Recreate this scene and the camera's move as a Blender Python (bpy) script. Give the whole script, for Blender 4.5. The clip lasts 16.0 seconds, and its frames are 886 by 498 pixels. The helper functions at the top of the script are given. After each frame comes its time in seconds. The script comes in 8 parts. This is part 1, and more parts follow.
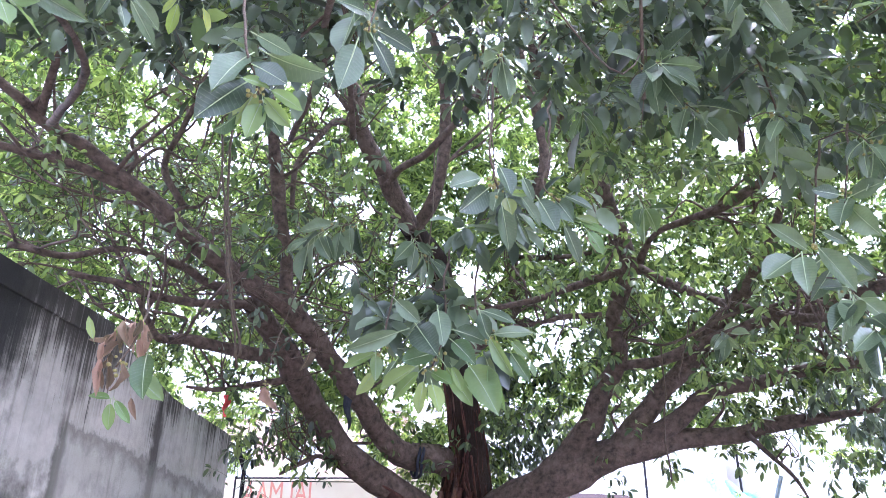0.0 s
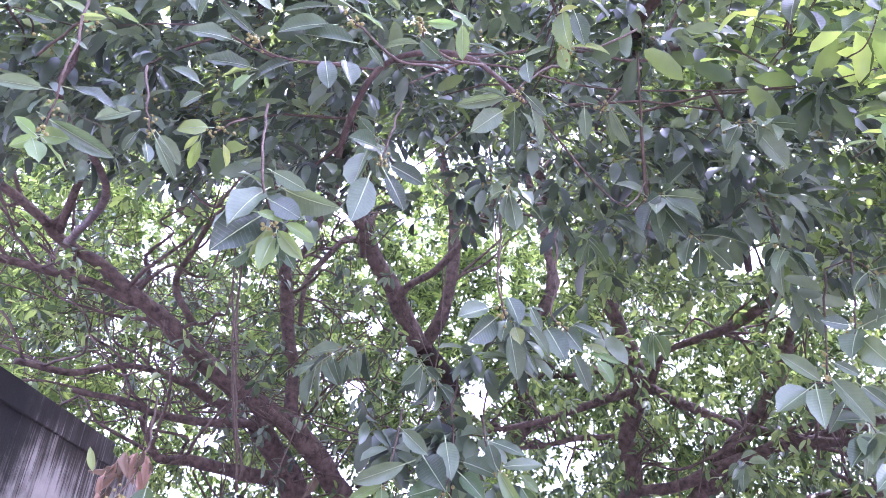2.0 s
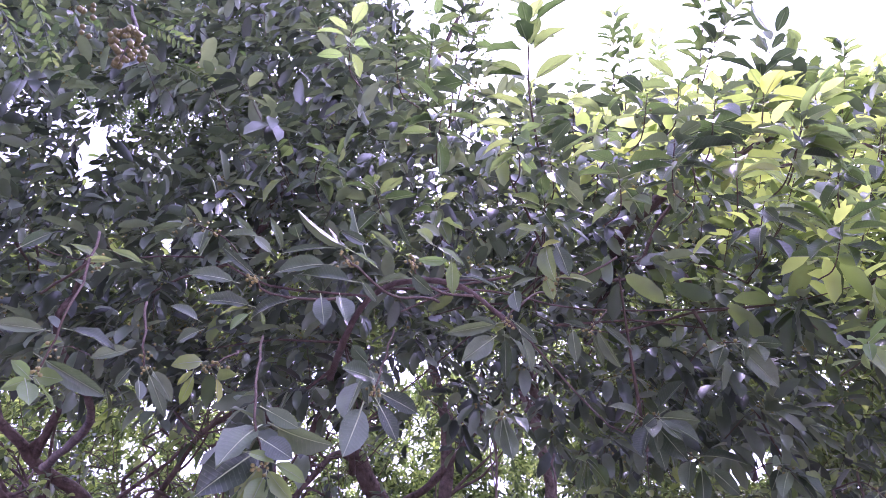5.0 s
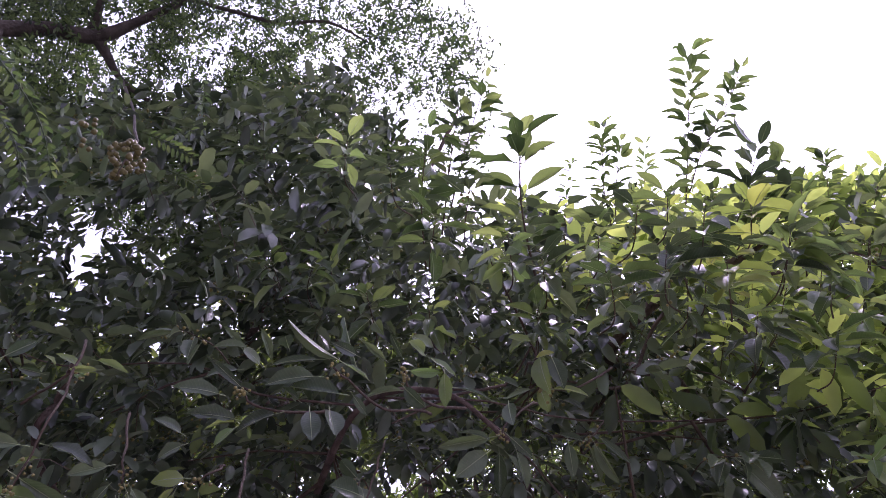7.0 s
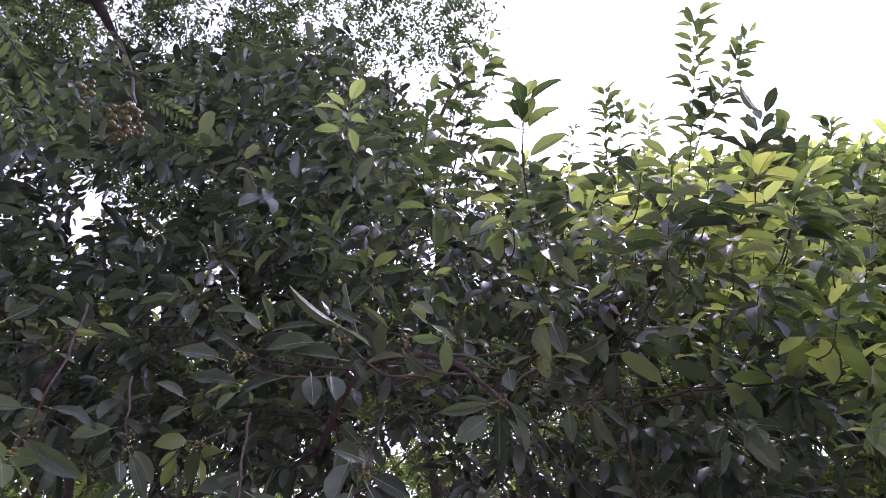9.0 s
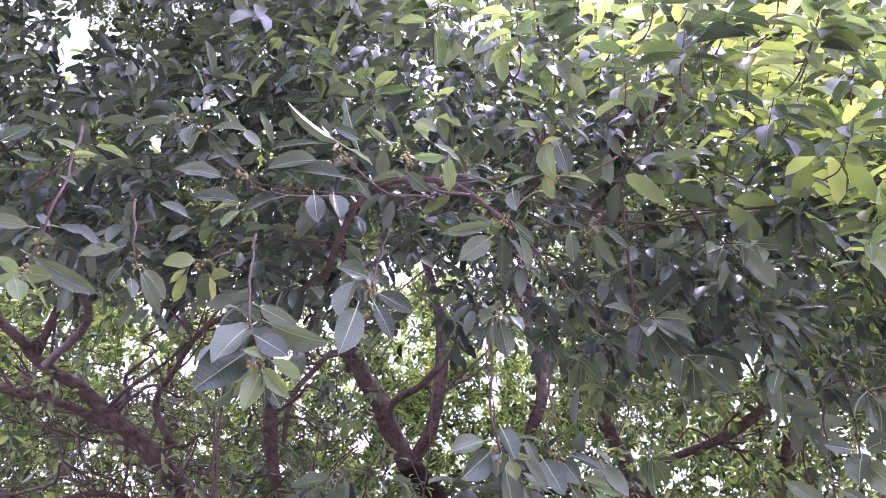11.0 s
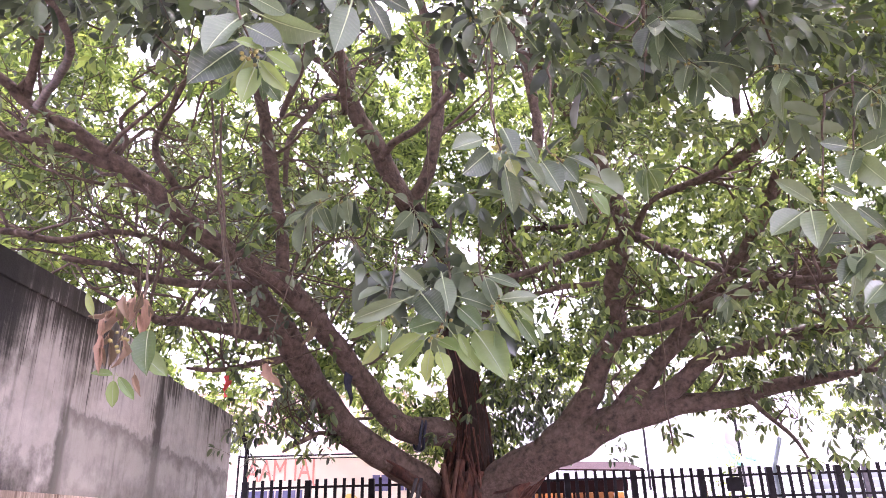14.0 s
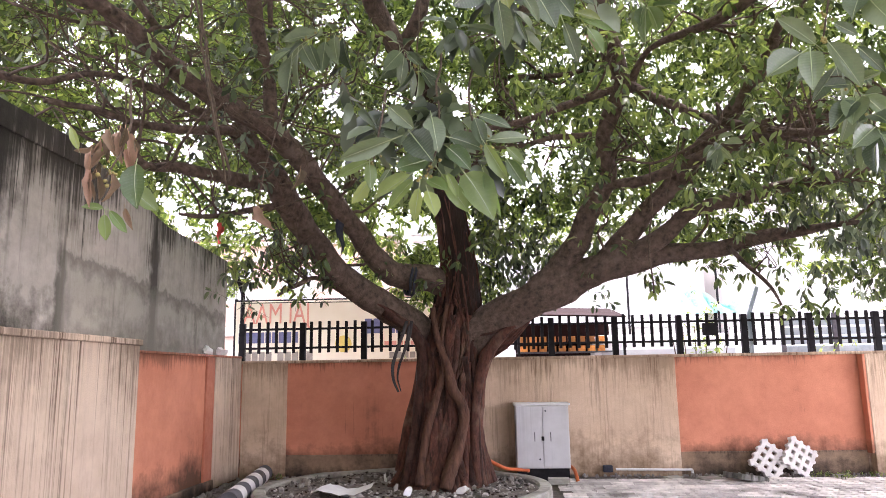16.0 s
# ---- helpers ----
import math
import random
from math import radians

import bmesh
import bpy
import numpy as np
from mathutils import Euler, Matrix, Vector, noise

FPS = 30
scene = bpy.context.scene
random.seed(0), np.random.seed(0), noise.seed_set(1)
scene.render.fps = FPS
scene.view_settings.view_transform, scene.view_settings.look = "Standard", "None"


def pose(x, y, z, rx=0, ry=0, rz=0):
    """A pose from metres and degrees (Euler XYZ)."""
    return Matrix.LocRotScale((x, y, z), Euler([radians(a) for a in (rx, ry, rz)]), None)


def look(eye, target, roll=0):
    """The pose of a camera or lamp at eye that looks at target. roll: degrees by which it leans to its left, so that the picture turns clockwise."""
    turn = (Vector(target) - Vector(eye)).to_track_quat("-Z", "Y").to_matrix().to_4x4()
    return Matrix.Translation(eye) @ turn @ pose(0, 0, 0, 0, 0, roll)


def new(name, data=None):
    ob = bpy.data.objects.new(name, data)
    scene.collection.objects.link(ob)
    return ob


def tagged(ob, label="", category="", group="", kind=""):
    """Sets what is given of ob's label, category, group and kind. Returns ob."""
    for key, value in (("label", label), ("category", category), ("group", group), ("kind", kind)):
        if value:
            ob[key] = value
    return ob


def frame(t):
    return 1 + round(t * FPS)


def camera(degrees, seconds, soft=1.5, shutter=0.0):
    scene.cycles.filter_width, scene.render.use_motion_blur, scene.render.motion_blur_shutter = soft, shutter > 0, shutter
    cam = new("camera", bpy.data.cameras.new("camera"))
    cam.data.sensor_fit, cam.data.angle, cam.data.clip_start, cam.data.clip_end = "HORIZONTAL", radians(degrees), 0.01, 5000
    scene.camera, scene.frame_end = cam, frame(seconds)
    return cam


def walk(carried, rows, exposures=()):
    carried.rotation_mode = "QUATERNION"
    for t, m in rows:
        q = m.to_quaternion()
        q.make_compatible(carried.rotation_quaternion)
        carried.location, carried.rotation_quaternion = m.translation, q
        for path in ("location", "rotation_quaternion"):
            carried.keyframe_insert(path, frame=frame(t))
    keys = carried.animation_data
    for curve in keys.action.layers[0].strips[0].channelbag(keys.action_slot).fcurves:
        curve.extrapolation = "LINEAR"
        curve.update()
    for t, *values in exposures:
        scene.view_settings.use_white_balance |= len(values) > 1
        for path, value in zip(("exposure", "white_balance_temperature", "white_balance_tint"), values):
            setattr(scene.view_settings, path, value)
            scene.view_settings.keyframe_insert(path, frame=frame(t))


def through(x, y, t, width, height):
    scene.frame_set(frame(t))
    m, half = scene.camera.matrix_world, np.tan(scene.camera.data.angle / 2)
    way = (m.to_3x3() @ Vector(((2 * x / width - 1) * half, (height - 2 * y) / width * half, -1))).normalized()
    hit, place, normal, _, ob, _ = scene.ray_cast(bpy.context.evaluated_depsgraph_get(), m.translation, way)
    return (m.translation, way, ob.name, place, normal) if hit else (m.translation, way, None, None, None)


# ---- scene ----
cam = camera(63.6, 16.0, soft=0.5)
PATH = [
    (0, (0.019, -0.041, 1.589), (-0.121, 1.786, 2.390), 0.53),
    (0.5, (0.017, -0.045, 1.598), (-0.125, 1.749, 2.470), 0.83),
    (1, (0.020, -0.050, 1.603), (-0.120, 1.713, 2.536), 0.63),
    (1.5, (0.021, -0.058, 1.610), (-0.126, 1.656, 2.630), 1.04),
    (2, (0.020, -0.065, 1.614), (-0.135, 1.610, 2.696), 1.26),
    (2.5, (0.017, -0.072, 1.621), (-0.117, 1.550, 2.785), 1.24),
    (3, (0.017, -0.082, 1.624), (-0.098, 1.484, 2.863), 0.83),
    (3.5, (0.018, -0.091, 1.630), (-0.088, 1.410, 2.947), 0.42),
    (4, (0.018, -0.099, 1.635), (-0.087, 1.343, 3.017), 0.03),
    (4.5, (0.019, -0.106, 1.639), (-0.090, 1.274, 3.082), -0.36),
    (5, (0.018, -0.116, 1.644), (-0.081, 1.191, 3.155), -0.67),
    (7.5, (0.020, -0.129, 1.668), (-0.038, 0.946, 3.353), -1.42),
    (8, (0.020, -0.128, 1.668), (-0.045, 0.949, 3.351), -1.00),
    (8.2, (0.020, -0.128, 1.668), (-0.039, 0.956, 3.347), -1.21),
    (10.3, (0.012, -0.111, 1.688), (-0.080, 1.269, 3.133), -0.39),
    (10.5, (0.014, -0.103, 1.680), (-0.080, 1.309, 3.094), -0.49),
    (11, (0.012, -0.079, 1.664), (-0.090, 1.418, 2.985), -0.68),
    (11.5, (0.006, -0.059, 1.647), (-0.099, 1.504, 2.890), -0.69),
    (12, (0.000, -0.041, 1.628), (-0.100, 1.579, 2.797), -1.00),
    (12.5, (-0.003, -0.026, 1.615), (-0.104, 1.652, 2.698), -1.40),
    (13, (-0.003, -0.017, 1.599), (-0.110, 1.722, 2.581), -2.20),
    (13.5, (-0.004, -0.012, 1.593), (-0.128, 1.776, 2.480), -1.78),
    (14, (-0.005, -0.005, 1.579), (-0.132, 1.849, 2.317), -1.39),
    (14.5, (-0.003, -0.003, 1.570), (-0.121, 1.880, 2.233), -1.40),
    (15, (-0.001, -0.004, 1.565), (-0.127, 1.907, 2.140), -1.29),
    (15.5, (-0.002, -0.001, 1.558), (-0.131, 1.940, 2.023), -1.29),
    (16, (0.000, 0.000, 1.550), (-0.118, 1.967, 1.891), -0.90),
]
EXPOSURES = [(0, 1.85, 5250, 28), (1.5, 2.05, 5000, 50), (2.5, 2.10, 5200, 54), (4.0, 1.62, 5150, 73), (5.2, 0.88, 5300, 73), (7.5, -0.50, 5700, 52), (8.2, -0.50, 5700, 52),
             (10.5, 0.95, 5450, 62), (12.0, 2.0, 5700, 60), (14.0, 1.95, 6150, 49), (16.0, 1.46, 6500, 28)]
walk(cam, [(t, look(eye, target, roll)) for t, eye, target, roll in PATH], EXPOSURES)

# ---- light ----

SUN_FROM = Vector((0.30, 0.24, 1.0)).normalized()
world = bpy.data.worlds.new("overcast_sky")
scene.world = world
world.use_nodes = True
wn, wl = world.node_tree.nodes, world.node_tree.links
sky = wn.new("ShaderNodeTexSky")
sky.sky_type, sky.sun_disc = "NISHITA", False
sky.sun_elevation = math.asin(SUN_FROM.z)
sky.sun_rotation = math.atan2(SUN_FROM.x, SUN_FROM.y)
sky.dust_density, sky.air_density, sky.ozone_density = 1.5, 1.0, 1.0
pale = wn.new("ShaderNodeHueSaturation")
pale.inputs["Saturation"].default_value = 0.22
wl.new(sky.outputs[0], pale.inputs["Color"])
wl.new(pale.outputs[0], wn["Background"].inputs["Color"])
wn["Background"].inputs["Strength"].default_value = 0.58
sun = new("sun", bpy.data.lights.new("sun", "SUN"))
sun.data.energy, sun.data.angle, sun.data.color = 3.3, radians(11), (1.0, 0.95, 0.88)
sun.matrix_world = look(SUN_FROM * 50, (0, 0, 0))

# ---- materials ----


def nodes_of(name):
    m = bpy.data.materials.new(name)
    m.use_nodes = True
    nt = m.node_tree
    return m, nt, nt.nodes, nt.links, nt.nodes["Principled BSDF"]


def surface(name, low, high, scale=6.0, rough=0.8, bump=0.3, fine=60.0, metal=0.0, stretch=(1, 1, 1), streak=0.0,
            streak_colour=(0.03, 0.028, 0.025), patches=None, patch_scale=1.2, each=0.0, spec=0.4):
    """A worn surface: colour at two scales, fine relief, optional streaks that run down and optional patches."""
    m, nt, n, l, p = nodes_of(name)
    geo = n.new("ShaderNodeNewGeometry")
    mp = n.new("ShaderNodeMapping")
    mp.inputs["Scale"].default_value = stretch
    l.new(geo.outputs["Position"], mp.inputs["Vector"])
    big = n.new("ShaderNodeTexNoise")
    big.inputs["Scale"].default_value, big.inputs["Detail"].default_value = scale, 6
    big.inputs["Roughness"].default_value = 0.65
    l.new(mp.outputs[0], big.inputs["Vector"])
    ramp = n.new("ShaderNodeValToRGB")
    ramp.color_ramp.elements[0].position, ramp.color_ramp.elements[1].position = 0.3, 0.72
    ramp.color_ramp.elements[0].color, ramp.color_ramp.elements[1].color = (*low, 1), (*high, 1)
    l.new(big.outputs[0], ramp.inputs[0])
    colour = ramp.outputs[0]

    def mixed(fac, a, b):
        x = n.new("ShaderNodeMix")
        x.data_type = "RGBA"
        l.new(fac, x.inputs["Factor"])
        l.new(a, x.inputs[6])
        x.inputs[7].default_value = (*b, 1)
        return x.outputs[2]

    if patches:
        pn = n.new("ShaderNodeTexNoise")
        pn.inputs["Scale"].default_value, pn.inputs["Detail"].default_value = patch_scale, 8
        l.new(geo.outputs["Position"], pn.inputs["Vector"])
        pr = n.new("ShaderNodeMapRange")
        pr.inputs[1].default_value, pr.inputs[2].default_value, pr.inputs[4].default_value = 0.55, 0.70, 0.8
        l.new(pn.outputs[0], pr.inputs[0])
        colour = mixed(pr.outputs[0], colour, patches)
    if streak:
        sm = n.new("ShaderNodeMapping")
        sm.inputs["Scale"].default_value = (17, 17, 0.22)
        l.new(geo.outputs["Position"], sm.inputs["Vector"])
        sn = n.new("ShaderNodeTexNoise")
        sn.inputs["Scale"].default_value, sn.inputs["Detail"].default_value = 1.0, 9
        sn.inputs["Roughness"].default_value = 0.7
        l.new(sm.outputs[0], sn.inputs["Vector"])
        s2 = n.new("ShaderNodeTexNoise")
        s2.inputs["Scale"].default_value, s2.inputs["Detail"].default_value = 1.1, 6
        l.new(geo.outputs["Position"], s2.inputs["Vector"])
        add = n.new("ShaderNodeMath")
        add.operation = "MULTIPLY_ADD"
        l.new(s2.outputs[0], add.inputs[0])
        add.inputs[1].default_value = 0.55
        l.new(sn.outputs[0], add.inputs[2])
        sr = n.new("ShaderNodeMapRange")
        sr.inputs[1].default_value, sr.inputs[2].default_value, sr.inputs[4].default_value = 0.76, 1.05, streak * 0.7
        l.new(add.outputs[0], sr.inputs[0])
        colour = mixed(sr.outputs[0], colour, streak_colour)
        dm = n.new("ShaderNodeMapping")
        dm.inputs["Scale"].default_value = (38, 38, 0.45)
        l.new(geo.outputs["Position"], dm.inputs["Vector"])
        dn = n.new("ShaderNodeTexNoise")
        dn.inputs["Scale"].default_value, dn.inputs["Detail"].default_value = 1.0, 4
        l.new(dm.outputs[0], dn.inputs["Vector"])
        d2 = n.new("ShaderNodeMath")
        d2.operation = "MULTIPLY_ADD"
        l.new(s2.outputs[0], d2.inputs[0])
        d2.inputs[1].default_value = 0.8
        l.new(dn.outputs[0], d2.inputs[2])
        dr = n.new("ShaderNodeMapRange")
        dr.inputs[1].default_value, dr.inputs[2].default_value, dr.inputs[4].default_value = 0.98, 1.10, streak
        l.new(d2.outputs[0], dr.inputs[0])
        colour = mixed(dr.outputs[0], colour, streak_colour)
    if each:
        oi = n.new("ShaderNodeObjectInfo")
        hv = n.new("ShaderNodeHueSaturation")
        mr = n.new("ShaderNodeMapRange")
        mr.inputs[3].default_value, mr.inputs[4].default_value = 1 - each, 1 + each
        l.new(oi.outputs["Random"], mr.inputs[0])
        l.new(mr.outputs[0], hv.inputs["Value"])
        l.new(colour, hv.inputs["Color"])
        colour = hv.outputs[0]
    l.new(colour, p.inputs["Base Color"])
    fn = n.new("ShaderNodeTexNoise")
    fn.inputs["Scale"].default_value, fn.inputs["Detail"].default_value = fine, 6
    l.new(mp.outputs[0], fn.inputs["Vector"])
    bp = n.new("ShaderNodeBump")
    bp.inputs["Strength"].default_value, bp.inputs["Distance"].default_value = bump, 0.02
    l.new(fn.outputs[0], bp.inputs["Height"])
    l.new(bp.outputs[0], p.inputs["Normal"])
    rr = n.new("ShaderNodeMapRange")
    rr.inputs[3].default_value, rr.inputs[4].default_value = max(0.05, rough - 0.12), min(1, rough + 0.12)
    l.new(fn.outputs[0], rr.inputs[0])
    l.new(rr.outputs[0], p.inputs["Roughness"])
    p.inputs["Metallic"].default_value = metal
    p.inputs["Specular IOR Level"].default_value = spec
    return m


def stained_wall(name, light, dull, stain, top, run, drip, foot=0.0, rise=0.4, damp=0.6, sooty=None, seams=(), bump=0.35, comb=0.0, comb_colour=(0.19, 0.125, 0.095), patch=None, comb_size=(24, 0.28), comb_cut=(0.485, 0.56)):
    """Plaster or concrete with dull patches, rain marks that run down from its top edge, and splashed dirt at its foot."""
    m, nt, n, l, p = nodes_of(name)
    pos = n.new("ShaderNodeNewGeometry").outputs["Position"]
    sx = n.new("ShaderNodeSeparateXYZ")
    l.new(pos, sx.inputs[0])

    def grain(scale, detail, stretch=(1, 1, 1), rough=0.6):
        mp = n.new("ShaderNodeMapping")
        mp.inputs["Scale"].default_value = stretch
        l.new(pos, mp.inputs["Vector"])
        t = n.new("ShaderNodeTexNoise")
        t.inputs["Scale"].default_value, t.inputs["Detail"].default_value, t.inputs["Roughness"].default_value = scale, detail, rough
        l.new(mp.outputs[0], t.inputs["Vector"])
        return t.outputs[0]

    def ranged(v, a, b, c=0.0, d=1.0):
        r = n.new("ShaderNodeMapRange")
        for i, q in enumerate((a, b, c, d)):
            r.inputs[i + 1].default_value = q
        l.new(v, r.inputs[0])
        return r.outputs[0]

    def added(v, k, w):
        a = n.new("ShaderNodeMath")
        a.operation = "MULTIPLY_ADD"
        l.new(v, a.inputs[0])
        a.inputs[1].default_value = k
        l.new(w, a.inputs[2])
        return a.outputs[0]

    def mixed(fac, a, b):
        x = n.new("ShaderNodeMix")
        x.data_type = "RGBA"
        l.new(fac, x.inputs["Factor"])
        for i, q in ((6, a), (7, b)):
            if isinstance(q, tuple):
                x.inputs[i].default_value = (*q, 1)
            else:
                l.new(q, x.inputs[i])
        return x.outputs[2]

    broad, middle, fine = grain(0.62, 9), grain(4.5, 9, rough=0.68), grain(70, 5)
    runs, thin = grain(1.0, 8, (9, 9, 0.30), 0.7), grain(1.0, 6, (30, 30, 0.45), 0.7)
    colour = mixed(ranged(added(middle, 0.6, broad), 0.62, 0.92), light, dull)
    high = ranged(sx.outputs["Z"], top - run, top)
    wet = added(broad, 0.8, added(high, 0.34, runs))
    colour = mixed(ranged(wet, 1.04, 1.38, 0.0, drip), colour, stain)
    marks = added(high, 0.30, added(broad, 0.9, thin))
    colour = mixed(ranged(marks, 1.14, 1.23, 0.0, drip), colour, stain)
    low = ranged(sx.outputs["Z"], foot, foot + rise, 1.0, 0.0)
    colour = mixed(ranged(added(low, 0.5, added(middle, 0.7, added(runs, 0.3, broad))), 1.15, 1.55, 0.0, damp), colour, stain)
    for at_y, wide, high_z in seams:
        wander = added(middle, 0.22, sx.outputs["Y"])
        away = n.new("ShaderNodeMath")
        shift = n.new("ShaderNodeMath")
        shift.operation = "SUBTRACT"
        l.new(wander, shift.inputs[0])
        shift.inputs[1].default_value = at_y + 0.11
        away.operation = "ABSOLUTE"
        l.new(shift.outputs[0], away.inputs[0])
        near_seam = ranged(away.outputs[0], wide, wide * 0.15)
        below = ranged(added(broad, 0.5, sx.outputs["Z"]), high_z + 0.50, high_z - 0.05)
        both = n.new("ShaderNodeMath")
        both.operation = "MULTIPLY"
        l.new(near_seam, both.inputs[0])
        l.new(below, both.inputs[1])
        colour = mixed(ranged(added(both.outputs[0], 0.8, runs), 0.66, 1.10, 0.0, 0.85), colour, stain)
    if patch is not None:
        (y0, z0), (y1, z1), wash = patch
        slope = (z1 - z0) / (y1 - y0)
        over = added(sx.outputs["Y"], -slope, added(middle, 0.55, added(broad, 0.35, sx.outputs["Z"])))
        edge = z0 - slope * y0 + 0.45
        begins = ranged(sx.outputs["Y"], y0 - 0.25, y0)
        for a, b, fac, tone in ((edge + 0.02, edge - 0.03, 0.55, wash), (edge + 0.05, edge - 0.02, 0.45, stain)):
            into = ranged(over, a, b)
            if tone is stain:
                rim = n.new("ShaderNodeMath")
                rim.operation = "MULTIPLY"
                l.new(into, rim.inputs[0])
                l.new(ranged(over, edge - 0.22, edge - 0.02), rim.inputs[1])
                into = rim.outputs[0]
            held = n.new("ShaderNodeMath")
            held.operation = "MULTIPLY"
            l.new(into, held.inputs[0])
            l.new(begins, held.inputs[1])
            colour = mixed(ranged(held.outputs[0], 0.0, 1.0, 0.0, fac), colour, tone)
    if comb:
        lines = ranged(grain(1.0, 4, (comb_size[0], comb_size[0], comb_size[1]), 0.75), *comb_cut)
        bunch = ranged(grain(1.0, 3, (3.6, 3.6, 0.35), 0.6), 0.40, 0.58, 0.15, 1.0)
        run_down = n.new("ShaderNodeMath")
        run_down.operation = "MULTIPLY"
        l.new(lines, run_down.inputs[0])
        l.new(bunch, run_down.inputs[1])
        fade = ranged(sx.outputs["Z"], top - run, top, 0.45, 1.0)
        held = n.new("ShaderNodeMath")
        held.operation = "MULTIPLY"
        l.new(run_down.outputs[0], held.inputs[0])
        l.new(fade, held.inputs[1])
        colour = mixed(ranged(held.outputs[0], 0.0, 1.0, 0.0, comb), colour, comb_colour)
    if sooty is not None:
        near = ranged(sx.outputs["Y"], sooty + 1.0, sooty - 0.6)
        colour = mixed(ranged(added(near, 1.0, added(middle, 0.5, broad)), 1.06, 1.42, 0.0, 0.95), colour, (0.03, 0.03, 0.028))
    l.new(colour, p.inputs["Base Color"])
    p.inputs["Roughness"].default_value = 0.92
    p.inputs["Specular IOR Level"].default_value = 0.3
    bp = n.new("ShaderNodeBump")
    bp.inputs["Strength"].default_value, bp.inputs["Distance"].default_value = bump, 0.02
    l.new(added(middle, 1.2, fine), bp.inputs["Height"])
    l.new(bp.outputs[0], p.inputs["Normal"])
    return m


def leaf_material(name, top, through, rough=0.36, veins=False, share=0.42, spread=0.35):
    """Waxy leaf: gloss on top, light passes through the blade; each leaf differs a little."""
    m, nt, n, l, p = nodes_of(name)
    geo = n.new("ShaderNodeNewGeometry")
    rnd = n.new("ShaderNodeObjectInfo").outputs["Random"] if veins else geo.outputs["Random Per Island"]
    hv = n.new("ShaderNodeHueSaturation")
    hv.inputs["Color"].default_value = (*top, 1)
    mr = n.new("ShaderNodeMapRange")
    mr.inputs[3].default_value, mr.inputs[4].default_value = 1 - spread, 1 + spread * 1.5
    l.new(rnd, mr.inputs[0])
    l.new(mr.outputs[0], hv.inputs["Value"])
    mh = n.new("ShaderNodeMapRange")
    mh.inputs[3].default_value, mh.inputs[4].default_value = 0.52, 0.475
    l.new(rnd, mh.inputs[0])
    l.new(mh.outputs[0], hv.inputs["Hue"])
    tn = n.new("ShaderNodeTexNoise")
    tn.inputs["Scale"].default_value, tn.inputs["Detail"].default_value = 28, 5
    l.new(geo.outputs["Position"], tn.inputs["Vector"])
    mk = n.new("ShaderNodeMix")
    mk.data_type, mk.blend_type = "RGBA", "OVERLAY"
    mk.inputs["Factor"].default_value = 0.55
    l.new(hv.outputs[0], mk.inputs[6])
    l.new(tn.outputs[0], mk.inputs[7])
    l.new(mk.outputs[2], p.inputs["Base Color"])
    p.inputs["Roughness"].default_value = rough
    p.inputs["Specular IOR Level"].default_value = 0.55 if veins else 0.8
    bp = n.new("ShaderNodeBump")
    bp.inputs["Strength"].default_value, bp.inputs["Distance"].default_value = 0.09, 0.004
    if veins:
        tc = n.new("ShaderNodeTexCoord")
        sx = n.new("ShaderNodeSeparateXYZ")
        l.new(tc.outputs["Object"], sx.inputs[0])
        ab = n.new("ShaderNodeMath")
        ab.operation = "ABSOLUTE"
        l.new(sx.outputs["X"], ab.inputs[0])
        ma = n.new("ShaderNodeMath")
        ma.operation = "MULTIPLY_ADD"
        l.new(ab.outputs[0], ma.inputs[0])
        ma.inputs[1].default_value = -0.8
        l.new(sx.outputs["Y"], ma.inputs[2])
        si = n.new("ShaderNodeMath")
        si.operation = "MULTIPLY"
        l.new(ma.outputs[0], si.inputs[0])
        si.inputs[1].default_value = 84.0
        sn = n.new("ShaderNodeMath")
        sn.operation = "SINE"
        l.new(si.outputs[0], sn.inputs[0])
        l.new(sn.outputs[0], bp.inputs["Height"])
        bp.inputs["Strength"].default_value = 0.06
        ridge = n.new("ShaderNodeMapRange")
        ridge.inputs[1].default_value, ridge.inputs[2].default_value, ridge.inputs[4].default_value = 0.80, 1.0, 0.30
        l.new(sn.outputs[0], ridge.inputs[0])
        paler = n.new("ShaderNodeMix")
        paler.data_type = "RGBA"
        l.new(ridge.outputs[0], paler.inputs["Factor"])
        l.new(mk.outputs[2], paler.inputs[6])
        paler.inputs[7].default_value = (0.16, 0.21, 0.11, 1)
        specks = n.new("ShaderNodeTexNoise")
        specks.inputs["Scale"].default_value, specks.inputs["Detail"].default_value = 160, 2
        l.new(geo.outputs["Position"], specks.inputs["Vector"])
        dusty = n.new("ShaderNodeMapRange")
        dusty.inputs[1].default_value, dusty.inputs[2].default_value, dusty.inputs[4].default_value = 0.60, 0.72, 0.35
        l.new(specks.outputs[0], dusty.inputs[0])
        dust = n.new("ShaderNodeMix")
        dust.data_type = "RGBA"
        l.new(dusty.outputs[0], dust.inputs["Factor"])
        l.new(paler.outputs[2], dust.inputs[6])
        dust.inputs[7].default_value = (0.20, 0.19, 0.16, 1)
        l.new(dust.outputs[2], p.inputs["Base Color"])
    else:
        l.new(tn.outputs[0], bp.inputs["Height"])
    l.new(bp.outputs[0], p.inputs["Normal"])
    tr = n.new("ShaderNodeBsdfTranslucent")
    th = n.new("ShaderNodeHueSaturation")
    th.inputs["Color"].default_value = (*through, 1)
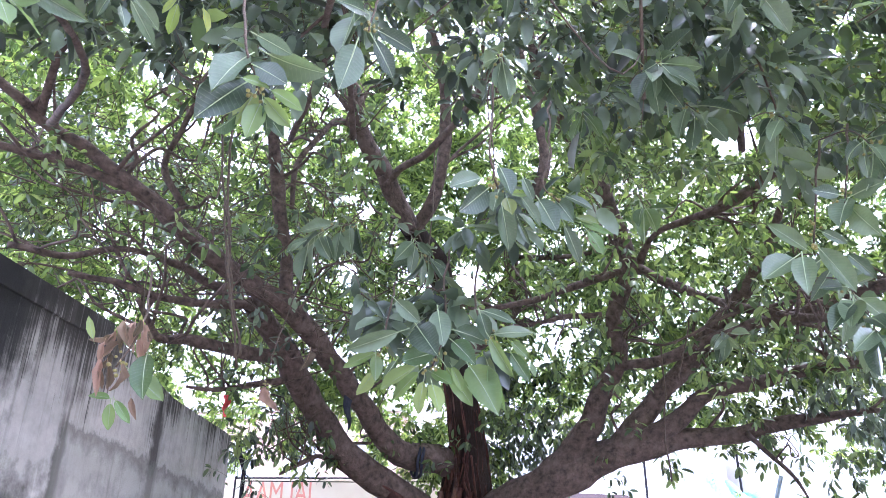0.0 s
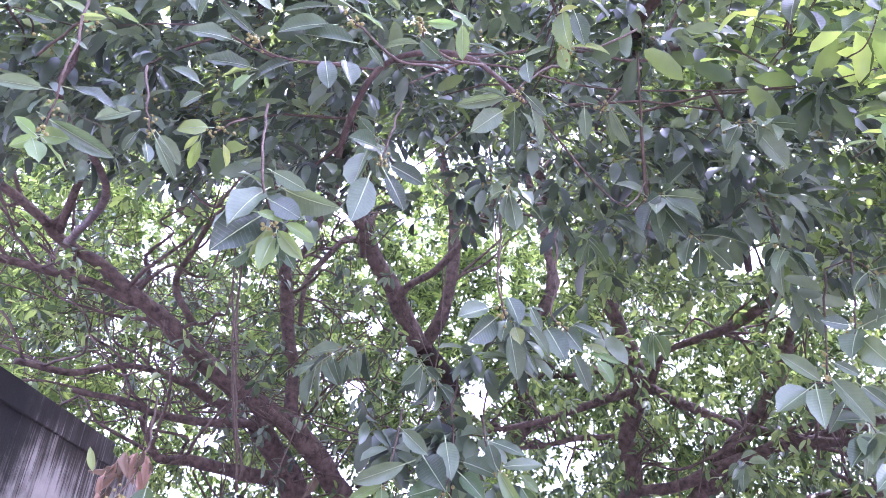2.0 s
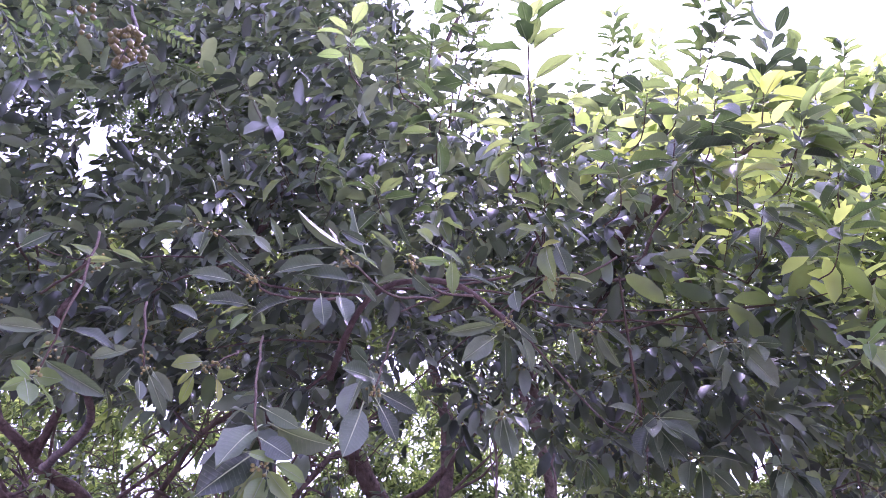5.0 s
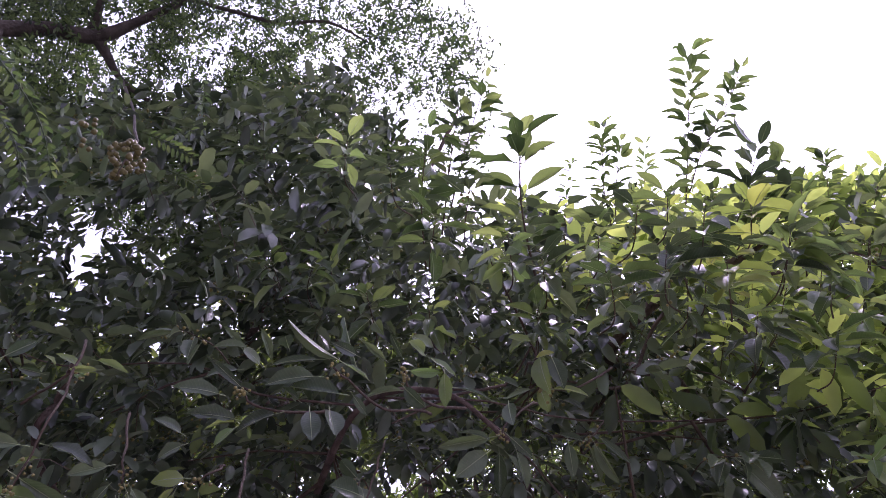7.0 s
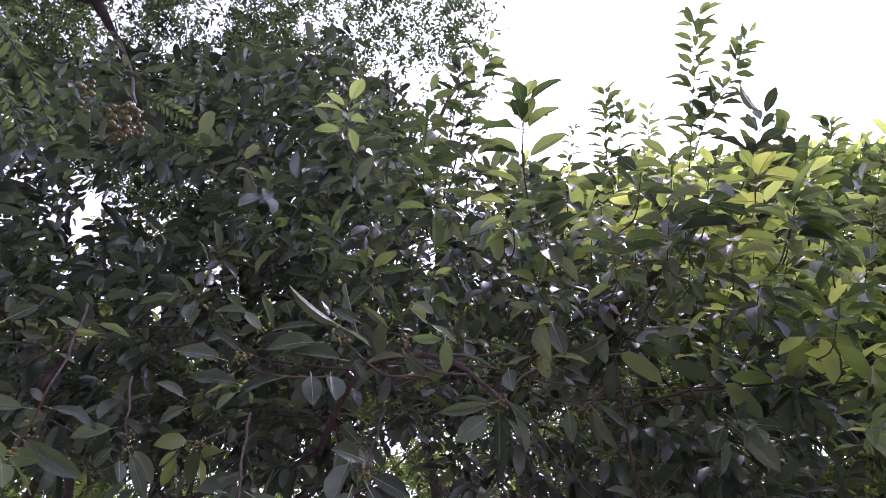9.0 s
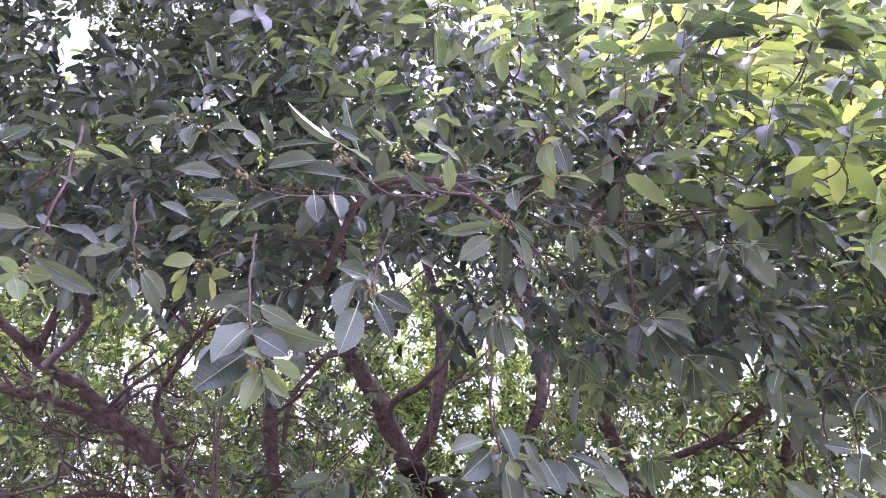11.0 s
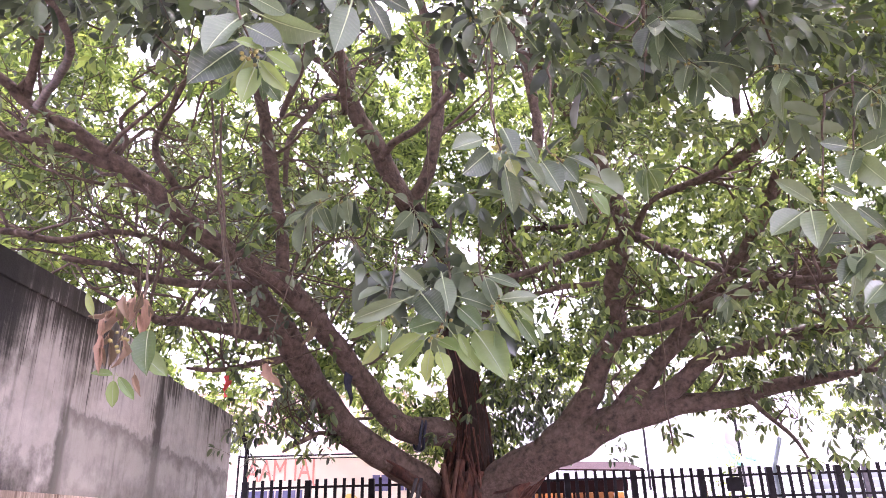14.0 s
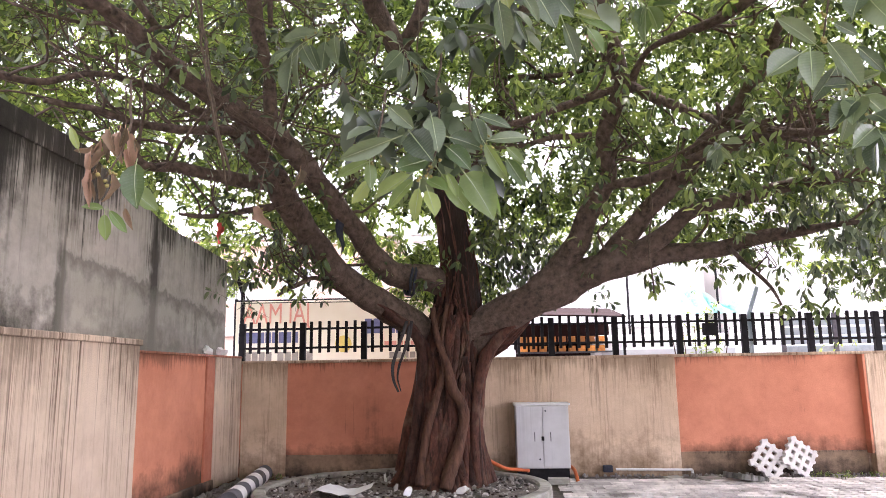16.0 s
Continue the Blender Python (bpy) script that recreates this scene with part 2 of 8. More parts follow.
    l.new(mr.outputs[0], th.inputs["Value"])
    l.new(mh.outputs[0], th.inputs["Hue"])
    l.new(th.outputs[0], tr.inputs["Color"])
    mx = n.new("ShaderNodeMixShader")
    mx.inputs[0].default_value = share
    l.new(p.outputs[0], mx.inputs[1])
    l.new(tr.outputs[0], mx.inputs[2])
    l.new(mx.outputs[0], n["Material Output"].inputs["Surface"])
    return m


BARK = surface("fig_bark", (0.036, 0.0255, 0.0195), (0.165, 0.115, 0.088), 14, 0.9, 1.0, 34, stretch=(1, 1, 1), patches=(0.155, 0.114, 0.089), patch_scale=6.5)
ROOT = surface("root_bark", (0.016, 0.0065, 0.0048), (0.128, 0.050, 0.032), 12, 0.9, 1.0, 60, stretch=(1.6, 1.6, 0.5), patches=(0.13, 0.080, 0.058), patch_scale=4.0, each=0.55)
# Near-black bark: the shade in the gaps between the roots is put into it.
CORE = surface("shade_dark_bark", (0.012, 0.007, 0.0055), (0.042, 0.024, 0.018), 8, 0.95, 1.0, 45, stretch=(1.6, 1.6, 0.35))
PALE_ROOT = surface("pale_root_bark", (0.042, 0.019, 0.012), (0.145, 0.070, 0.044), 9, 0.88, 0.9, 50, stretch=(1.6, 1.6, 0.4), patches=(0.030, 0.014, 0.010), patch_scale=6.0)
# Bright rim copy of the fig leaf: the backlight is put into its colour.
LEAF_LIT_RIM = leaf_material("lit_rim_fig_leaf", (0.068, 0.104, 0.048), (0.40, 0.53, 0.10), 0.38, share=0.50, spread=0.8)
TWIG = surface("twig_bark", (0.055, 0.040, 0.028), (0.13, 0.090, 0.06), 30, 0.8, 0.4, 120)
CHINA_BARK = surface("grey_brown_bark", (0.05, 0.042, 0.035), (0.13, 0.11, 0.09), 12, 0.9, 0.7, 60)
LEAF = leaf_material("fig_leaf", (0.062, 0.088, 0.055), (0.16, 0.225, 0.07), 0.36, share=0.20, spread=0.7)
# Shaded and sunlit copies of the leaf: that light is put into their colours.
LEAF_SHADED = leaf_material("shaded_fig_leaf", (0.048, 0.082, 0.038), (0.23, 0.33, 0.06), 0.44, share=0.37, spread=0.7)
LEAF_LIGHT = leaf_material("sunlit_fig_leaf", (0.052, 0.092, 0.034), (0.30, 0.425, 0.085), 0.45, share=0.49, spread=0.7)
HERO = {
    "dark": leaf_material("mature_fig_leaf", (0.066, 0.098, 0.055), (0.16, 0.23, 0.07), 0.35, True, 0.2, 0.5),
    "mid": leaf_material("green_fig_leaf", (0.058, 0.100, 0.044), (0.22, 0.32, 0.07), 0.42, True, 0.34, 0.45),
    "young": leaf_material("young_fig_leaf", (0.15, 0.225, 0.08), (0.33, 0.45, 0.11), 0.38, True, 0.45, 0.15),
    "yellow": leaf_material("yellow_green_fig_leaf", (0.17, 0.23, 0.06), (0.44, 0.54, 0.09), 0.4, True, 0.5, 0.25),
    "spot": leaf_material("spotted_fig_leaf", (0.10, 0.135, 0.05), (0.34, 0.40, 0.07), 0.4, True, 0.42, 0.3),
    "dry": leaf_material("dry_fig_leaf", (0.25, 0.175, 0.12), (0.34, 0.235, 0.15), 0.8, True, 0.2, 0.6),
}
RIB = surface("pale_midrib", (0.26, 0.33, 0.17), (0.36, 0.42, 0.22), 20, 0.5, 0.1)
DRY_RIB = surface("dry_midrib", (0.40, 0.26, 0.15), (0.5, 0.34, 0.2), 20, 0.7, 0.1)
NEEM = leaf_material("chinaberry_leaf", (0.032, 0.054, 0.022), (0.13, 0.215, 0.05), 0.5, share=0.38, spread=0.7)
NEEM_YOUNG = leaf_material("young_chinaberry_leaf", (0.038, 0.064, 0.026), (0.15, 0.23, 0.05), 0.45, True, 0.42)
FIG = surface("fig_fruit_skin", (0.17, 0.16, 0.05), (0.33, 0.28, 0.09), 60, 0.5, 0.1)
BERRY = surface("berry_skin", (0.10, 0.092, 0.026), (0.185, 0.165, 0.052), 40, 0.5, 0.1)
BEIGE = stained_wall("beige_plaster", (0.73, 0.56, 0.415), (0.57, 0.42, 0.30), (0.16, 0.102, 0.060), 1.77, 0.55, 0.34, -0.03, 0.80, 0.95, comb=0.80, comb_colour=(0.15, 0.088, 0.050), comb_size=(26, 1.0), comb_cut=(0.50, 0.60))
BEIGE_STAINED = stained_wall("stained_beige_plaster", (0.70, 0.56, 0.44), (0.56, 0.435, 0.335), (0.12, 0.088, 0.066), 1.95, 1.9, 0.45, -0.03, 0.35, 0.6, comb=0.92, comb_colour=(0.125, 0.080, 0.055), comb_size=(15, 0.12), comb_cut=(0.52, 0.585))
TERRA = stained_wall("terracotta_paint", (0.69, 0.285, 0.178), (0.56, 0.215, 0.132), (0.10, 0.052, 0.033), 1.78, 0.22, 0.45, 0.27, 0.36, 0.95)
PLINTH = stained_wall("dirty_plinth", (0.36, 0.245, 0.165), (0.15, 0.105, 0.074), (0.025, 0.02, 0.016), 0.36, 0.1, 0.5, -0.03, 0.40, 0.95, bump=0.6)
CONCRETE = stained_wall("weathered_concrete", (0.55, 0.515, 0.465), (0.33, 0.305, 0.265), (0.042, 0.038, 0.032), 3.75, 1.5, 0.85, 1.92, 0.75, 0.98, 5.3, ((6.44, 0.13, 2.72), (8.31, 0.20, 3.4), (9.6, 0.08, 2.4)), comb=0.45, comb_colour=(0.12, 0.11, 0.09), comb_size=(9, 0.35), comb_cut=(0.50, 0.66), patch=((6.5, 2.72), (10.7, 2.42), (0.31, 0.30, 0.26)))
# Dark tone of the unseen south walls, so they send little light back.
SCREEN_TONE = surface("screen_wall_tone", (0.05, 0.048, 0.042), (0.22, 0.21, 0.19), 6, 0.95, 0.4, 70)
KERB = surface("kerb_concrete", (0.17, 0.165, 0.14), (0.46, 0.45, 0.40), 4, 0.95, 0.6, 60, patches=(0.085, 0.092, 0.066), patch_scale=2.5)
SOIL = surface("dusty_soil", (0.050, 0.042, 0.036), (0.20, 0.172, 0.15), 9, 1.0, 1.0, 40)
RUBBLE = surface("rubble", (0.11, 0.098, 0.088), (0.36, 0.34, 0.315), 8, 0.95, 0.6, 50, each=0.7)
PAVER = surface("concrete_paver", (0.44, 0.41, 0.385), (0.82, 0.78, 0.75), 5, 0.95, 0.5, 60, each=0.35, patches=(0.13, 0.115, 0.10), patch_scale=1.5)
YARD = surface("yard_concrete", (0.20, 0.19, 0.175), (0.34, 0.325, 0.30), 1.5, 0.9, 0.4, 60)
BLACK = surface("black_painted_steel", (0.006, 0.0055, 0.007), (0.018, 0.016, 0.019), 12, 0.75, 0.15, 80, spec=0.2)
GREY_STEEL = surface("grey_steel", (0.20, 0.26, 0.28), (0.33, 0.38, 0.40), 10, 0.5, 0.15, 80, metal=0.4)
CABINET = surface("grey_powder_coat", (0.50, 0.50, 0.51), (0.60, 0.60, 0.61), 3, 0.45, 0.05, 80, streak=0.1)
WHITE = surface("white_paint", (0.66, 0.66, 0.66), (0.82, 0.82, 0.81), 5, 0.7, 0.2, 70)
DARK_PAINT = surface("dark_grey_paint", (0.05, 0.05, 0.06), (0.11, 0.11, 0.125), 9, 0.7, 0.2, 70)
JALI = surface("white_cement_block", (0.50, 0.475, 0.455), (0.72, 0.70, 0.675), 9, 0.9, 0.4, 60)
JALI_DARK = surface("dirty_cement_block", (0.10, 0.10, 0.09), (0.24, 0.235, 0.22), 9, 0.95, 0.5, 60)
ORANGE = surface("orange_conduit", (0.42, 0.09, 0.03), (0.60, 0.15, 0.05), 12, 0.5, 0.1)
RUST = surface("rust_orange_strip", (0.42, 0.125, 0.07), (0.56, 0.22, 0.14), 5, 0.85, 0.3, streak=0.9, streak_colour=(0.04, 0.025, 0.02))
STRAP = surface("black_rubber", (0.015, 0.013, 0.014), (0.05, 0.045, 0.045), 14, 0.75, 0.3)
CREAM = surface("cream_banner", (0.74, 0.68, 0.56), (0.82, 0.77, 0.66), 1.5, 0.6, 0.05)
RED_INK = surface("faded_red_ink", (0.66, 0.27, 0.22), (0.76, 0.36, 0.30), 8, 0.6, 0.02)
BLUE_INK = surface("faded_blue_ink", (0.10, 0.11, 0.24), (0.17, 0.18, 0.32), 8, 0.6, 0.02)
GREY_INK = surface("faded_grey_ink", (0.22, 0.20, 0.18), (0.32, 0.29, 0.26), 8, 0.6, 0.02)
YELLOW_INK = surface("yellow_ink", (0.66, 0.50, 0.12), (0.76, 0.60, 0.2), 8, 0.6, 0.02)
BRICK = surface("far_brick", (0.62, 0.40, 0.33), (0.74, 0.54, 0.46), 3, 0.9, 0.2)
PALE_WALL = surface("pale_facade", (0.76, 0.75, 0.73), (0.88, 0.87, 0.85), 1.0, 0.9, 0.2, streak=0.12)
GLASS_DARK = surface("dull_window_glass", (0.42, 0.44, 0.45), (0.54, 0.55, 0.56), 2, 0.25, 0.0)
AWNING = surface("maroon_canvas", (0.014, 0.007, 0.006), (0.03, 0.014, 0.013), 4, 0.9, 0.3, spec=0.1)
TEAL = surface("teal_net", (0.34, 0.66, 0.62), (0.50, 0.78, 0.74), 6, 0.8, 0.4)
GOODS = surface("orange_goods", (0.42, 0.14, 0.035), (0.66, 0.30, 0.07), 14, 0.6, 0.2, each=0.5)
ASPHALT = surface("asphalt", (0.04, 0.04, 0.04), (0.075, 0.073, 0.07), 4, 0.95, 0.5, 90)
CLOTH_BLUE = surface("dark_blue_cloth", (0.018, 0.020, 0.032), (0.045, 0.048, 0.07), 20, 0.95, 0.4)
RED_CLOTH = surface("red_cloth", (0.55, 0.06, 0.05), (0.70, 0.12, 0.10), 20, 0.95, 0.4)

# ---- mesh tools ----


class Shape:
    """Vertices and faces that become one mesh."""

    def __init__(self):
        self.v, self.f, self.m = [], [], []

    def add(self, verts, faces, slot=0):
        k = len(self.v)
        self.v += [tuple(p) for p in verts]
        self.f += [tuple(i + k for i in f) for f in faces]
        self.m += [slot] * len(faces)
        return self

    def box(self, x0, y0, z0, x1, y1, z1, bevel=0.0, m=None, slot=0):
        if bevel:
            bm = bmesh.new()
            bmesh.ops.create_cube(bm, size=1)
            bmesh.ops.scale(bm, vec=(x1 - x0, y1 - y0, z1 - z0), verts=bm.verts)
            bmesh.ops.bevel(bm, geom=bm.edges[:], offset=bevel, segments=2, affect="EDGES", profile=0.5)
            c = Vector(((x0 + x1) / 2, (y0 + y1) / 2, (z0 + z1) / 2))
            bm.verts.index_update()
            vs = [v.co + c for v in bm.verts]
            fs = [[v.index for v in f.verts] for f in bm.faces]
            bm.free()
        else:
            vs = [Vector((x, y, z)) for x in (x0, x1) for y in (y0, y1) for z in (z0, z1)]
            fs = [(0, 1, 3, 2), (4, 6, 7, 5), (0, 4, 5, 1), (2, 3, 7, 6), (0, 2, 6, 4), (1, 5, 7, 3)]
        if m is not None:
            vs = [m @ v for v in vs]
        return self.add(vs, fs, slot)

    def tube(self, pts, radii, seg=8, lump=0.0, cap=True, seed=0.0, slot=0):
        pts = [Vector(p) for p in pts]
        rings, ref = [], Vector((0.31, 0.17, 0.93))
        u = None
        for i, p in enumerate(pts):
            t = (pts[min(i + 1, len(pts) - 1)] - pts[max(i - 1, 0)]).normalized()
            if u is None:
                u = t.cross(ref).normalized()
            u = (u - t * u.dot(t)).normalized()
            w = t.cross(u)
            ring = []
            for k in range(seg):
                a = 2 * math.pi * k / seg
                d = u * math.cos(a) + w * math.sin(a)
                r = radii[i]
                if lump:
                    r *= 1 + lump * noise.noise((p + d * radii[i]) * 3.1 + Vector((seed, 0, 0))) + 0.5 * lump * noise.noise((p + d * radii[i]) * 9.0)
                ring.append(p + d * r)
            rings.append(ring)
        vs = [q for r in rings for q in r]
        fs = [(i * seg + k, i * seg + (k + 1) % seg, (i + 1) * seg + (k + 1) % seg, (i + 1) * seg + k) for i in range(len(pts) - 1) for k in range(seg)]
        if cap:
            fs += [tuple(range(seg - 1, -1, -1)), tuple((len(pts) - 1) * seg + k for k in range(seg))]
        return self.add(vs, fs, slot)

    def mesh(self, name, *materials, smooth=False):
        me = bpy.data.meshes.new(name)
        me.from_pydata(self.v, [], self.f)
        for mt in materials:
            me.materials.append(mt)
        if len(materials) > 1:
            me.polygons.foreach_set("material_index", self.m)
        if smooth:
            me.polygons.foreach_set("use_smooth", [True] * len(me.polygons))
        me.update()
        return me


def part(name, shape, material, parent=None, label="", smooth=False):
    me = shape if isinstance(shape, bpy.types.Mesh) else shape.mesh(name, *(material if isinstance(material, tuple) else (material,)), smooth=smooth)
    ob = new(name, me)
    if parent:
        ob.parent = parent
    return tagged(ob, label) if label else ob


def thing(name, label, category, at=(0, 0, 0), group="", kind=""):
    ob = new(name)
    ob.empty_display_size = 0.1
    ob.location = at
    return tagged(ob, label, category, group, kind)


def smooth_line(pts, per=5):
    """Catmull-Rom through rows of any width."""
    p = np.array(pts, float)
    p = np.vstack([2 * p[0] - p[1], p, 2 * p[-1] - p[-2]])
    out = []
    for i in range(1, len(p) - 2):
        for s in np.arange(per) / per:
            a, b, c, d = p[i - 1], p[i], p[i + 1], p[i + 2]
            out.append(0.5 * (2 * b + (c - a) * s + (2 * a - 5 * b + 4 * c - d) * s * s + (3 * b - a - 3 * c + d) * s ** 3))
    out.append(p[-2])
    return np.array(out)


# ---- yard: ground, walls ----
WALL_Y, WALL_X, WALL_H = 11.23, -3.89, 1.76
ground = part("ground", Shape().add([(-700, -700, -0.03), (700, -700, -0.03), (700, 700, -0.03), (-700, 700, -0.03)], [(0, 1, 2, 3)]), SOIL)
tagged(ground, "bare dusty earth under and round the yard", "ground", kind="structure")

wall_back = part("wall_north", Shape().box(-4.2, WALL_Y + 0.03, -0.03, 13, WALL_Y + 0.23, WALL_H - 0.03), TERRA)
tagged(wall_back, "terracotta painted boundary wall with beige piers and coping", "wall", kind="structure")
for x0, x1 in ((WALL_X + 0.012, -3.16), (-0.62, 2.84), (5.55, 7.2), (9.6, 13)):
    part("pier", Shape().box(x0, WALL_Y, -0.03, x1, WALL_Y + 0.035, WALL_H - 0.03, 0.006), BEIGE, wall_back, "beige rain-streaked plaster")
for x0, x1 in ((-3.158, -0.622), (2.842, 5.548), (7.202, 9.598)):
    part("plinth", Shape().box(x0, WALL_Y + 0.004, -0.03, x1, WALL_Y + 0.036, 0.33, 0.008), PLINTH, wall_back, "dirty flaking plaster base")
part("pier", Shape().box(5.572, WALL_Y - 0.16, -0.03, 7.2, WALL_Y - 0.004, WALL_H - 0.03, 0.01), BEIGE, wall_back, "beige rain-streaked plaster")
part("jamb", Shape().box(5.53, WALL_Y - 0.155, 0.30, 5.568, WALL_Y - 0.004, WALL_H - 0.034, 0.004), TERRA, wall_back, "terracotta side of the pier")
part("coping", Shape().box(-4.2, WALL_Y - 0.02, WALL_H - 0.03, 13, WALL_Y + 0.26, WALL_H + 0.015, 0.01), BEIGE, wall_back, "beige coping with black mould")

wall_left = part("wall_west", Shape().box(WALL_X - 0.25, 7.80, -0.03, WALL_X - 0.04, WALL_Y + 0.0, WALL_H + 0.06), TERRA)
tagged(wall_left, "terracotta painted side wall with beige stained pier", "wall", kind="structure")
part("pier", Shape().box(WALL_X - 0.05, 10.15, 0.0, WALL_X, WALL_Y - 0.002, WALL_H + 0.06, 0.006), BEIGE_STAINED, wall_left, "beige rain-streaked plaster")
part("strip", Shape().box(WALL_X - 0.05, 9.86, 0.12, WALL_X - 0.012, 10.148, WALL_H + 0.055, 0.004), RUST, wall_left, "rust-stained orange strip")
part("skirting", Shape().box(WALL_X - 0.05, 7.80, -0.03, WALL_X + 0.02, 10.148, 0.13, 0.008), PLINTH, wall_left, "dirty plaster skirting")
part("coping", Shape().box(WALL_X - 0.26, 7.80, WALL_H + 0.06, WALL_X + 0.012, WALL_Y - 0.022, WALL_H + 0.09, 0.008), TERRA, wall_left)
wall_near = part("wall_west_stained", Shape().box(WALL_X - 0.27, -10, -0.03, WALL_X + 0.03, 7.798, 1.90, 0.008), BEIGE_STAINED)
tagged(wall_near, "beige plaster wall with dark rain streaks", "wall", kind="structure")
part("ledge", Shape().box(WALL_X - 0.27, -10, 1.90, WALL_X + 0.06, 7.81, 1.965, 0.012), BEIGE_STAINED, wall_near, "mouldy plaster ledge")

upper = Shape()
XU = WALL_X - 0.10
upper.add([(XU, -10, 1.8), (XU, 10.72, 1.8), (XU, 10.72, 3.30), (XU, 8.6, 3.42), (XU, 6.9, 3.78), (XU, -10, 3.82),
           (XU - 0.14, -10, 1.8), (XU - 0.14, 10.72, 1.8), (XU - 0.14, 10.72, 3.30), (XU - 0.14, 8.6, 3.42), (XU - 0.14, 6.9, 3.78), (XU - 0.14, -10, 3.82)],
          [(0, 1, 2, 3, 4, 5), (11, 10, 9, 8, 7, 6), (1, 7, 8, 2), (2, 8, 9, 3), (3, 9, 10, 4), (4, 10, 11, 5), (0, 6, 7, 1), (5, 11, 6, 0)])
wall_upper = part("wall_west_upper", upper, CONCRETE)
tagged(wall_upper, "weathered grey concrete wall with black water stains", "wall", kind="structure")
part("band", Shape().box(XU - 0.155, -10, 3.62, XU + 0.03, 6.9, 3.85, 0.01), CONCRETE, wall_upper, "concrete band along the wall top")
# Unseen south walls: the tall dark one is added to shade the near leaves.
for name, bx in (("wall_east", (12.8, -10, -0.03, 13.0, WALL_Y - 0.02, WALL_H)), ("wall_south", (-4.2, -4.4, -0.03, 2.2, -4.0, 5.4)), ("wall_south_low", (2.2, -4.4, -0.03, 13.0, -4.2, 2.0))):
    tagged(part(name, Shape().box(*bx), BEIGE if name == "wall_east" else SCREEN_TONE), "plain boundary wall added out of view", "wall", kind="structure")


def stone(name, at, size, seed, material, label, category="stone", parent=None, flat=0.7):
    bm = bmesh.new()
    bmesh.ops.create_icosphere(bm, subdivisions=1 if parent else 2, radius=1)
    for v in bm.verts:
        d = 1 + 0.75 * noise.noise(v.co * 1.3 + Vector((seed * 3.7, 0, 0))) + 0.15 * noise.noise(v.co * 4 + Vector((seed, 5, 0)))
        v.co = Vector((v.co.x * size * d, v.co.y * size * d * 0.8, v.co.z * size * d * flat))
    me = bpy.data.meshes.new(name)
    bm.to_mesh(me)
    bm.free()
    me.materials.append(material)
    ob = new(name, me)
    ob.location, ob.rotation_euler = at, (0.2 * seed, 0.1 * seed, seed * 1.7)
    if parent:
        ob.parent = parent
    else:
        tagged(ob, label, category)
    return ob


stone("stone", (-3.95, 9.95, WALL_H + 0.14), 0.10, 1.0, WHITE, "pale broken stone lying on the wall top")
stone("stone", (-3.96, 10.45, WALL_H + 0.13), 0.10, 2.3, WHITE, "pale broken stone lying on the wall top")

# ---- fence on the wall ----
fence = thing("fence", "black painted steel paling fence along the wall top", "fence", (0, WALL_Y + 0.11, WALL_H + 0.015))
FY = WALL_Y + 0.11
post_mesh = Shape().box(-0.045, -0.045, 0, 0.045, 0.045, 0.60, 0.006).mesh("post", BLACK)
pale_mesh = Shape().box(-0.024, -0.012, 0.0, 0.024, 0.012, 0.50, 0.004).mesh("paling", BLACK)
posts = [-3.93 + 0.985 * i for i in range(18)]
for x in posts:
    o = part("post", post_mesh, None, fence)
    o.location = (x, 0, 0)
for k in range(17):
    for j in range(1, 7):
        o = part("paling", pale_mesh, None, fence)
        o.location = (posts[k] + 0.985 * j / 7, -0.03, 0.115 + random.uniform(-0.006, 0.006))
        o.rotation_euler = (0, random.uniform(-0.012, 0.012), 0)
for z in (0.20, 0.50):
    o = part("rail", Shape().box(-3.93, -0.016, z - 0.017, 12.8, 0.016, z + 0.017, 0.004), BLACK, fence)
for x, lean, mt, h in ((-3.98, -0.16, BLACK, 1.42), (4.08, 0.16, GREY_STEEL, 0.92), (8.0, 0.16, GREY_STEEL, 0.92)):
    pl = part("angle_post", Shape().tube([(x, FY + 0.1, WALL_H - 0.3), (x, FY + 0.1, WALL_H + h - 0.35), (x + 0.02 * lean, FY + 0.1, WALL_H + h - 0.30), (x + lean, FY + 0.1, WALL_H + h + 0.12)], [0.035] * 4, 6), mt)
    tagged(pl, "steel post with a bent-over top behind the fence", "post")
for z in (2.72,):
    tagged(part("wire", Shape().tube([(-3.98, FY + 0.12, z), (-2.0, FY + 0.12, z - 0.015), (0, FY + 0.12, z)], [0.008] * 3, 5), BLACK), "dark wire stretched behind the fence", "wire")
lamp_box = Shape().box(3.30, FY - 0.12, 2.05, 3.52, FY - 0.04, 2.24, 0.01)
tagged(part("floodlight", lamp_box, BLACK), "small black floodlight fixed on the fence", "floodlight")

# ---- street beyond the fence ----
road = part("road", Shape().box(-60, 13.6, -0.03, 60, 20.5, 0.0), ASPHALT)
# Unseen floor, added pale so that light bounces up under the leaves.
yard = part("yard_floor", Shape().box(WALL_X + 0.04, -3.98, -0.029, 12.78, 6.99, -0.010), YARD)
tagged(yard, "pale concrete yard floor, added out of view to bounce light", "floor", kind="structure")
tagged(road, "grey asphalt street behind the wall", "road", kind="structure")

banner = thing("banner", "cream shop banner seen from behind, with faded lettering", "banner", (-3.2, 14.5, 0))
part("sheet", Shape().box(-1.98, 0, 1.1, 2.55, 0.03, 3.06, 0.005), CREAM, banner)
for x in (-2.0, 2.57):
    part("pole", Shape().tube([(x, 0.05, -0.03), (x, 0.05, 3.12)], [0.035, 0.035], 8), BLACK, banner)
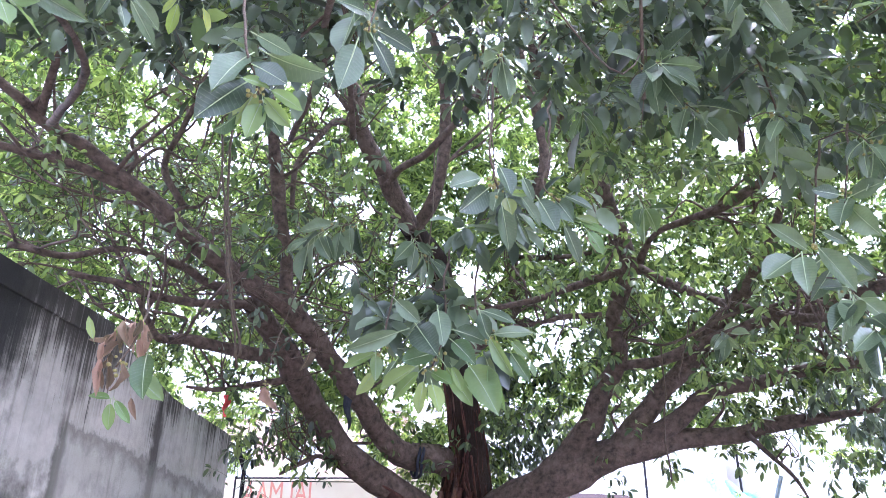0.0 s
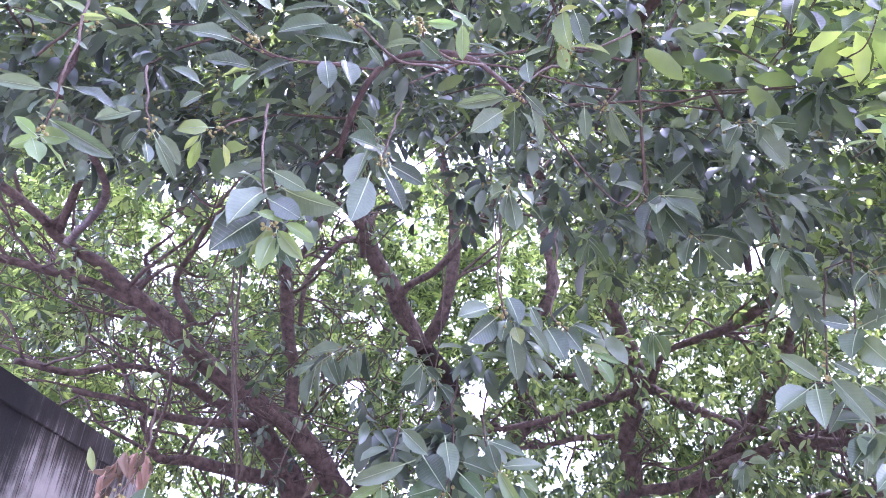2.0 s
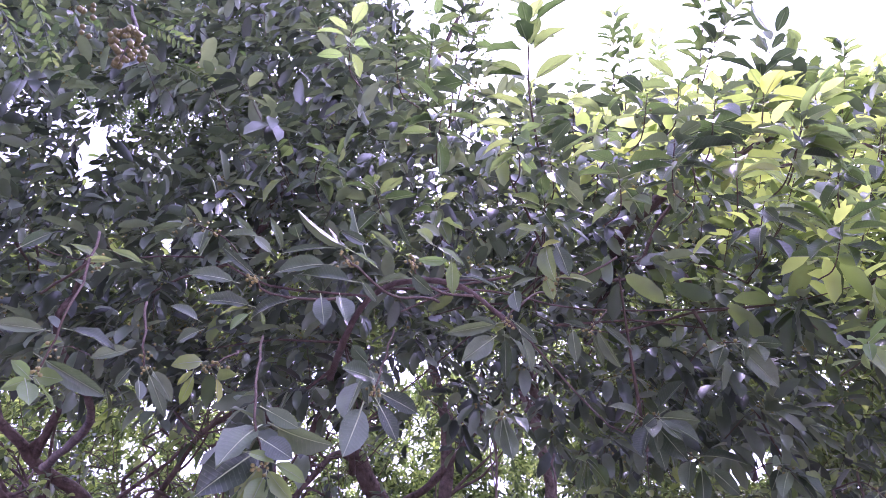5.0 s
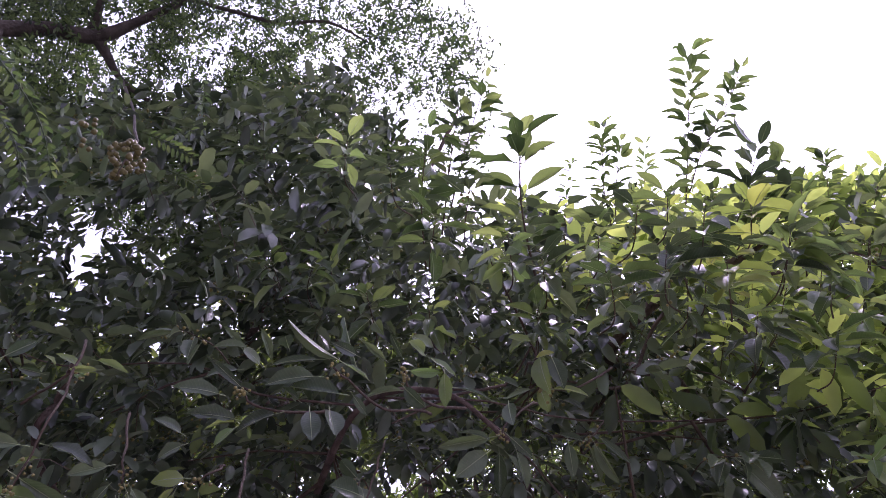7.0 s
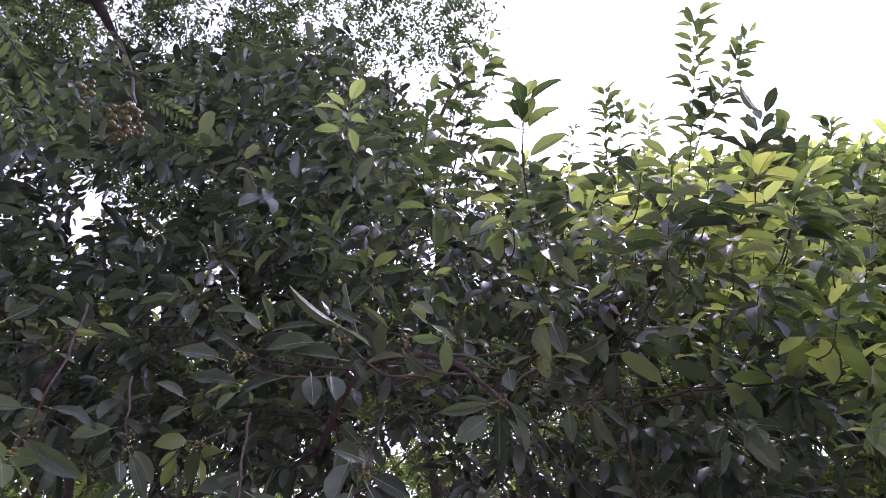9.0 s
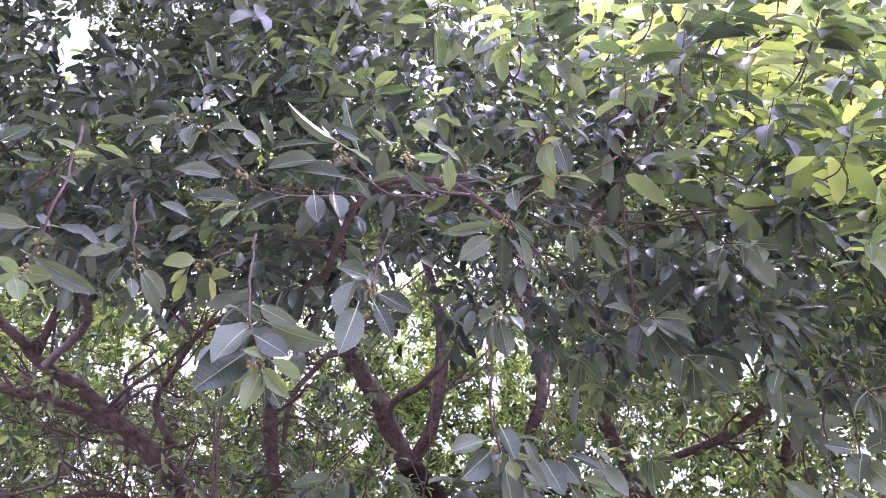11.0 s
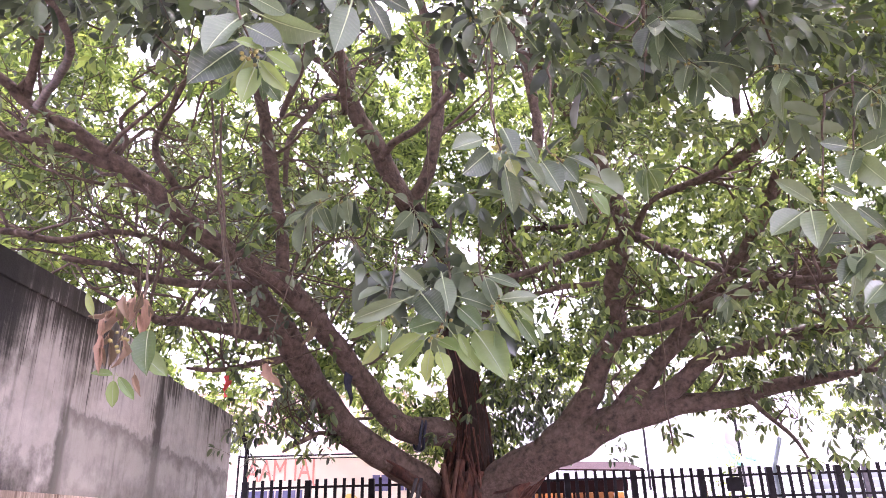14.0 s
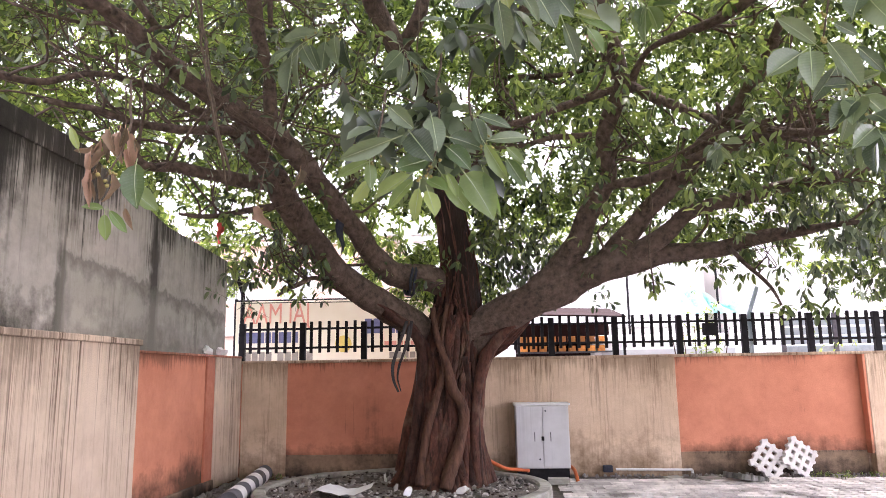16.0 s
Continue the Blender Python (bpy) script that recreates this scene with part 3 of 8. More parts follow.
part("rail", Shape().tube([(-2.0, 0.05, 3.08), (2.57, 0.05, 3.08)], [0.02, 0.02], 6), BLACK, banner)


def writing(text, x, z, size, material, parent, y=-0.006, mirrored=True, narrow=0.66):
    cu = bpy.data.curves.new("lettering", "FONT")
    cu.body, cu.size, cu.extrude = text, size, 0.003
    tmp = bpy.data.objects.new("lettering", cu)
    scene.collection.objects.link(tmp)
    me = bpy.data.meshes.new_from_object(tmp.evaluated_get(bpy.context.evaluated_depsgraph_get()))
    bpy.data.objects.remove(tmp)
    me.materials.append(material)
    turn = Matrix(((-narrow if mirrored else narrow, 0, 0, x), (0, 0, -1, y), (0, 1, 0, z), (0, 0, 0, 1)))
    me.transform(turn)
    if mirrored:
        me.flip_normals()
    o = new("lettering", me)
    o.parent = parent
    return o


whole = writing("JAI MAA", -0.42, 2.60, 0.60, RED_INK, banner)
far_end = min(v.co.x for v in whole.data.vertices)
bpy.data.objects.remove(whole)
writing("JAI", -0.42, 2.60, 0.60, RED_INK, banner)
second = writing("MAA", -0.42, 2.60, 0.60, RED_INK, banner)
second.data.transform(Matrix.Translation((far_end - min(v.co.x for v in second.data.vertices), 0, 0)))
bars = [(-1.92, -0.66, 2.20, 2.42, BLUE_INK), (-1.92, -1.2, 1.84, 2.02, GREY_INK), (-1.1, -0.35, 1.84, 2.02, GREY_INK),
        (0.7, 1.05, 2.36, 2.66, BLUE_INK), (1.2, 1.75, 2.36, 2.66, BLUE_INK), (1.9, 2.4, 2.36, 2.66, BLUE_INK), (1.1, 2.3, 2.12, 2.20, RED_INK), (1.2, 2.3, 1.86, 1.98, GREY_INK)]
for x0, x1, z0, z1, mt in bars:
    k = max(2, int((x1 - x0) / 0.13))
    for j in range(k):
        w = (x1 - x0) / k
        part("bar", Shape().box(x0 + j * w + 0.012, -0.008, z0, x0 + (j + 1) * w - 0.012, 0.0, z1), mt, banner)
disc = Shape().tube([(0.27, -0.008, 2.16), (0.27, 0.0, 2.16)], [0.17, 0.17], 20)
part("emblem", disc, YELLOW_INK, banner, "plain yellow round emblem")


def house(x0, y0, x1, y1, h, storeys, cols, wall_mt, label, roof_mt=None, first=0.0):
    b = thing("building", label, "building", ((x0 + x1) / 2, (y0 + y1) / 2, 0))
    w, d = (x1 - x0) / 2, (y1 - y0) / 2
    part("wall", Shape().box(-w, -d, -0.03, w, d, h, 0.02), wall_mt, b)
    part("roof", Shape().box(-w - 0.15, -d - 0.2, h, w + 0.15, d, h + 0.18, 0.02), roof_mt or wall_mt, b)
    sh = h / storeys
    for s in range(storeys):
        part("ledge", Shape().box(-w - 0.05, -d - 0.14, (s + 1) * sh - 0.22, w + 0.05, -d + 0.01, (s + 1) * sh - 0.10), roof_mt or wall_mt, b)
        for c in range(cols):
            cx = -w + (c + 0.5) * 2 * w / cols
            win = part("window", Shape().box(cx - 0.55, -d - 0.05, s * sh + 0.9, cx + 0.55, -d + 0.01, s * sh + 2.1, 0.01), WHITE, b)
            part("pane", Shape().box(cx - 0.47, -d - 0.056, s * sh + 0.98, cx - 0.03, -d - 0.02, s * sh + 2.02), GLASS_DARK, win)
            part("pane", Shape().box(cx + 0.03, -d - 0.056, s * sh + 0.98, cx + 0.47, -d - 0.02, s * sh + 2.02), GLASS_DARK, win)
    return b


house(-14, 24, -3.2, 32, 6.2, 2, 5, BRICK, "two-storey brick-red building across the street", PALE_WALL)
house(-2.6, 25, 7.5, 34, 6.4, 2, 4, PALE_WALL, "pale plastered building across the street")
house(8.2, 23, 22, 32, 6.8, 2, 6, PALE_WALL, "long pale building across the street")
house(-34, 26, -15, 36, 9.0, 3, 7, PALE_WALL, "tall pale building farther along the street")

stall = thing("stall", "roadside stall with a maroon canvas roof and orange goods", "stall", (1.75, 16.2, 0))
roof_pts = [(-1.15, -1.0, 3.35), (1.15, -1.0, 3.25), (1.15, 1.0, 3.65), (-1.15, 1.0, 3.75)]
stall.scale = (1, 1, 0.82)
part("awning", Shape().add(roof_pts + [(x, y, z - 0.04) for x, y, z in roof_pts], [(0, 1, 2, 3), (7, 6, 5, 4), (0, 4, 5, 1), (1, 5, 6, 2), (2, 6, 7, 3), (3, 7, 4, 0)]), AWNING, stall)
part("back_panel", Shape().box(-1.1, 0.9, -0.03, 1.1, 0.95, 3.2), AWNING, stall)
for x in (-1.1, 1.1):
    part("pole", Shape().tube([(x, -0.95, -0.03), (x, -0.95, 3.3)], [0.03, 0.03], 6), BLACK, stall)
part("counter", Shape().box(-1.1, -0.7, -0.03, 1.1, 0.0, 2.2, 0.02), PALE_WALL, stall)
for z in (2.42, 2.68):
    part("shelf", Shape().box(-1.08, 0.4, z - 0.04, 1.08, 0.9, z, 0.005), DARK_PAINT, stall)
    for j in range(9):
        part("packet", Shape().box(-1.0 + j * 0.22, 0.45, z, -0.84 + j * 0.22, 0.6, z + 0.16, 0.01), GOODS, stall)

van = thing("van", "white van parked across the street", "van", (4.6, 17.6, 0))
part("body", Shape().box(-2.2, -0.85, 0.35, 2.2, 0.85, 2.35, 0.18), WHITE, van)
for x in (-1.5, 1.4):
    part("wheel", Shape().tube([(x, -0.9, 0.33), (x, -0.7, 0.33)], [0.33, 0.33], 18), STRAP, van)
part("window_strip", Shape().box(-2.0, -0.86, 1.45, 1.0, -0.84, 2.0), GLASS_DARK, van)
crates = thing("shutter_stack", "grey slatted shutters stacked behind the fence", "shutters", (7.3, 14.6, 0))
for k in range(14):
    part("slat", Shape().box(-1.5, -0.05, 0.02 + k * 0.18, 1.5, 0.05, 0.16 + k * 0.18, 0.01), GREY_STEEL, crates)
for x in (-1.5, -0.5, 0.5, 1.5):
    part("upright", Shape().box(x - 0.04, -0.09, -0.03, x + 0.04, -0.05, 2.6), DARK_PAINT, crates)

net = Shape()
nx, nz = 16, 10
net.add([(5.0 + 1.5 * i / nx, 18.9 + 0.12 * math.sin(i * 1.3 + j * 0.6), 2.95 + (0.5 + 0.25 * math.sin(i * 0.4)) * j / nz) for j in range(nz + 1) for i in range(nx + 1)],
        [(j * (nx + 1) + i, j * (nx + 1) + i + 1, (j + 1) * (nx + 1) + i + 1, (j + 1) * (nx + 1) + i) for j in range(nz) for i in range(nx)])
net_thing = thing("shade_net", "teal shade net hung between poles across the street", "net", (0, 0, 0))
part("cloth", net, TEAL, net_thing)
for x in (3.7, 6.0):
    part("pole", Shape().tube([(x, 18.95, -0.03), (x, 18.95, 4.5)], [0.03, 0.03], 6), BLACK, net_thing)

# ---- things by the wall ----
cabinet = thing("meter_cabinet", "grey steel two-door electrical cabinet on a black stand", "cabinet", (0.76, 10.92, 0))
part("body", Shape().box(-0.385, -0.2, 0.17, 0.385, 0.2, 1.06, 0.008), CABINET, cabinet)
part("rain_hood", Shape().box(-0.41, -0.235, 1.055, 0.41, 0.21, 1.09, 0.012), WHITE, cabinet, "white sloping top")
for sx in (-1, 1):
    dr = part("door", Shape().box(min(sx * 0.006, sx * 0.372), -0.218, 0.19, max(sx * 0.006, sx * 0.372), -0.198, 1.045, 0.004), CABINET, cabinet)
    part("handle", Shape().box(sx * 0.115 - 0.006, -0.232, 0.55, sx * 0.115 + 0.006, -0.216, 0.68, 0.003), DARK_PAINT, dr, "dark pull handle")
    part("lock", Shape().tube([(sx * 0.05, -0.232, 0.98 if sx > 0 else 0.3), (sx * 0.05, -0.216, 0.98 if sx > 0 else 0.3)], [0.014, 0.014], 10), DARK_PAINT, dr)
part("padlock", Shape().box(-0.02, -0.24, 0.56, 0.02, -0.216, 0.62, 0.006), BLACK, cabinet)
part("stand", Shape().box(-0.37, -0.17, -0.03, 0.37, 0.19, 0.17, 0.005), BLACK, cabinet, "black steel stand")
tagged(part("kerb_block", Shape().box(0.80, 10.45, -0.02, 1.10, 10.60, 0.07, 0.012), KERB), "loose concrete block before the cabinet", "block")
for pts in ([(-0.12, 10.1, 0.42), (0.05, 10.3, 0.30), (0.22, 10.5, 0.20), (0.40, 10.70, 0.16), (0.55, 10.75, 0.14)],
            [(1.16, 10.85, 0.18), (1.20, 10.78, 0.14), (1.22, 10.70, 0.06), (1.23, 10.60, -0.02)]):
    q = smooth_line(pts, 5)
    tagged(part("conduit", Shape().tube(q, [0.026] * len(q), 8), ORANGE, smooth=True), "orange flexible cable conduit by the cabinet", "conduit")
pipe = thing("water_pipe", "white plastic water pipe along the wall foot", "pipe", (0, 0, 0))
part("run", Shape().tube([(1.85, 11.13, 0.10), (2.96, 11.13, 0.085)], [0.017, 0.017], 8), WHITE, pipe)
part("drop", Shape().tube([(2.96, 11.13, 0.085), (2.965, 11.13, -0.02)], [0.017, 0.017], 8), WHITE, pipe)
part("valve", Shape().box(1.66, 11.08, 0.06, 1.80, 11.17, 0.16, 0.015), CLOTH_BLUE, pipe, "dark blue valve")


def jali(at, rot, material, label):
    """A square cement lattice block with rows of diamond holes: crossing bars and rounded lobes."""
    t = thing("lattice_block", label, "lattice block", at, "cement lattice blocks by the wall")
    t.rotation_euler = rot
    s = Shape()
    n, pitch, b = 3, 0.118, 0.032
    half = n * pitch / 2
    for i in range(n + 1):
        c = -half + i * pitch
        s.box(c - b, -0.04, -half - 0.03, c + b, 0.04, half + 0.03, 0.01)
        s.box(-half - 0.03, -0.038, c - b, half + 0.03, 0.038, c + b, 0.01)
    for i in range(n + 1):
        for e in (-1, 1):
            c = -half + i * pitch
            s.tube([(c, -0.039, e * (half + 0.03)), (c, 0.039, e * (half + 0.03))], [0.028] * 2, 10)
            s.tube([(e * (half + 0.03), -0.039, c), (e * (half + 0.03), 0.039, c)], [0.028] * 2, 10)
    part("lattice", s, material, t)
    return t


jali((4.0, 10.92, 0.235), (radians(-18), radians(38), radians(-8)), JALI, "white cement lattice block leaning on the wall")
jali((4.42, 10.93, 0.27), (radians(-16), radians(36), radians(6)), JALI, "white cement lattice block leaning on the wall")
jali((3.55, 10.62, 0.045), (radians(88), radians(10), radians(20)), JALI_DARK, "dirty dark cement lattice block lying flat")

bollard = thing("striped_pipe", "fallen pipe painted in black and white bands", "pipe", (0, 0, 0))
for k in range(9):
    a, b2 = k / 9, (k + 1) / 9
    p0, p1 = Vector((-3.02, 8.4, 0.12)), Vector((-3.36, 10.85, 0.12))
    part("band", Shape().tube([p0.lerp(p1, a), p0.lerp(p1, b2)], [0.115, 0.115], 20), WHITE if k % 2 else DARK_PAINT, bollard, "white band" if k % 2 else "dark grey band")

# ---- planter with rubble ----
PC, PR = Vector((-1.12, 9.42, 0)), 1.86
ring = Shape()
seg = 72
prof = [(PR + 0.02, -0.03), (PR + 0.02, 0.12), (PR, 0.145), (PR - 0.13, 0.145), (PR - 0.15, 0.12), (PR - 0.15, -0.03)]
vs = []
for k in range(seg):
    a = 2 * math.pi * k / seg
    for r, z in prof:
        wob = 0.012 * noise.noise(Vector((math.cos(a) * 4, math.sin(a) * 4, z * 9)))
        vs.append((PC.x + (r + wob) * math.cos(a), PC.y + (r + wob) * 0.93 * math.sin(a), z + wob))
ring.add(vs, [(k * 6 + j, k * 6 + j + 1, ((k + 1) % seg) * 6 + j + 1, ((k + 1) % seg) * 6 + j) for k in range(seg) for j in range(5)])
planter = thing("tree_planter", "round mossy concrete planter ring filled with rubble", "planter", (0, 0, 0))
part("rim", ring, KERB, planter, "chipped concrete rim")
soil = Shape()
gr = 30
pts, idx = [], {}
for i in range(-gr, gr + 1):
    for j in range(-gr, gr + 1):
        if i * i + j * j <= gr * gr:
            x, y = i / gr * (PR - 0.1), j / gr * (PR - 0.1) * 0.93
            idx[i, j] = len(pts)
            pts.append((PC.x + x, PC.y + y, 0.10 + 0.05 * noise.noise(Vector((x * 2, y * 2, 0))) + 0.025 * noise.noise(Vector((x * 9, y * 9, 1)))))
soil.add(pts, [(idx[i, j], idx[i + 1, j], idx[i + 1, j + 1], idx[i, j + 1]) for i, j in idx if (i + 1, j) in idx and (i, j + 1) in idx and (i + 1, j + 1) in idx])
part("soil", soil, SOIL, planter, "dusty soil and grit")
rng = random.Random(5)
for k in range(260):
    a, r = rng.uniform(0, 6.28), (PR - 0.2) * math.sqrt(rng.random())
    x, y = PC.x + r * math.cos(a), PC.y + 0.93 * r * math.sin(a)
    if (x + 0.68) ** 2 + (y - 9.9) ** 2 < 0.36:
        continue
    stone("rubble", (x, y, 0.125), rng.choice((0.015, 0.02, 0.025, 0.03, 0.04, 0.06)), rng.uniform(0, 9), RUBBLE, "", parent=planter, flat=0.55)
for name, count, small, large, mt, label in (("planter_grit", 700, 0.006, 0.022, RUBBLE, "grey grit on the soil"), ("plaster_chips", 90, 0.008, 0.026, JALI, "pale plaster chips on the soil"), ("dark_crumbs", 420, 0.008, 0.024, CORE, "dark bark crumbs and dead leaves")):
    chips = Shape()
    for k in range(count):
        a, r = rng.uniform(0, 6.28), (PR - 0.15) * math.sqrt(rng.random())
        x, y, b = PC.x + r * math.cos(a), PC.y + 0.93 * r * math.sin(a), rng.uniform(small, large)
        z = 0.10 + 0.05 * noise.noise(Vector(((x - PC.x) * 2, (y - PC.y) * 2, 0)))
        turn = Matrix.Translation((x, y, z + b * 0.25)) @ Euler((rng.uniform(-0.5, 0.5), rng.uniform(-0.5, 0.5), rng.uniform(0, 3))).to_matrix().to_4x4()
        chips.box(-b, -b * rng.uniform(0.4, 1), -b * 0.4, b, b * rng.uniform(0.4, 1), b * 0.4, m=turn)
    tagged(part(name, chips, mt, planter, label), kind="stuff")
sheet = Shape()
sheet.add([(-2.15 + 0.7 * i / 8, 8.72 + 0.5 * j / 6, 0.16 + 0.06 * noise.noise(Vector((i * 0.7, j * 0.7, 3))) + 0.03 * math.sin(i)) for j in range(7) for i in range(9)],
          [(j * 9 + i, j * 9 + i + 1, (j + 1) * 9 + i + 1, (j + 1) * 9 + i) for j in range(6) for i in range(8)])
tagged(part("plastic_sheet", sheet, WHITE, smooth=True), "crumpled white plastic sheet on the rubble", "sheet")
for x, y, s in ((-1.42, 9.95, 0.09), (-0.35, 9.0, 0.10), (-0.1, 9.1, 0.07), (-1.0, 8.85, 0.08)):
    stone("paper_scrap", (x, y, 0.15), s * 0.8, x * 7, RUBBLE if s < 0.08 else WHITE, "crumpled pale paper scrap on the soil", "litter", flat=0.2)

grit = Shape()
gr2 = random.Random(31)
for k in range(420):
    if k < 260:
        x, y, b = gr2.uniform(-3.6, 6.5), WALL_Y - 0.05 - abs(gr2.gauss(0, 0.10)), gr2.uniform(0.008, 0.03)
    else:
        x, y, b = WALL_X + 0.08 + abs(gr2.gauss(0, 0.15)), gr2.uniform(8.0, 11.0), gr2.uniform(0.01, 0.035)
    m4 = Matrix.Translation((x, y, b * 0.3)) @ Euler((gr2.uniform(0, 3), gr2.uniform(0, 3), gr2.uniform(0, 3))).to_matrix().to_4x4()
    grit.box(-b, -b * 0.7, -b * 0.5, b, b * 0.6, b * 0.5, m=m4)
tagged(part("wall_foot_grit", grit, RUBBLE), "broken plaster and grit along the wall foot", "grit", kind="stuff")
for x, y, w, d2, a in ((3.1, 10.75, 0.32, 0.22, 0.2), (2.62, 10.9, 0.25, 0.15, 0.5), (3.25, 11.05, 0.3, 0.05, -0.1), (5.0, 11.02, 0.22, 0.05, 0.1)):
    sl = Shape().box(-w / 2, -d2 / 2, 0, w / 2, d2 / 2, 0.035, 0.008)
    o = part("broken_slab", sl, KERB)
    o.location, o.rotation_euler = (x, y, -0.008), (0.04 if d2 > 0.1 else 1.1, 0, a)
    tagged(o, "broken grey slab lying by the wall foot", "slab")

# ---- the fig tree ----
tree = thing("fig_tree", "old spreading fig tree with aerial roots and broad leaves", "tree", (-0.68, 9.9, 0))
TB = Vector((-0.68, 9.9, 0))


def on_tree(name, shape, material, label="", smooth=True, parent=None):
    o = part(name, shape, material, None, label, smooth)
    o.parent = parent or tree
    if not parent:
        o.matrix_parent_inverse = Matrix.Translation(-TB)
    return o


trunk = Shape()
levels, seg = 40, 64
vs = []
for i in range(levels + 1):
    z = -0.02 + 2.75 * i / levels
    r = float(np.interp(z, [0, 0.12, 0.35, 0.8, 1.3, 1.7, 2.1, 2.75], [0.46, 0.37, 0.30, 0.26, 0.25, 0.265, 0.28, 0.20]))
    cx = float(np.interp(z, [0, 0.8, 1.6, 2.75], [-0.68, -0.62, -0.54, -0.50]))
    for k in range(seg):
        a = 2 * math.pi * k / seg
        d = Vector((math.cos(a), math.sin(a), 0))
        flute = 0.12 * math.sin(7 * a + 1.5 * math.sin(z * 1.7) + z * 0.7) + 0.075 * math.sin(13 * a - z * 1.1)
        q = r * (1 + flute * (1.15 if z < 0.8 else 0.8) + 0.12 * noise.noise(Vector((d.x * 2, d.y * 2, z * 1.4))) + 0.05 * noise.noise(Vector((d.x * 7, d.y * 7, z * 3))))
        vs.append((cx + d.x * q, 9.9 + d.y * q, z))
trunk.add(vs, [(i * seg + k, i * seg + (k + 1) % seg, (i + 1) * seg + (k + 1) % seg, (i + 1) * seg + k) for i in range(levels) for k in range(seg)])
on_tree("trunk", trunk, CORE, "massive fluted reddish-brown trunk, darkened as shade between the roots")


def girth(z):
    return float(np.interp(z, [0, 0.12, 0.35, 0.8, 1.3, 1.7, 2.1, 2.75], [0.72, 0.57, 0.475, 0.405, 0.37, 0.39, 0.37, 0.27]) if z < 2.75 else float(np.interp(z, [2.75, 3.1, 3.7, 4.5], [0.27, 0.235, 0.20, 0.17])))


def root(turns, heights, r0, r1, k, proud=0.3, material=None):
    """A root pressed against the trunk: angles round it and heights, thick at the foot."""
    pts = []
    for t, z in zip(turns, heights):
        cx = float(np.interp(z, [0, 0.8, 1.6, 2.4, 3.0, 3.7, 4.4], [-0.68, -0.60, -0.53, -0.40, -0.37, -0.47, -0.60]))
        r = girth(z) + r0 * proud
        pts.append((cx + r * math.cos(radians(t)), float(np.interp(z, [3.0, 3.7, 4.4], [9.9, 9.8, 9.6])) + r * math.sin(radians(t)), z))
    q = smooth_line(pts, 6)
    on_tree("aerial_root", Shape().tube(q, list(np.linspace(r0, r1, len(q)) * (0.78 if material is None else 1.0)), 10, 0.28, seed=k), material or ROOT)


H5 = (2.3, 1.8, 1.35, 0.9, 0.5, 0.18, 0.03)
root((262, 255, 262, 250, 238, 228, 220), H5, 0.055, 0.095, 1)
root((270, 282, 275, 286, 296, 304, 312), H5, 0.05, 0.09, 2)
root((250, 268, 284, 272, 262, 256, 250), H5, 0.045, 0.07, 3)
root((285, 270, 256, 262, 276, 284, 290), H5, 0.04, 0.075, 4)
root((300, 305, 300, 310, 318, 326, 335), H5, 0.05, 0.085, 5)
root((240, 232, 236, 226, 214, 205, 196), H5, 0.05, 0.085, 6)
root((225, 215, 210, 205, 198, 190, 180), H5, 0.045, 0.08, 7)
root((318, 324, 330, 334, 340, 348, 356), H5, 0.045, 0.08, 8)
root((255, 262, 270, 280, 272, 266, 268), (2.45, 2.0, 1.6, 1.1, 0.6, 0.25, 0.03), 0.06, 0.085, 9)
root((278, 268, 258, 246, 244, 248, 246), (2.4, 1.95, 1.5, 1.05, 0.6, 0.22, 0.03), 0.055, 0.08, 10)
root((330, 316, 300, 288, 282, 286, 288), (2.2, 1.8, 1.4, 1.0, 0.6, 0.22, 0.03), 0.05, 0.075, 11)
root((205, 222, 240, 252, 256, 240, 232), (2.2, 1.8, 1.4, 1.0, 0.6, 0.22, 0.03), 0.05, 0.075, 12)
root((180, 176, 182, 176, 172, 168, 160), H5, 0.05, 0.09, 13)
root((0, 4, 358, 4, 8, 14, 20), H5, 0.05, 0.09, 14)
STRANDS = []


def strand(pts, r0, r1, material):
    """A root that clings to the trunk along its own line."""
    STRANDS.append(1)
    q = smooth_line(pts, 6)
    on_tree("aerial_root", Shape().tube(q, list(np.linspace(r0, r1, len(q))), 12, 0.30, seed=50.0 + len(STRANDS)), material)


# heavy flanges under the two main limbs
strand([(0.52, 9.40, 2.32), (0.18, 9.50, 2.02), (-0.06, 9.56, 1.66), (-0.17, 9.60, 1.20), (-0.20, 9.58, 0.60), (-0.17, 9.50, 0.05)], 0.085, 0.060, ROOT)
strand([(0.30, 9.60, 2.18), (0.02, 9.68, 1.86), (-0.12, 9.72, 1.45), (-0.17, 9.74, 0.90), (-0.14, 9.68, 0.05)], 0.110, 0.070, ROOT)
strand([(-1.35, 9.30, 2.36), (-1.00, 9.46, 2.12), (-0.88, 9.52, 1.82), (-0.90, 9.55, 1.40), (-0.98, 9.55, 0.80), (-1.12, 9.42, 0.05)], 0.080, 0.060, ROOT)
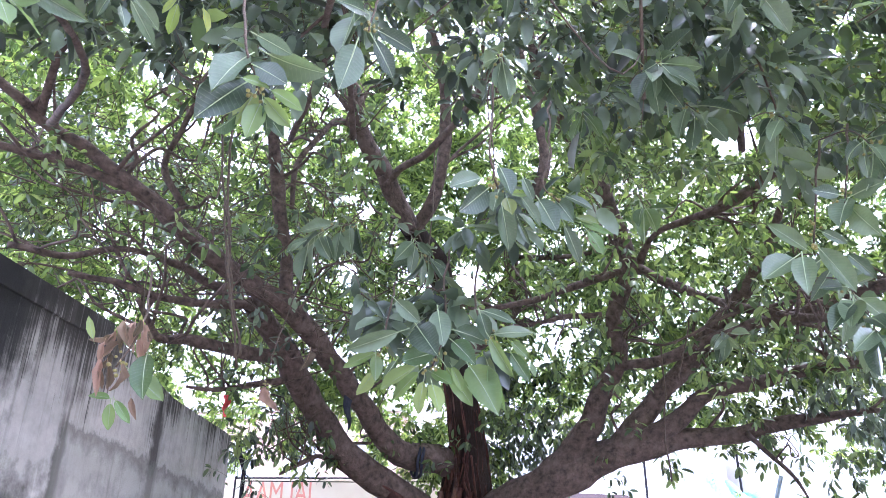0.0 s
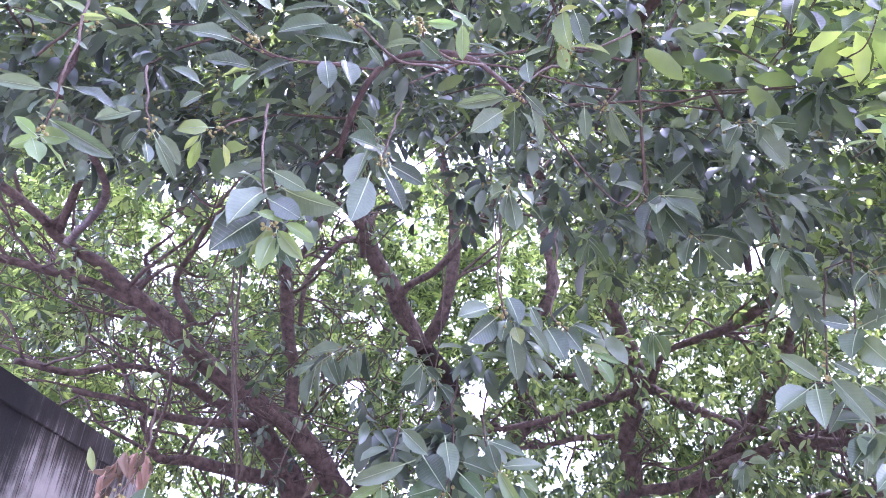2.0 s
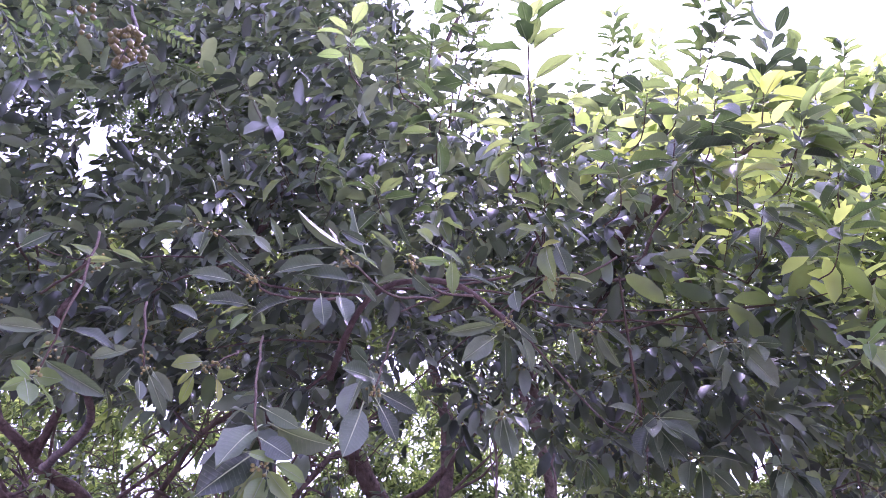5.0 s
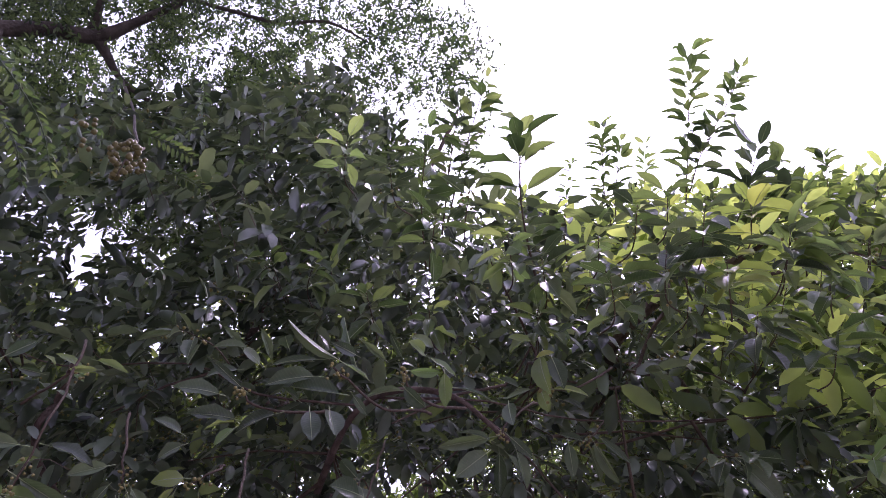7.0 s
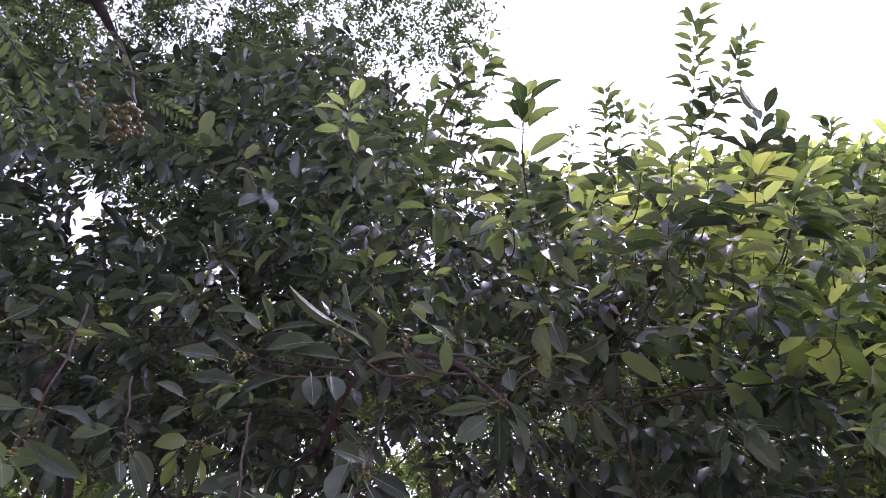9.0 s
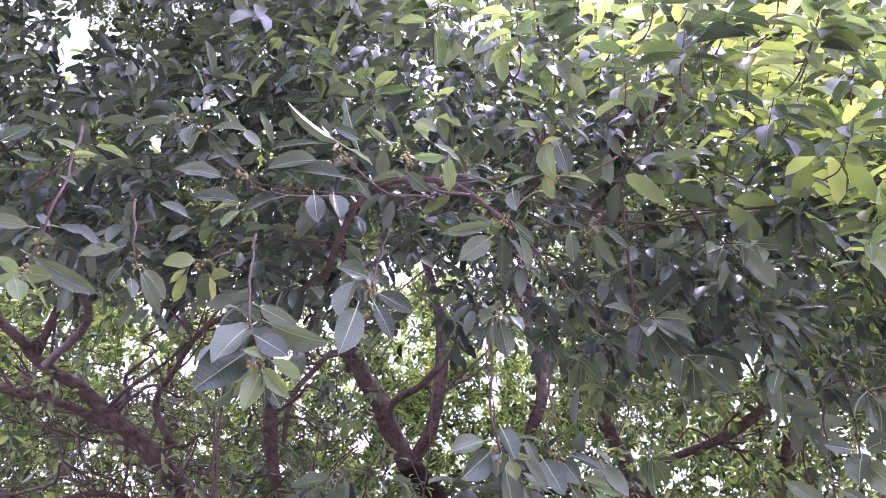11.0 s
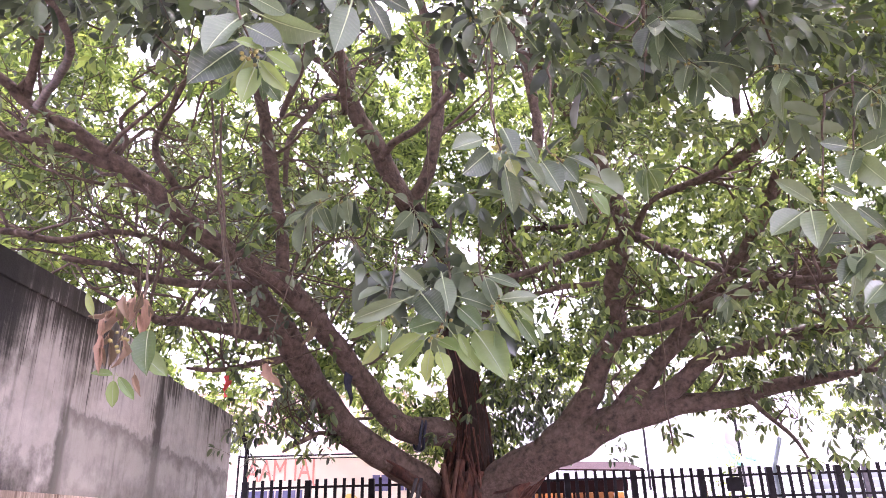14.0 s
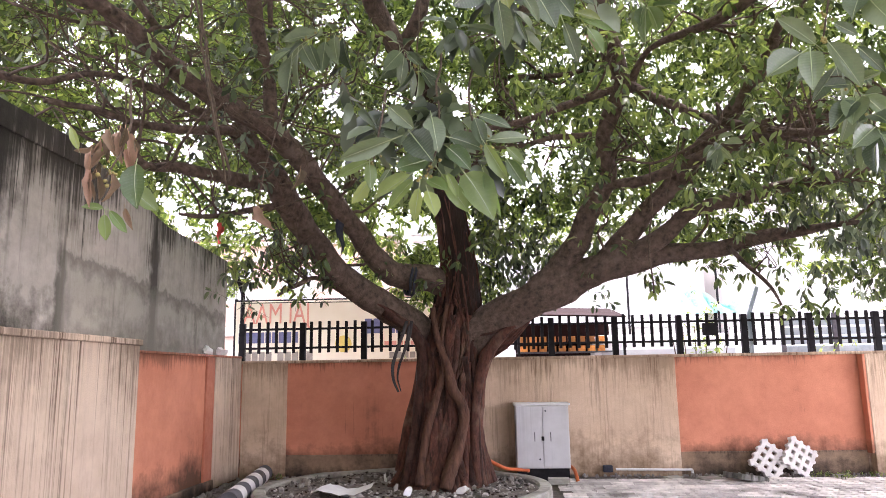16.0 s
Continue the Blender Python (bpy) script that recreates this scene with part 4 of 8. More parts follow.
# the bold roots on the side of the yard: two pale ones part like a fork round a hollow
strand([(-0.52, 9.49, 2.45), (-0.58, 9.45, 2.15), (-0.61, 9.43, 1.91), (-0.57, 9.40, 1.69), (-0.62, 9.42, 1.42), (-0.71, 9.43, 1.13), (-0.80, 9.43, 0.83), (-0.85, 9.40, 0.57), (-0.88, 9.37, 0.35), (-0.89, 9.27, 0.15)], 0.030, 0.062, PALE_ROOT)
strand([(-0.72, 9.48, 2.40), (-0.68, 9.44, 2.12), (-0.63, 9.42, 1.91), (-0.53, 9.38, 1.62), (-0.47, 9.40, 1.35), (-0.36, 9.44, 1.15), (-0.33, 9.46, 0.95), (-0.38, 9.41, 0.70), (-0.45, 9.35, 0.48), (-0.53, 9.27, 0.27), (-0.58, 9.21, 0.12)], 0.038, 0.092, PALE_ROOT)
strand([(-0.58, 9.56, 1.42), (-0.61, 9.55, 1.10), (-0.63, 9.53, 0.75), (-0.66, 9.48, 0.42), (-0.68, 9.40, 0.12)], 0.040, 0.085, PALE_ROOT)
strand([(-0.53, 9.52, 1.29), (-0.59, 9.50, 0.99), (-0.61, 9.47, 0.73), (-0.63, 9.43, 0.45)], 0.012, 0.018, ROOT)
strand([(-0.47, 9.54, 1.25), (-0.50, 9.52, 0.99), (-0.53, 9.49, 0.73), (-0.58, 9.45, 0.48), (-0.63, 9.39, 0.26)], 0.010, 0.016, ROOT)
strand([(-0.70, 9.51, 0.99), (-0.72, 9.49, 0.80), (-0.68, 9.45, 0.61), (-0.63, 9.42, 0.45)], 0.012, 0.016, ROOT)
strand([(-0.21, 9.59, 2.27), (-0.19, 9.61, 1.86), (-0.18, 9.71, 1.45), (-0.18, 9.76, 0.97), (-0.18, 9.73, 0.51), (-0.15, 9.62, 0.15)], 0.040, 0.055, ROOT)
strand([(-0.31, 9.52, 1.75), (-0.27, 9.59, 1.42), (-0.21, 9.68, 1.11), (-0.23, 9.65, 0.78), (-0.26, 9.58, 0.46), (-0.24, 9.46, 0.12)], 0.045, 0.070, ROOT)
strand([(-0.80, 9.66, 1.90), (-0.84, 9.63, 1.53), (-0.92, 9.74, 1.25), (-1.03, 9.76, 0.98), (-1.10, 9.76, 0.65), (-1.16, 9.76, 0.38), (-1.20, 9.67, 0.15)], 0.040, 0.060, ROOT)
strand([(-0.69, 9.53, 1.76), (-0.76, 9.56, 1.43), (-0.86, 9.60, 1.12), (-0.93, 9.62, 0.82), (-1.00, 9.60, 0.53), (-1.02, 9.45, 0.18)], 0.035, 0.055, ROOT)
strand([(-0.91, 9.76, 1.87), (-0.95, 9.76, 1.53), (-1.01, 9.76, 1.25), (-1.08, 9.76, 0.98), (-1.15, 9.76, 0.65), (-1.22, 9.76, 0.28)], 0.035, 0.050, ROOT)
strand([(-0.94, 9.63, 0.79), (-0.94, 9.54, 0.54), (-0.95, 9.48, 0.32), (-0.96, 9.39, 0.14)], 0.050, 0.080, ROOT)
strand([(-0.78, 9.47, 0.57), (-0.79, 9.43, 0.35), (-0.79, 9.32, 0.12)], 0.050, 0.085, PALE_ROOT)
strand([(-0.43, 9.50, 2.82), (-0.35, 9.50, 2.44), (-0.30, 9.53, 2.06), (-0.26, 9.56, 1.72), (-0.22, 9.66, 1.42)], 0.015, 0.020, ROOT)
strand([(-0.32, 9.50, 2.85), (-0.28, 9.50, 2.47), (-0.25, 9.55, 2.10), (-0.24, 9.58, 1.75)], 0.014, 0.018, ROOT)
strand([(-0.52, 9.50, 2.82), (-0.53, 9.50, 2.48), (-0.61, 9.53, 2.13), (-0.65, 9.51, 1.86)], 0.016, 0.024, ROOT)
strand([(-0.26, 9.50, 2.75), (-0.20, 9.61, 2.34), (-0.18, 9.62, 1.93), (-0.20, 9.66, 1.52), (-0.19, 9.74, 1.18)], 0.013, 0.020, ROOT)
strand([(-0.42, 9.50, 2.51), (-0.30, 9.54, 2.23), (-0.14, 9.66, 2.00), (-0.11, 9.76, 1.72), (-0.13, 9.76, 1.38), (-0.15, 9.76, 0.97), (-0.15, 9.76, 0.51)], 0.020, 0.030, ROOT)
strand([(-0.04, 9.76, 1.86), (-0.08, 9.76, 1.65), (-0.12, 9.76, 1.34), (-0.14, 9.76, 0.97)], 0.030, 0.045, ROOT)
rng = random.Random(11)
for k in range(26):
    a, z1 = rng.uniform(0, 360) if k % 3 == 0 else rng.uniform(200, 340), rng.uniform(3.0, 4.2)
    r0, z0 = rng.choice((0.014, 0.02, 0.03)), rng.uniform(1.2, 2.2)
    tw = rng.uniform(-50, 50)
    root([a + tw * i / 7 + 9 * math.sin(i + k) for i in range(8)], [z1 + (z0 - z1) * i / 7 for i in range(8)], r0 * 0.7, r0, k + 120, 0.6)
for k in range(48):
    a = rng.uniform(0, 360) if k % 3 == 0 else rng.uniform(195, 345)
    tw, r0 = rng.uniform(-65, 65), rng.choice((0.010, 0.014, 0.018, 0.022, 0.03, 0.042))
    z1 = rng.uniform(1.3, 2.5)
    zs = [z1 + (0.05 - z1) * i / 8 for i in range(9)]
    root([a + tw * i / 8 + 7 * math.sin(i * 0.9 + k) for i in range(9)], zs, r0, r0 * 1.4, k + 20, rng.uniform(0.3, 2.6) if r0 < 0.025 else 0.6)

LIMB_LINES = []


def limb(name, rows):
    q = smooth_line(rows, 6)
    jit = np.array([[noise.noise(Vector(p[:3]) * 2.2), noise.noise(Vector(p[:3]) * 2.2 + Vector((9, 0, 0))), noise.noise(Vector(p[:3]) * 2.2 + Vector((0, 9, 0)))] for p in q])
    q[1:-1, :3] += jit[1:-1] * np.minimum(0.05, q[1:-1, 3:4] * 0.6)
    LIMB_LINES.append(q)
    big = q[0, 3] > 0.12
    # The central stem takes the same shade-dark bark as the trunk.
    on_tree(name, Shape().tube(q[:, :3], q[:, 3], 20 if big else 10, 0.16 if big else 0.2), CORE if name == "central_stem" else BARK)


limb("left_limb", [(-0.34, 10.02, 1.55, 0.10), (-0.62, 9.93, 1.94, 0.150), (-1.00, 9.68, 2.23, 0.190), (-1.62, 9.20, 2.59, 0.185), (-1.92, 8.90, 2.86, 0.175), (-2.18, 8.50, 3.27, 0.164), (-2.32, 8.00, 3.64, 0.152), (-2.45, 7.70, 3.88, 0.137), (-2.56, 7.40, 4.04, 0.123), (-2.63, 7.10, 4.12, 0.092)])
limb("left_limb", [(-0.46, 10.10, 2.76, 0.165), (-0.86, 9.60, 2.83, 0.178), (-1.26, 9.25, 2.87, 0.160), (-1.51, 8.95, 3.12, 0.140), (-1.68, 8.50, 3.42, 0.125), (-1.90, 7.90, 3.74, 0.122), (-2.15, 7.40, 4.03, 0.127), (-2.32, 7.10, 4.21, 0.135)])
limb("left_limb", [(-2.29, 7.15, 4.18, 0.117), (-2.51, 6.80, 4.26, 0.114), (-2.70, 6.50, 4.34, 0.103), (-2.91, 6.20, 4.47, 0.097), (-3.08, 5.90, 4.61, 0.087), (-3.28, 5.60, 4.75, 0.070), (-3.60, 5.30, 4.94, 0.063), (-3.80, 5.00, 5.04, 0.050)])
limb("left_limb", [(-3.75, 5.05, 5.01, 0.054), (-3.88, 4.90, 5.10, 0.050), (-3.93, 4.70, 5.16, 0.049), (-4.18, 4.40, 5.29, 0.037), (-4.53, 4.10, 5.41, 0.021)])
limb("branch", [(-3.87, 4.90, 5.12, 0.040), (-3.71, 4.70, 5.26, 0.039), (-3.53, 4.50, 5.43, 0.033), (-3.34, 4.30, 5.58, 0.027), (-3.05, 4.00, 5.79, 0.016)])
limb("branch", [(-3.26, 5.60, 4.75, 0.051), (-3.53, 5.40, 4.77, 0.046), (-3.78, 5.20, 4.82, 0.040), (-4.11, 5.00, 4.83, 0.040), (-4.48, 4.70, 4.79, 0.029)])
limb("upright_limb", [(-2.23, 7.10, 4.24, 0.079), (-2.23, 6.90, 4.62, 0.073), (-2.28, 6.70, 5.06, 0.073), (-2.32, 6.50, 5.50, 0.068), (-2.34, 6.30, 5.94, 0.068), (-2.38, 6.10, 6.38, 0.058), (-2.42, 5.90, 6.73, 0.047), (-2.44, 5.70, 7.31, 0.036)])
limb("branch", [(-2.42, 7.85, 3.73, 0.087), (-2.63, 7.50, 3.67, 0.078), (-2.86, 7.10, 3.64, 0.063), (-3.10, 6.80, 3.63, 0.055), (-3.25, 6.50, 3.58, 0.042), (-3.32, 6.30, 3.72, 0.035), (-3.34, 6.10, 3.83, 0.023)])
limb("branch", [(-2.59, 7.10, 4.09, 0.057), (-2.78, 6.80, 4.01, 0.049), (-3.01, 6.50, 3.93, 0.042), (-3.27, 6.20, 3.90, 0.035), (-3.45, 5.90, 3.92, 0.029), (-3.75, 5.60, 3.91, 0.023)])
limb("branch", [(-2.77, 6.80, 4.17, 0.055), (-2.96, 6.60, 4.21, 0.049), (-3.06, 6.40, 4.27, 0.042), (-3.21, 6.10, 4.25, 0.035), (-3.44, 5.80, 4.22, 0.029), (-3.70, 5.40, 3.99, 0.033), (-4.00, 5.10, 3.97, 0.027)])
limb("branch", [(-2.41, 8.00, 3.51, 0.041), (-2.74, 7.70, 3.37, 0.033), (-3.00, 7.40, 3.26, 0.026), (-3.23, 7.20, 3.25, 0.019)])
limb("branch", [(-1.97, 9.00, 2.67, 0.037), (-2.12, 8.70, 2.74, 0.029), (-2.27, 8.50, 2.62, 0.028), (-2.47, 8.30, 2.48, 0.014)])
limb("central_stem", [(-0.37, 9.90, 2.36, 0.299), (-0.37, 9.90, 3.02, 0.238), (-0.47, 9.80, 3.71, 0.199), (-0.60, 9.60, 4.38, 0.174), (-0.66, 9.30, 4.95, 0.157), (-0.73, 9.00, 5.26, 0.154), (-0.91, 8.60, 5.47, 0.150), (-1.04, 8.30, 5.61, 0.147)])
limb("upper_limb", [(-1.01, 8.30, 5.54, 0.132), (-1.14, 8.10, 5.73, 0.123), (-1.33, 7.80, 6.03, 0.115), (-1.48, 7.50, 6.27, 0.106), (-1.57, 7.20, 6.48, 0.091), (-1.62, 6.90, 6.76, 0.076), (-1.69, 6.60, 6.97, 0.062), (-1.89, 6.20, 7.17, 0.047)])
limb("upper_limb", [(-0.97, 8.35, 5.55, 0.096), (-0.79, 8.20, 5.80, 0.088), (-0.64, 8.00, 6.18, 0.081), (-0.56, 7.80, 6.64, 0.081), (-0.55, 7.60, 7.10, 0.074), (-0.64, 7.30, 7.48, 0.067), (-0.75, 7.00, 7.94, 0.045)])
limb("branch", [(-1.30, 7.80, 5.93, 0.050), (-1.08, 7.60, 6.06, 0.049), (-0.74, 7.40, 6.14, 0.048), (-0.41, 7.20, 6.40, 0.041), (-0.13, 7.00, 6.67, 0.041), (0.22, 6.70, 7.01, 0.027)])
limb("branch", [(-1.53, 7.30, 6.35, 0.035), (-1.82, 7.10, 6.43, 0.035), (-2.02, 6.90, 6.01, 0.040), (-2.16, 6.80, 5.60, 0.032), (-2.17, 6.80, 5.11, 0.025)])
limb("branch", [(-3.00, 6.00, 4.76, 0.035), (-3.23, 5.90, 5.16, 0.036), (-3.06, 5.80, 5.47, 0.030), (-2.88, 5.70, 5.78, 0.030), (-2.52, 5.60, 6.01, 0.024), (-2.22, 5.50, 6.11, 0.018)])
limb("stem", [(-0.56, 9.70, 4.09, 0.111), (-0.25, 9.75, 4.41, 0.112), (0.13, 9.75, 4.73, 0.114), (0.33, 9.70, 5.05, 0.114), (0.29, 9.50, 5.67, 0.098), (0.53, 9.20, 6.23, 0.090), (0.76, 8.90, 6.78, 0.082), (0.64, 8.50, 7.65, 0.075), (0.43, 8.10, 8.23, 0.058)])
limb("right_limb", [(-0.66, 9.95, 1.43, 0.174), (-0.27, 9.80, 1.93, 0.233), (0.09, 9.62, 2.22, 0.237), (0.55, 9.40, 2.48, 0.232), (1.11, 9.20, 2.71, 0.214), (1.58, 9.00, 2.85, 0.183), (2.22, 8.80, 2.93, 0.125), (2.87, 8.50, 2.98, 0.092), (3.37, 8.10, 3.03, 0.066), (3.60, 7.80, 3.04, 0.045), (3.87, 7.50, 3.02, 0.025)])
limb("right_limb", [(0.59, 9.40, 2.50, 0.225), (0.92, 9.20, 2.84, 0.177), (1.18, 9.00, 3.22, 0.146), (1.38, 8.80, 3.59, 0.123), (1.53, 8.60, 3.93, 0.107), (1.48, 8.40, 4.34, 0.099), (1.67, 8.20, 4.84, 0.107), (1.57, 7.90, 5.28, 0.098)])
limb("right_limb", [(1.57, 7.90, 5.26, 0.098), (1.41, 7.70, 5.56, 0.090), (1.22, 7.40, 5.86, 0.082), (0.95, 7.10, 6.08, 0.074), (0.70, 6.80, 6.35, 0.066), (0.52, 6.40, 6.67, 0.052), (0.44, 6.00, 7.01, 0.032)])
limb("right_limb", [(1.42, 9.05, 2.81, 0.146), (1.74, 8.90, 3.15, 0.131), (2.03, 8.70, 3.50, 0.116), (2.31, 8.50, 3.80, 0.115), (2.60, 8.20, 4.11, 0.106), (2.87, 7.90, 4.42, 0.098), (3.10, 7.60, 4.83, 0.077), (3.18, 7.20, 5.19, 0.034)])
limb("right_limb", [(1.72, 8.95, 2.92, 0.139), (2.10, 8.70, 3.11, 0.115), (2.55, 8.55, 3.42, 0.092), (2.94, 8.20, 3.47, 0.078), (3.35, 7.80, 3.51, 0.064), (3.58, 7.40, 3.47, 0.050), (3.89, 7.00, 3.50, 0.030)])
limb("right_limb", [(1.50, 8.65, 3.80, 0.069), (1.88, 8.50, 3.78, 0.068), (2.32, 8.30, 3.93, 0.079), (2.77, 8.00, 4.00, 0.084), (3.13, 7.60, 4.02, 0.076), (3.44, 7.30, 4.09, 0.080), (3.78, 6.90, 4.11, 0.074), (4.15, 6.40, 4.11, 0.046)])
limb("branch", [(1.70, 8.20, 4.92, 0.064), (2.21, 7.80, 4.45, 0.056), (2.64, 7.50, 4.16, 0.050), (3.10, 7.10, 3.87, 0.046), (3.35, 6.70, 3.76, 0.038), (3.59, 6.30, 3.74, 0.026)])
limb("branch", [(1.69, 8.20, 4.89, 0.057), (1.19, 8.10, 4.72, 0.049), (0.69, 8.00, 4.49, 0.041), (0.15, 7.90, 4.32, 0.033), (-0.25, 7.80, 4.25, 0.026)])
limb("branch", [(1.32, 8.40, 4.37, 0.035), (0.90, 8.30, 4.31, 0.035), (0.55, 8.20, 4.21, 0.027), (0.07, 8.10, 4.13, 0.020)])
limb("branch", [(1.76, 8.20, 4.87, 0.050), (1.85, 8.00, 5.08, 0.042), (1.99, 7.80, 5.20, 0.035), (2.49, 7.40, 5.26, 0.055), (2.81, 7.00, 5.31, 0.060), (3.11, 6.60, 5.43, 0.046), (3.49, 6.20, 5.64, 0.032)])
limb("branch", [(0.34, 9.50, 5.60, 0.049), (0.77, 9.30, 5.51, 0.040), (1.29, 9.10, 5.48, 0.032), (1.66, 8.90, 5.58, 0.023)])
limb("branch", [(-1.70, 8.40, 3.77, 0.035), (-1.50, 8.20, 4.02, 0.034), (-1.20, 8.00, 4.16, 0.027), (-0.84, 7.80, 4.15, 0.020)])
limb("branch", [(2.83, 8.40, 2.95, 0.028), (2.91, 8.20, 2.73, 0.028), (3.09, 8.00, 2.46, 0.020), (3.17, 7.90, 2.21, 0.014)])
limb("branch", [(-1.69, 7.10, 6.58, 0.035), (-2.03, 6.90, 6.95, 0.036), (-2.42, 6.70, 7.07, 0.036), (-2.83, 6.40, 6.79, 0.028)])
limb("canopy_limb", [(2.4, 6.0, 5.2, .035), (1.7, 3.9, 5.2, .03), (1.1, 2.6, 4.4, .025), (0.59, 1.90, 3.90, 0.027), (0.84, 1.55, 3.90, 0.021), (1.00, 1.40, 3.81, 0.013), (1.26, 1.30, 3.89, 0.007)])
limb("canopy_limb", [(-1.9, 5.7, 5.3, .03), (-1.0, 3.6, 4.6, .026), (-0.55, 1.90, 3.30, 0.013), (-0.33, 1.45, 3.25, 0.009), (-0.07, 1.30, 3.13, 0.008), (0.10, 1.30, 2.94, 0.006)])
limb("canopy_limb", [(-1.4, 6.2, 5.6, .035), (-1.2, 4.4, 6.0, .03), (-1.40, 2.90, 4.90, 0.033), (-1.14, 2.50, 5.71, 0.031), (-0.71, 2.40, 6.25, 0.029), (-0.27, 2.20, 6.16, 0.020), (-0.00, 2.00, 6.65, 0.013)])
limb("canopy_limb", [(-3.3, 4.3, 4.6, .03), (-1.9, 2.6, 3.7, .02), (-1.36, 1.50, 3.22, 0.010), (-1.29, 1.40, 3.30, 0.010), (-1.23, 1.30, 3.37, 0.006)])

# thin hanging roots and vines
def vine(rows):
    q = smooth_line(rows, 5)
    for p in q[1:-1]:
        p[0] += 0.02 * noise.noise(Vector(p[:3]) * 6)
    on_tree("hanging_root", Shape().tube(q[:, :3], q[:, 3], 5), TWIG)


vine([(-2.19, 5.00, 5.01, 0.011), (-2.15, 5.00, 4.43, 0.011), (-2.07, 5.00, 3.86, 0.011), (-2.00, 5.00, 3.50, 0.011), (-1.93, 5.00, 3.23, 0.011), (-1.87, 5.00, 3.01, 0.011), (-1.90, 5.00, 2.95, 0.011)])
vine([(-2.85, 5.20, 4.37, 0.006), (-2.81, 5.20, 3.99, 0.006), (-2.80, 5.20, 3.61, 0.006), (-2.76, 5.20, 3.28, 0.006)])
vine([(1.85, 7.80, 3.81, 0.010), (1.84, 7.80, 3.35, 0.010), (1.79, 7.80, 2.85, 0.010), (1.80, 7.80, 2.36, 0.010)])
vine([(2.13, 7.60, 4.06, 0.009), (2.08, 7.60, 3.80, 0.009), (1.98, 7.60, 3.49, 0.009), (1.95, 7.60, 3.37, 0.009)])
vine([(0.02, 1.60, 2.80, 0.002), (0.02, 1.60, 2.67, 0.002), (0.02, 1.60, 2.57, 0.002), (0.02, 1.60, 2.50, 0.002)])
vine([(-2.13, 4.60, 5.01, 0.009), (-2.04, 4.60, 4.33, 0.009), (-1.94, 4.60, 3.76, 0.009), (-1.83, 4.60, 3.23, 0.009), (-1.73, 4.60, 2.78, 0.009)])
vine([(-0.68, 7.60, 6.42, 0.009), (-0.69, 7.60, 5.78, 0.009), (-0.72, 7.60, 5.09, 0.009), (-0.78, 7.60, 4.74, 0.009)])
vine([(-0.93, 7.40, 5.28, 0.008), (-0.69, 7.40, 4.67, 0.008), (-0.57, 7.40, 4.34, 0.008), (-0.51, 7.40, 4.24, 0.008)])
vine([(1.59, 8.00, 4.48, 0.007), (1.79, 8.00, 4.20, 0.007), (1.96, 8.00, 3.86, 0.007)])

# roots that run down from the two main limbs into the trunk
for k in range(7):
    q = smooth_line([Vector((0.83, 9.30, 2.55)) + Vector((0.0, -0.06 + 0.03 * k, -0.02)), Vector((0.22, 9.60, 2.21)) + Vector((0.015 * k, -0.17 + 0.04 * k, -0.10 - 0.03 * k)), Vector((-0.20 + 0.02 * k, 9.56 + 0.06 * k, 1.95 - 0.05 * k)), Vector((-0.17, 9.60 + 0.06 * k, 1.3)), Vector((-0.16 + 0.01 * k, 9.58 + 0.06 * k, 0.6)), Vector((-0.12 + 0.03 * k, 9.50 + 0.07 * k, 0.03))], 6)
    on_tree("aerial_root", Shape().tube(q, list(np.linspace(0.018, 0.052, len(q))), 8, 0.3, seed=k + 70.0), ROOT)
    q = smooth_line([Vector((-1.65, 9.20, 2.61)) + Vector((0.0, -0.06 + 0.03 * k, -0.02)), Vector((-0.96, 9.55, 2.21)) + Vector((0.015 * k, -0.16 + 0.05 * k, -0.06 - 0.03 * k)), Vector((-0.92 + 0.05 * k, 9.60 - 0.02 * k, 1.85 - 0.04 * k)), Vector((-0.95 + 0.05 * k, 9.62 - 0.02 * k, 1.2)), Vector((-1.02 + 0.05 * k, 9.56 - 0.01 * k, 0.5)), Vector((-1.14 + 0.06 * k, 9.46, 0.03))], 6)
    on_tree("aerial_root", Shape().tube(q, list(np.linspace(0.016, 0.045, len(q))), 8, 0.3, seed=k + 90.0), ROOT)

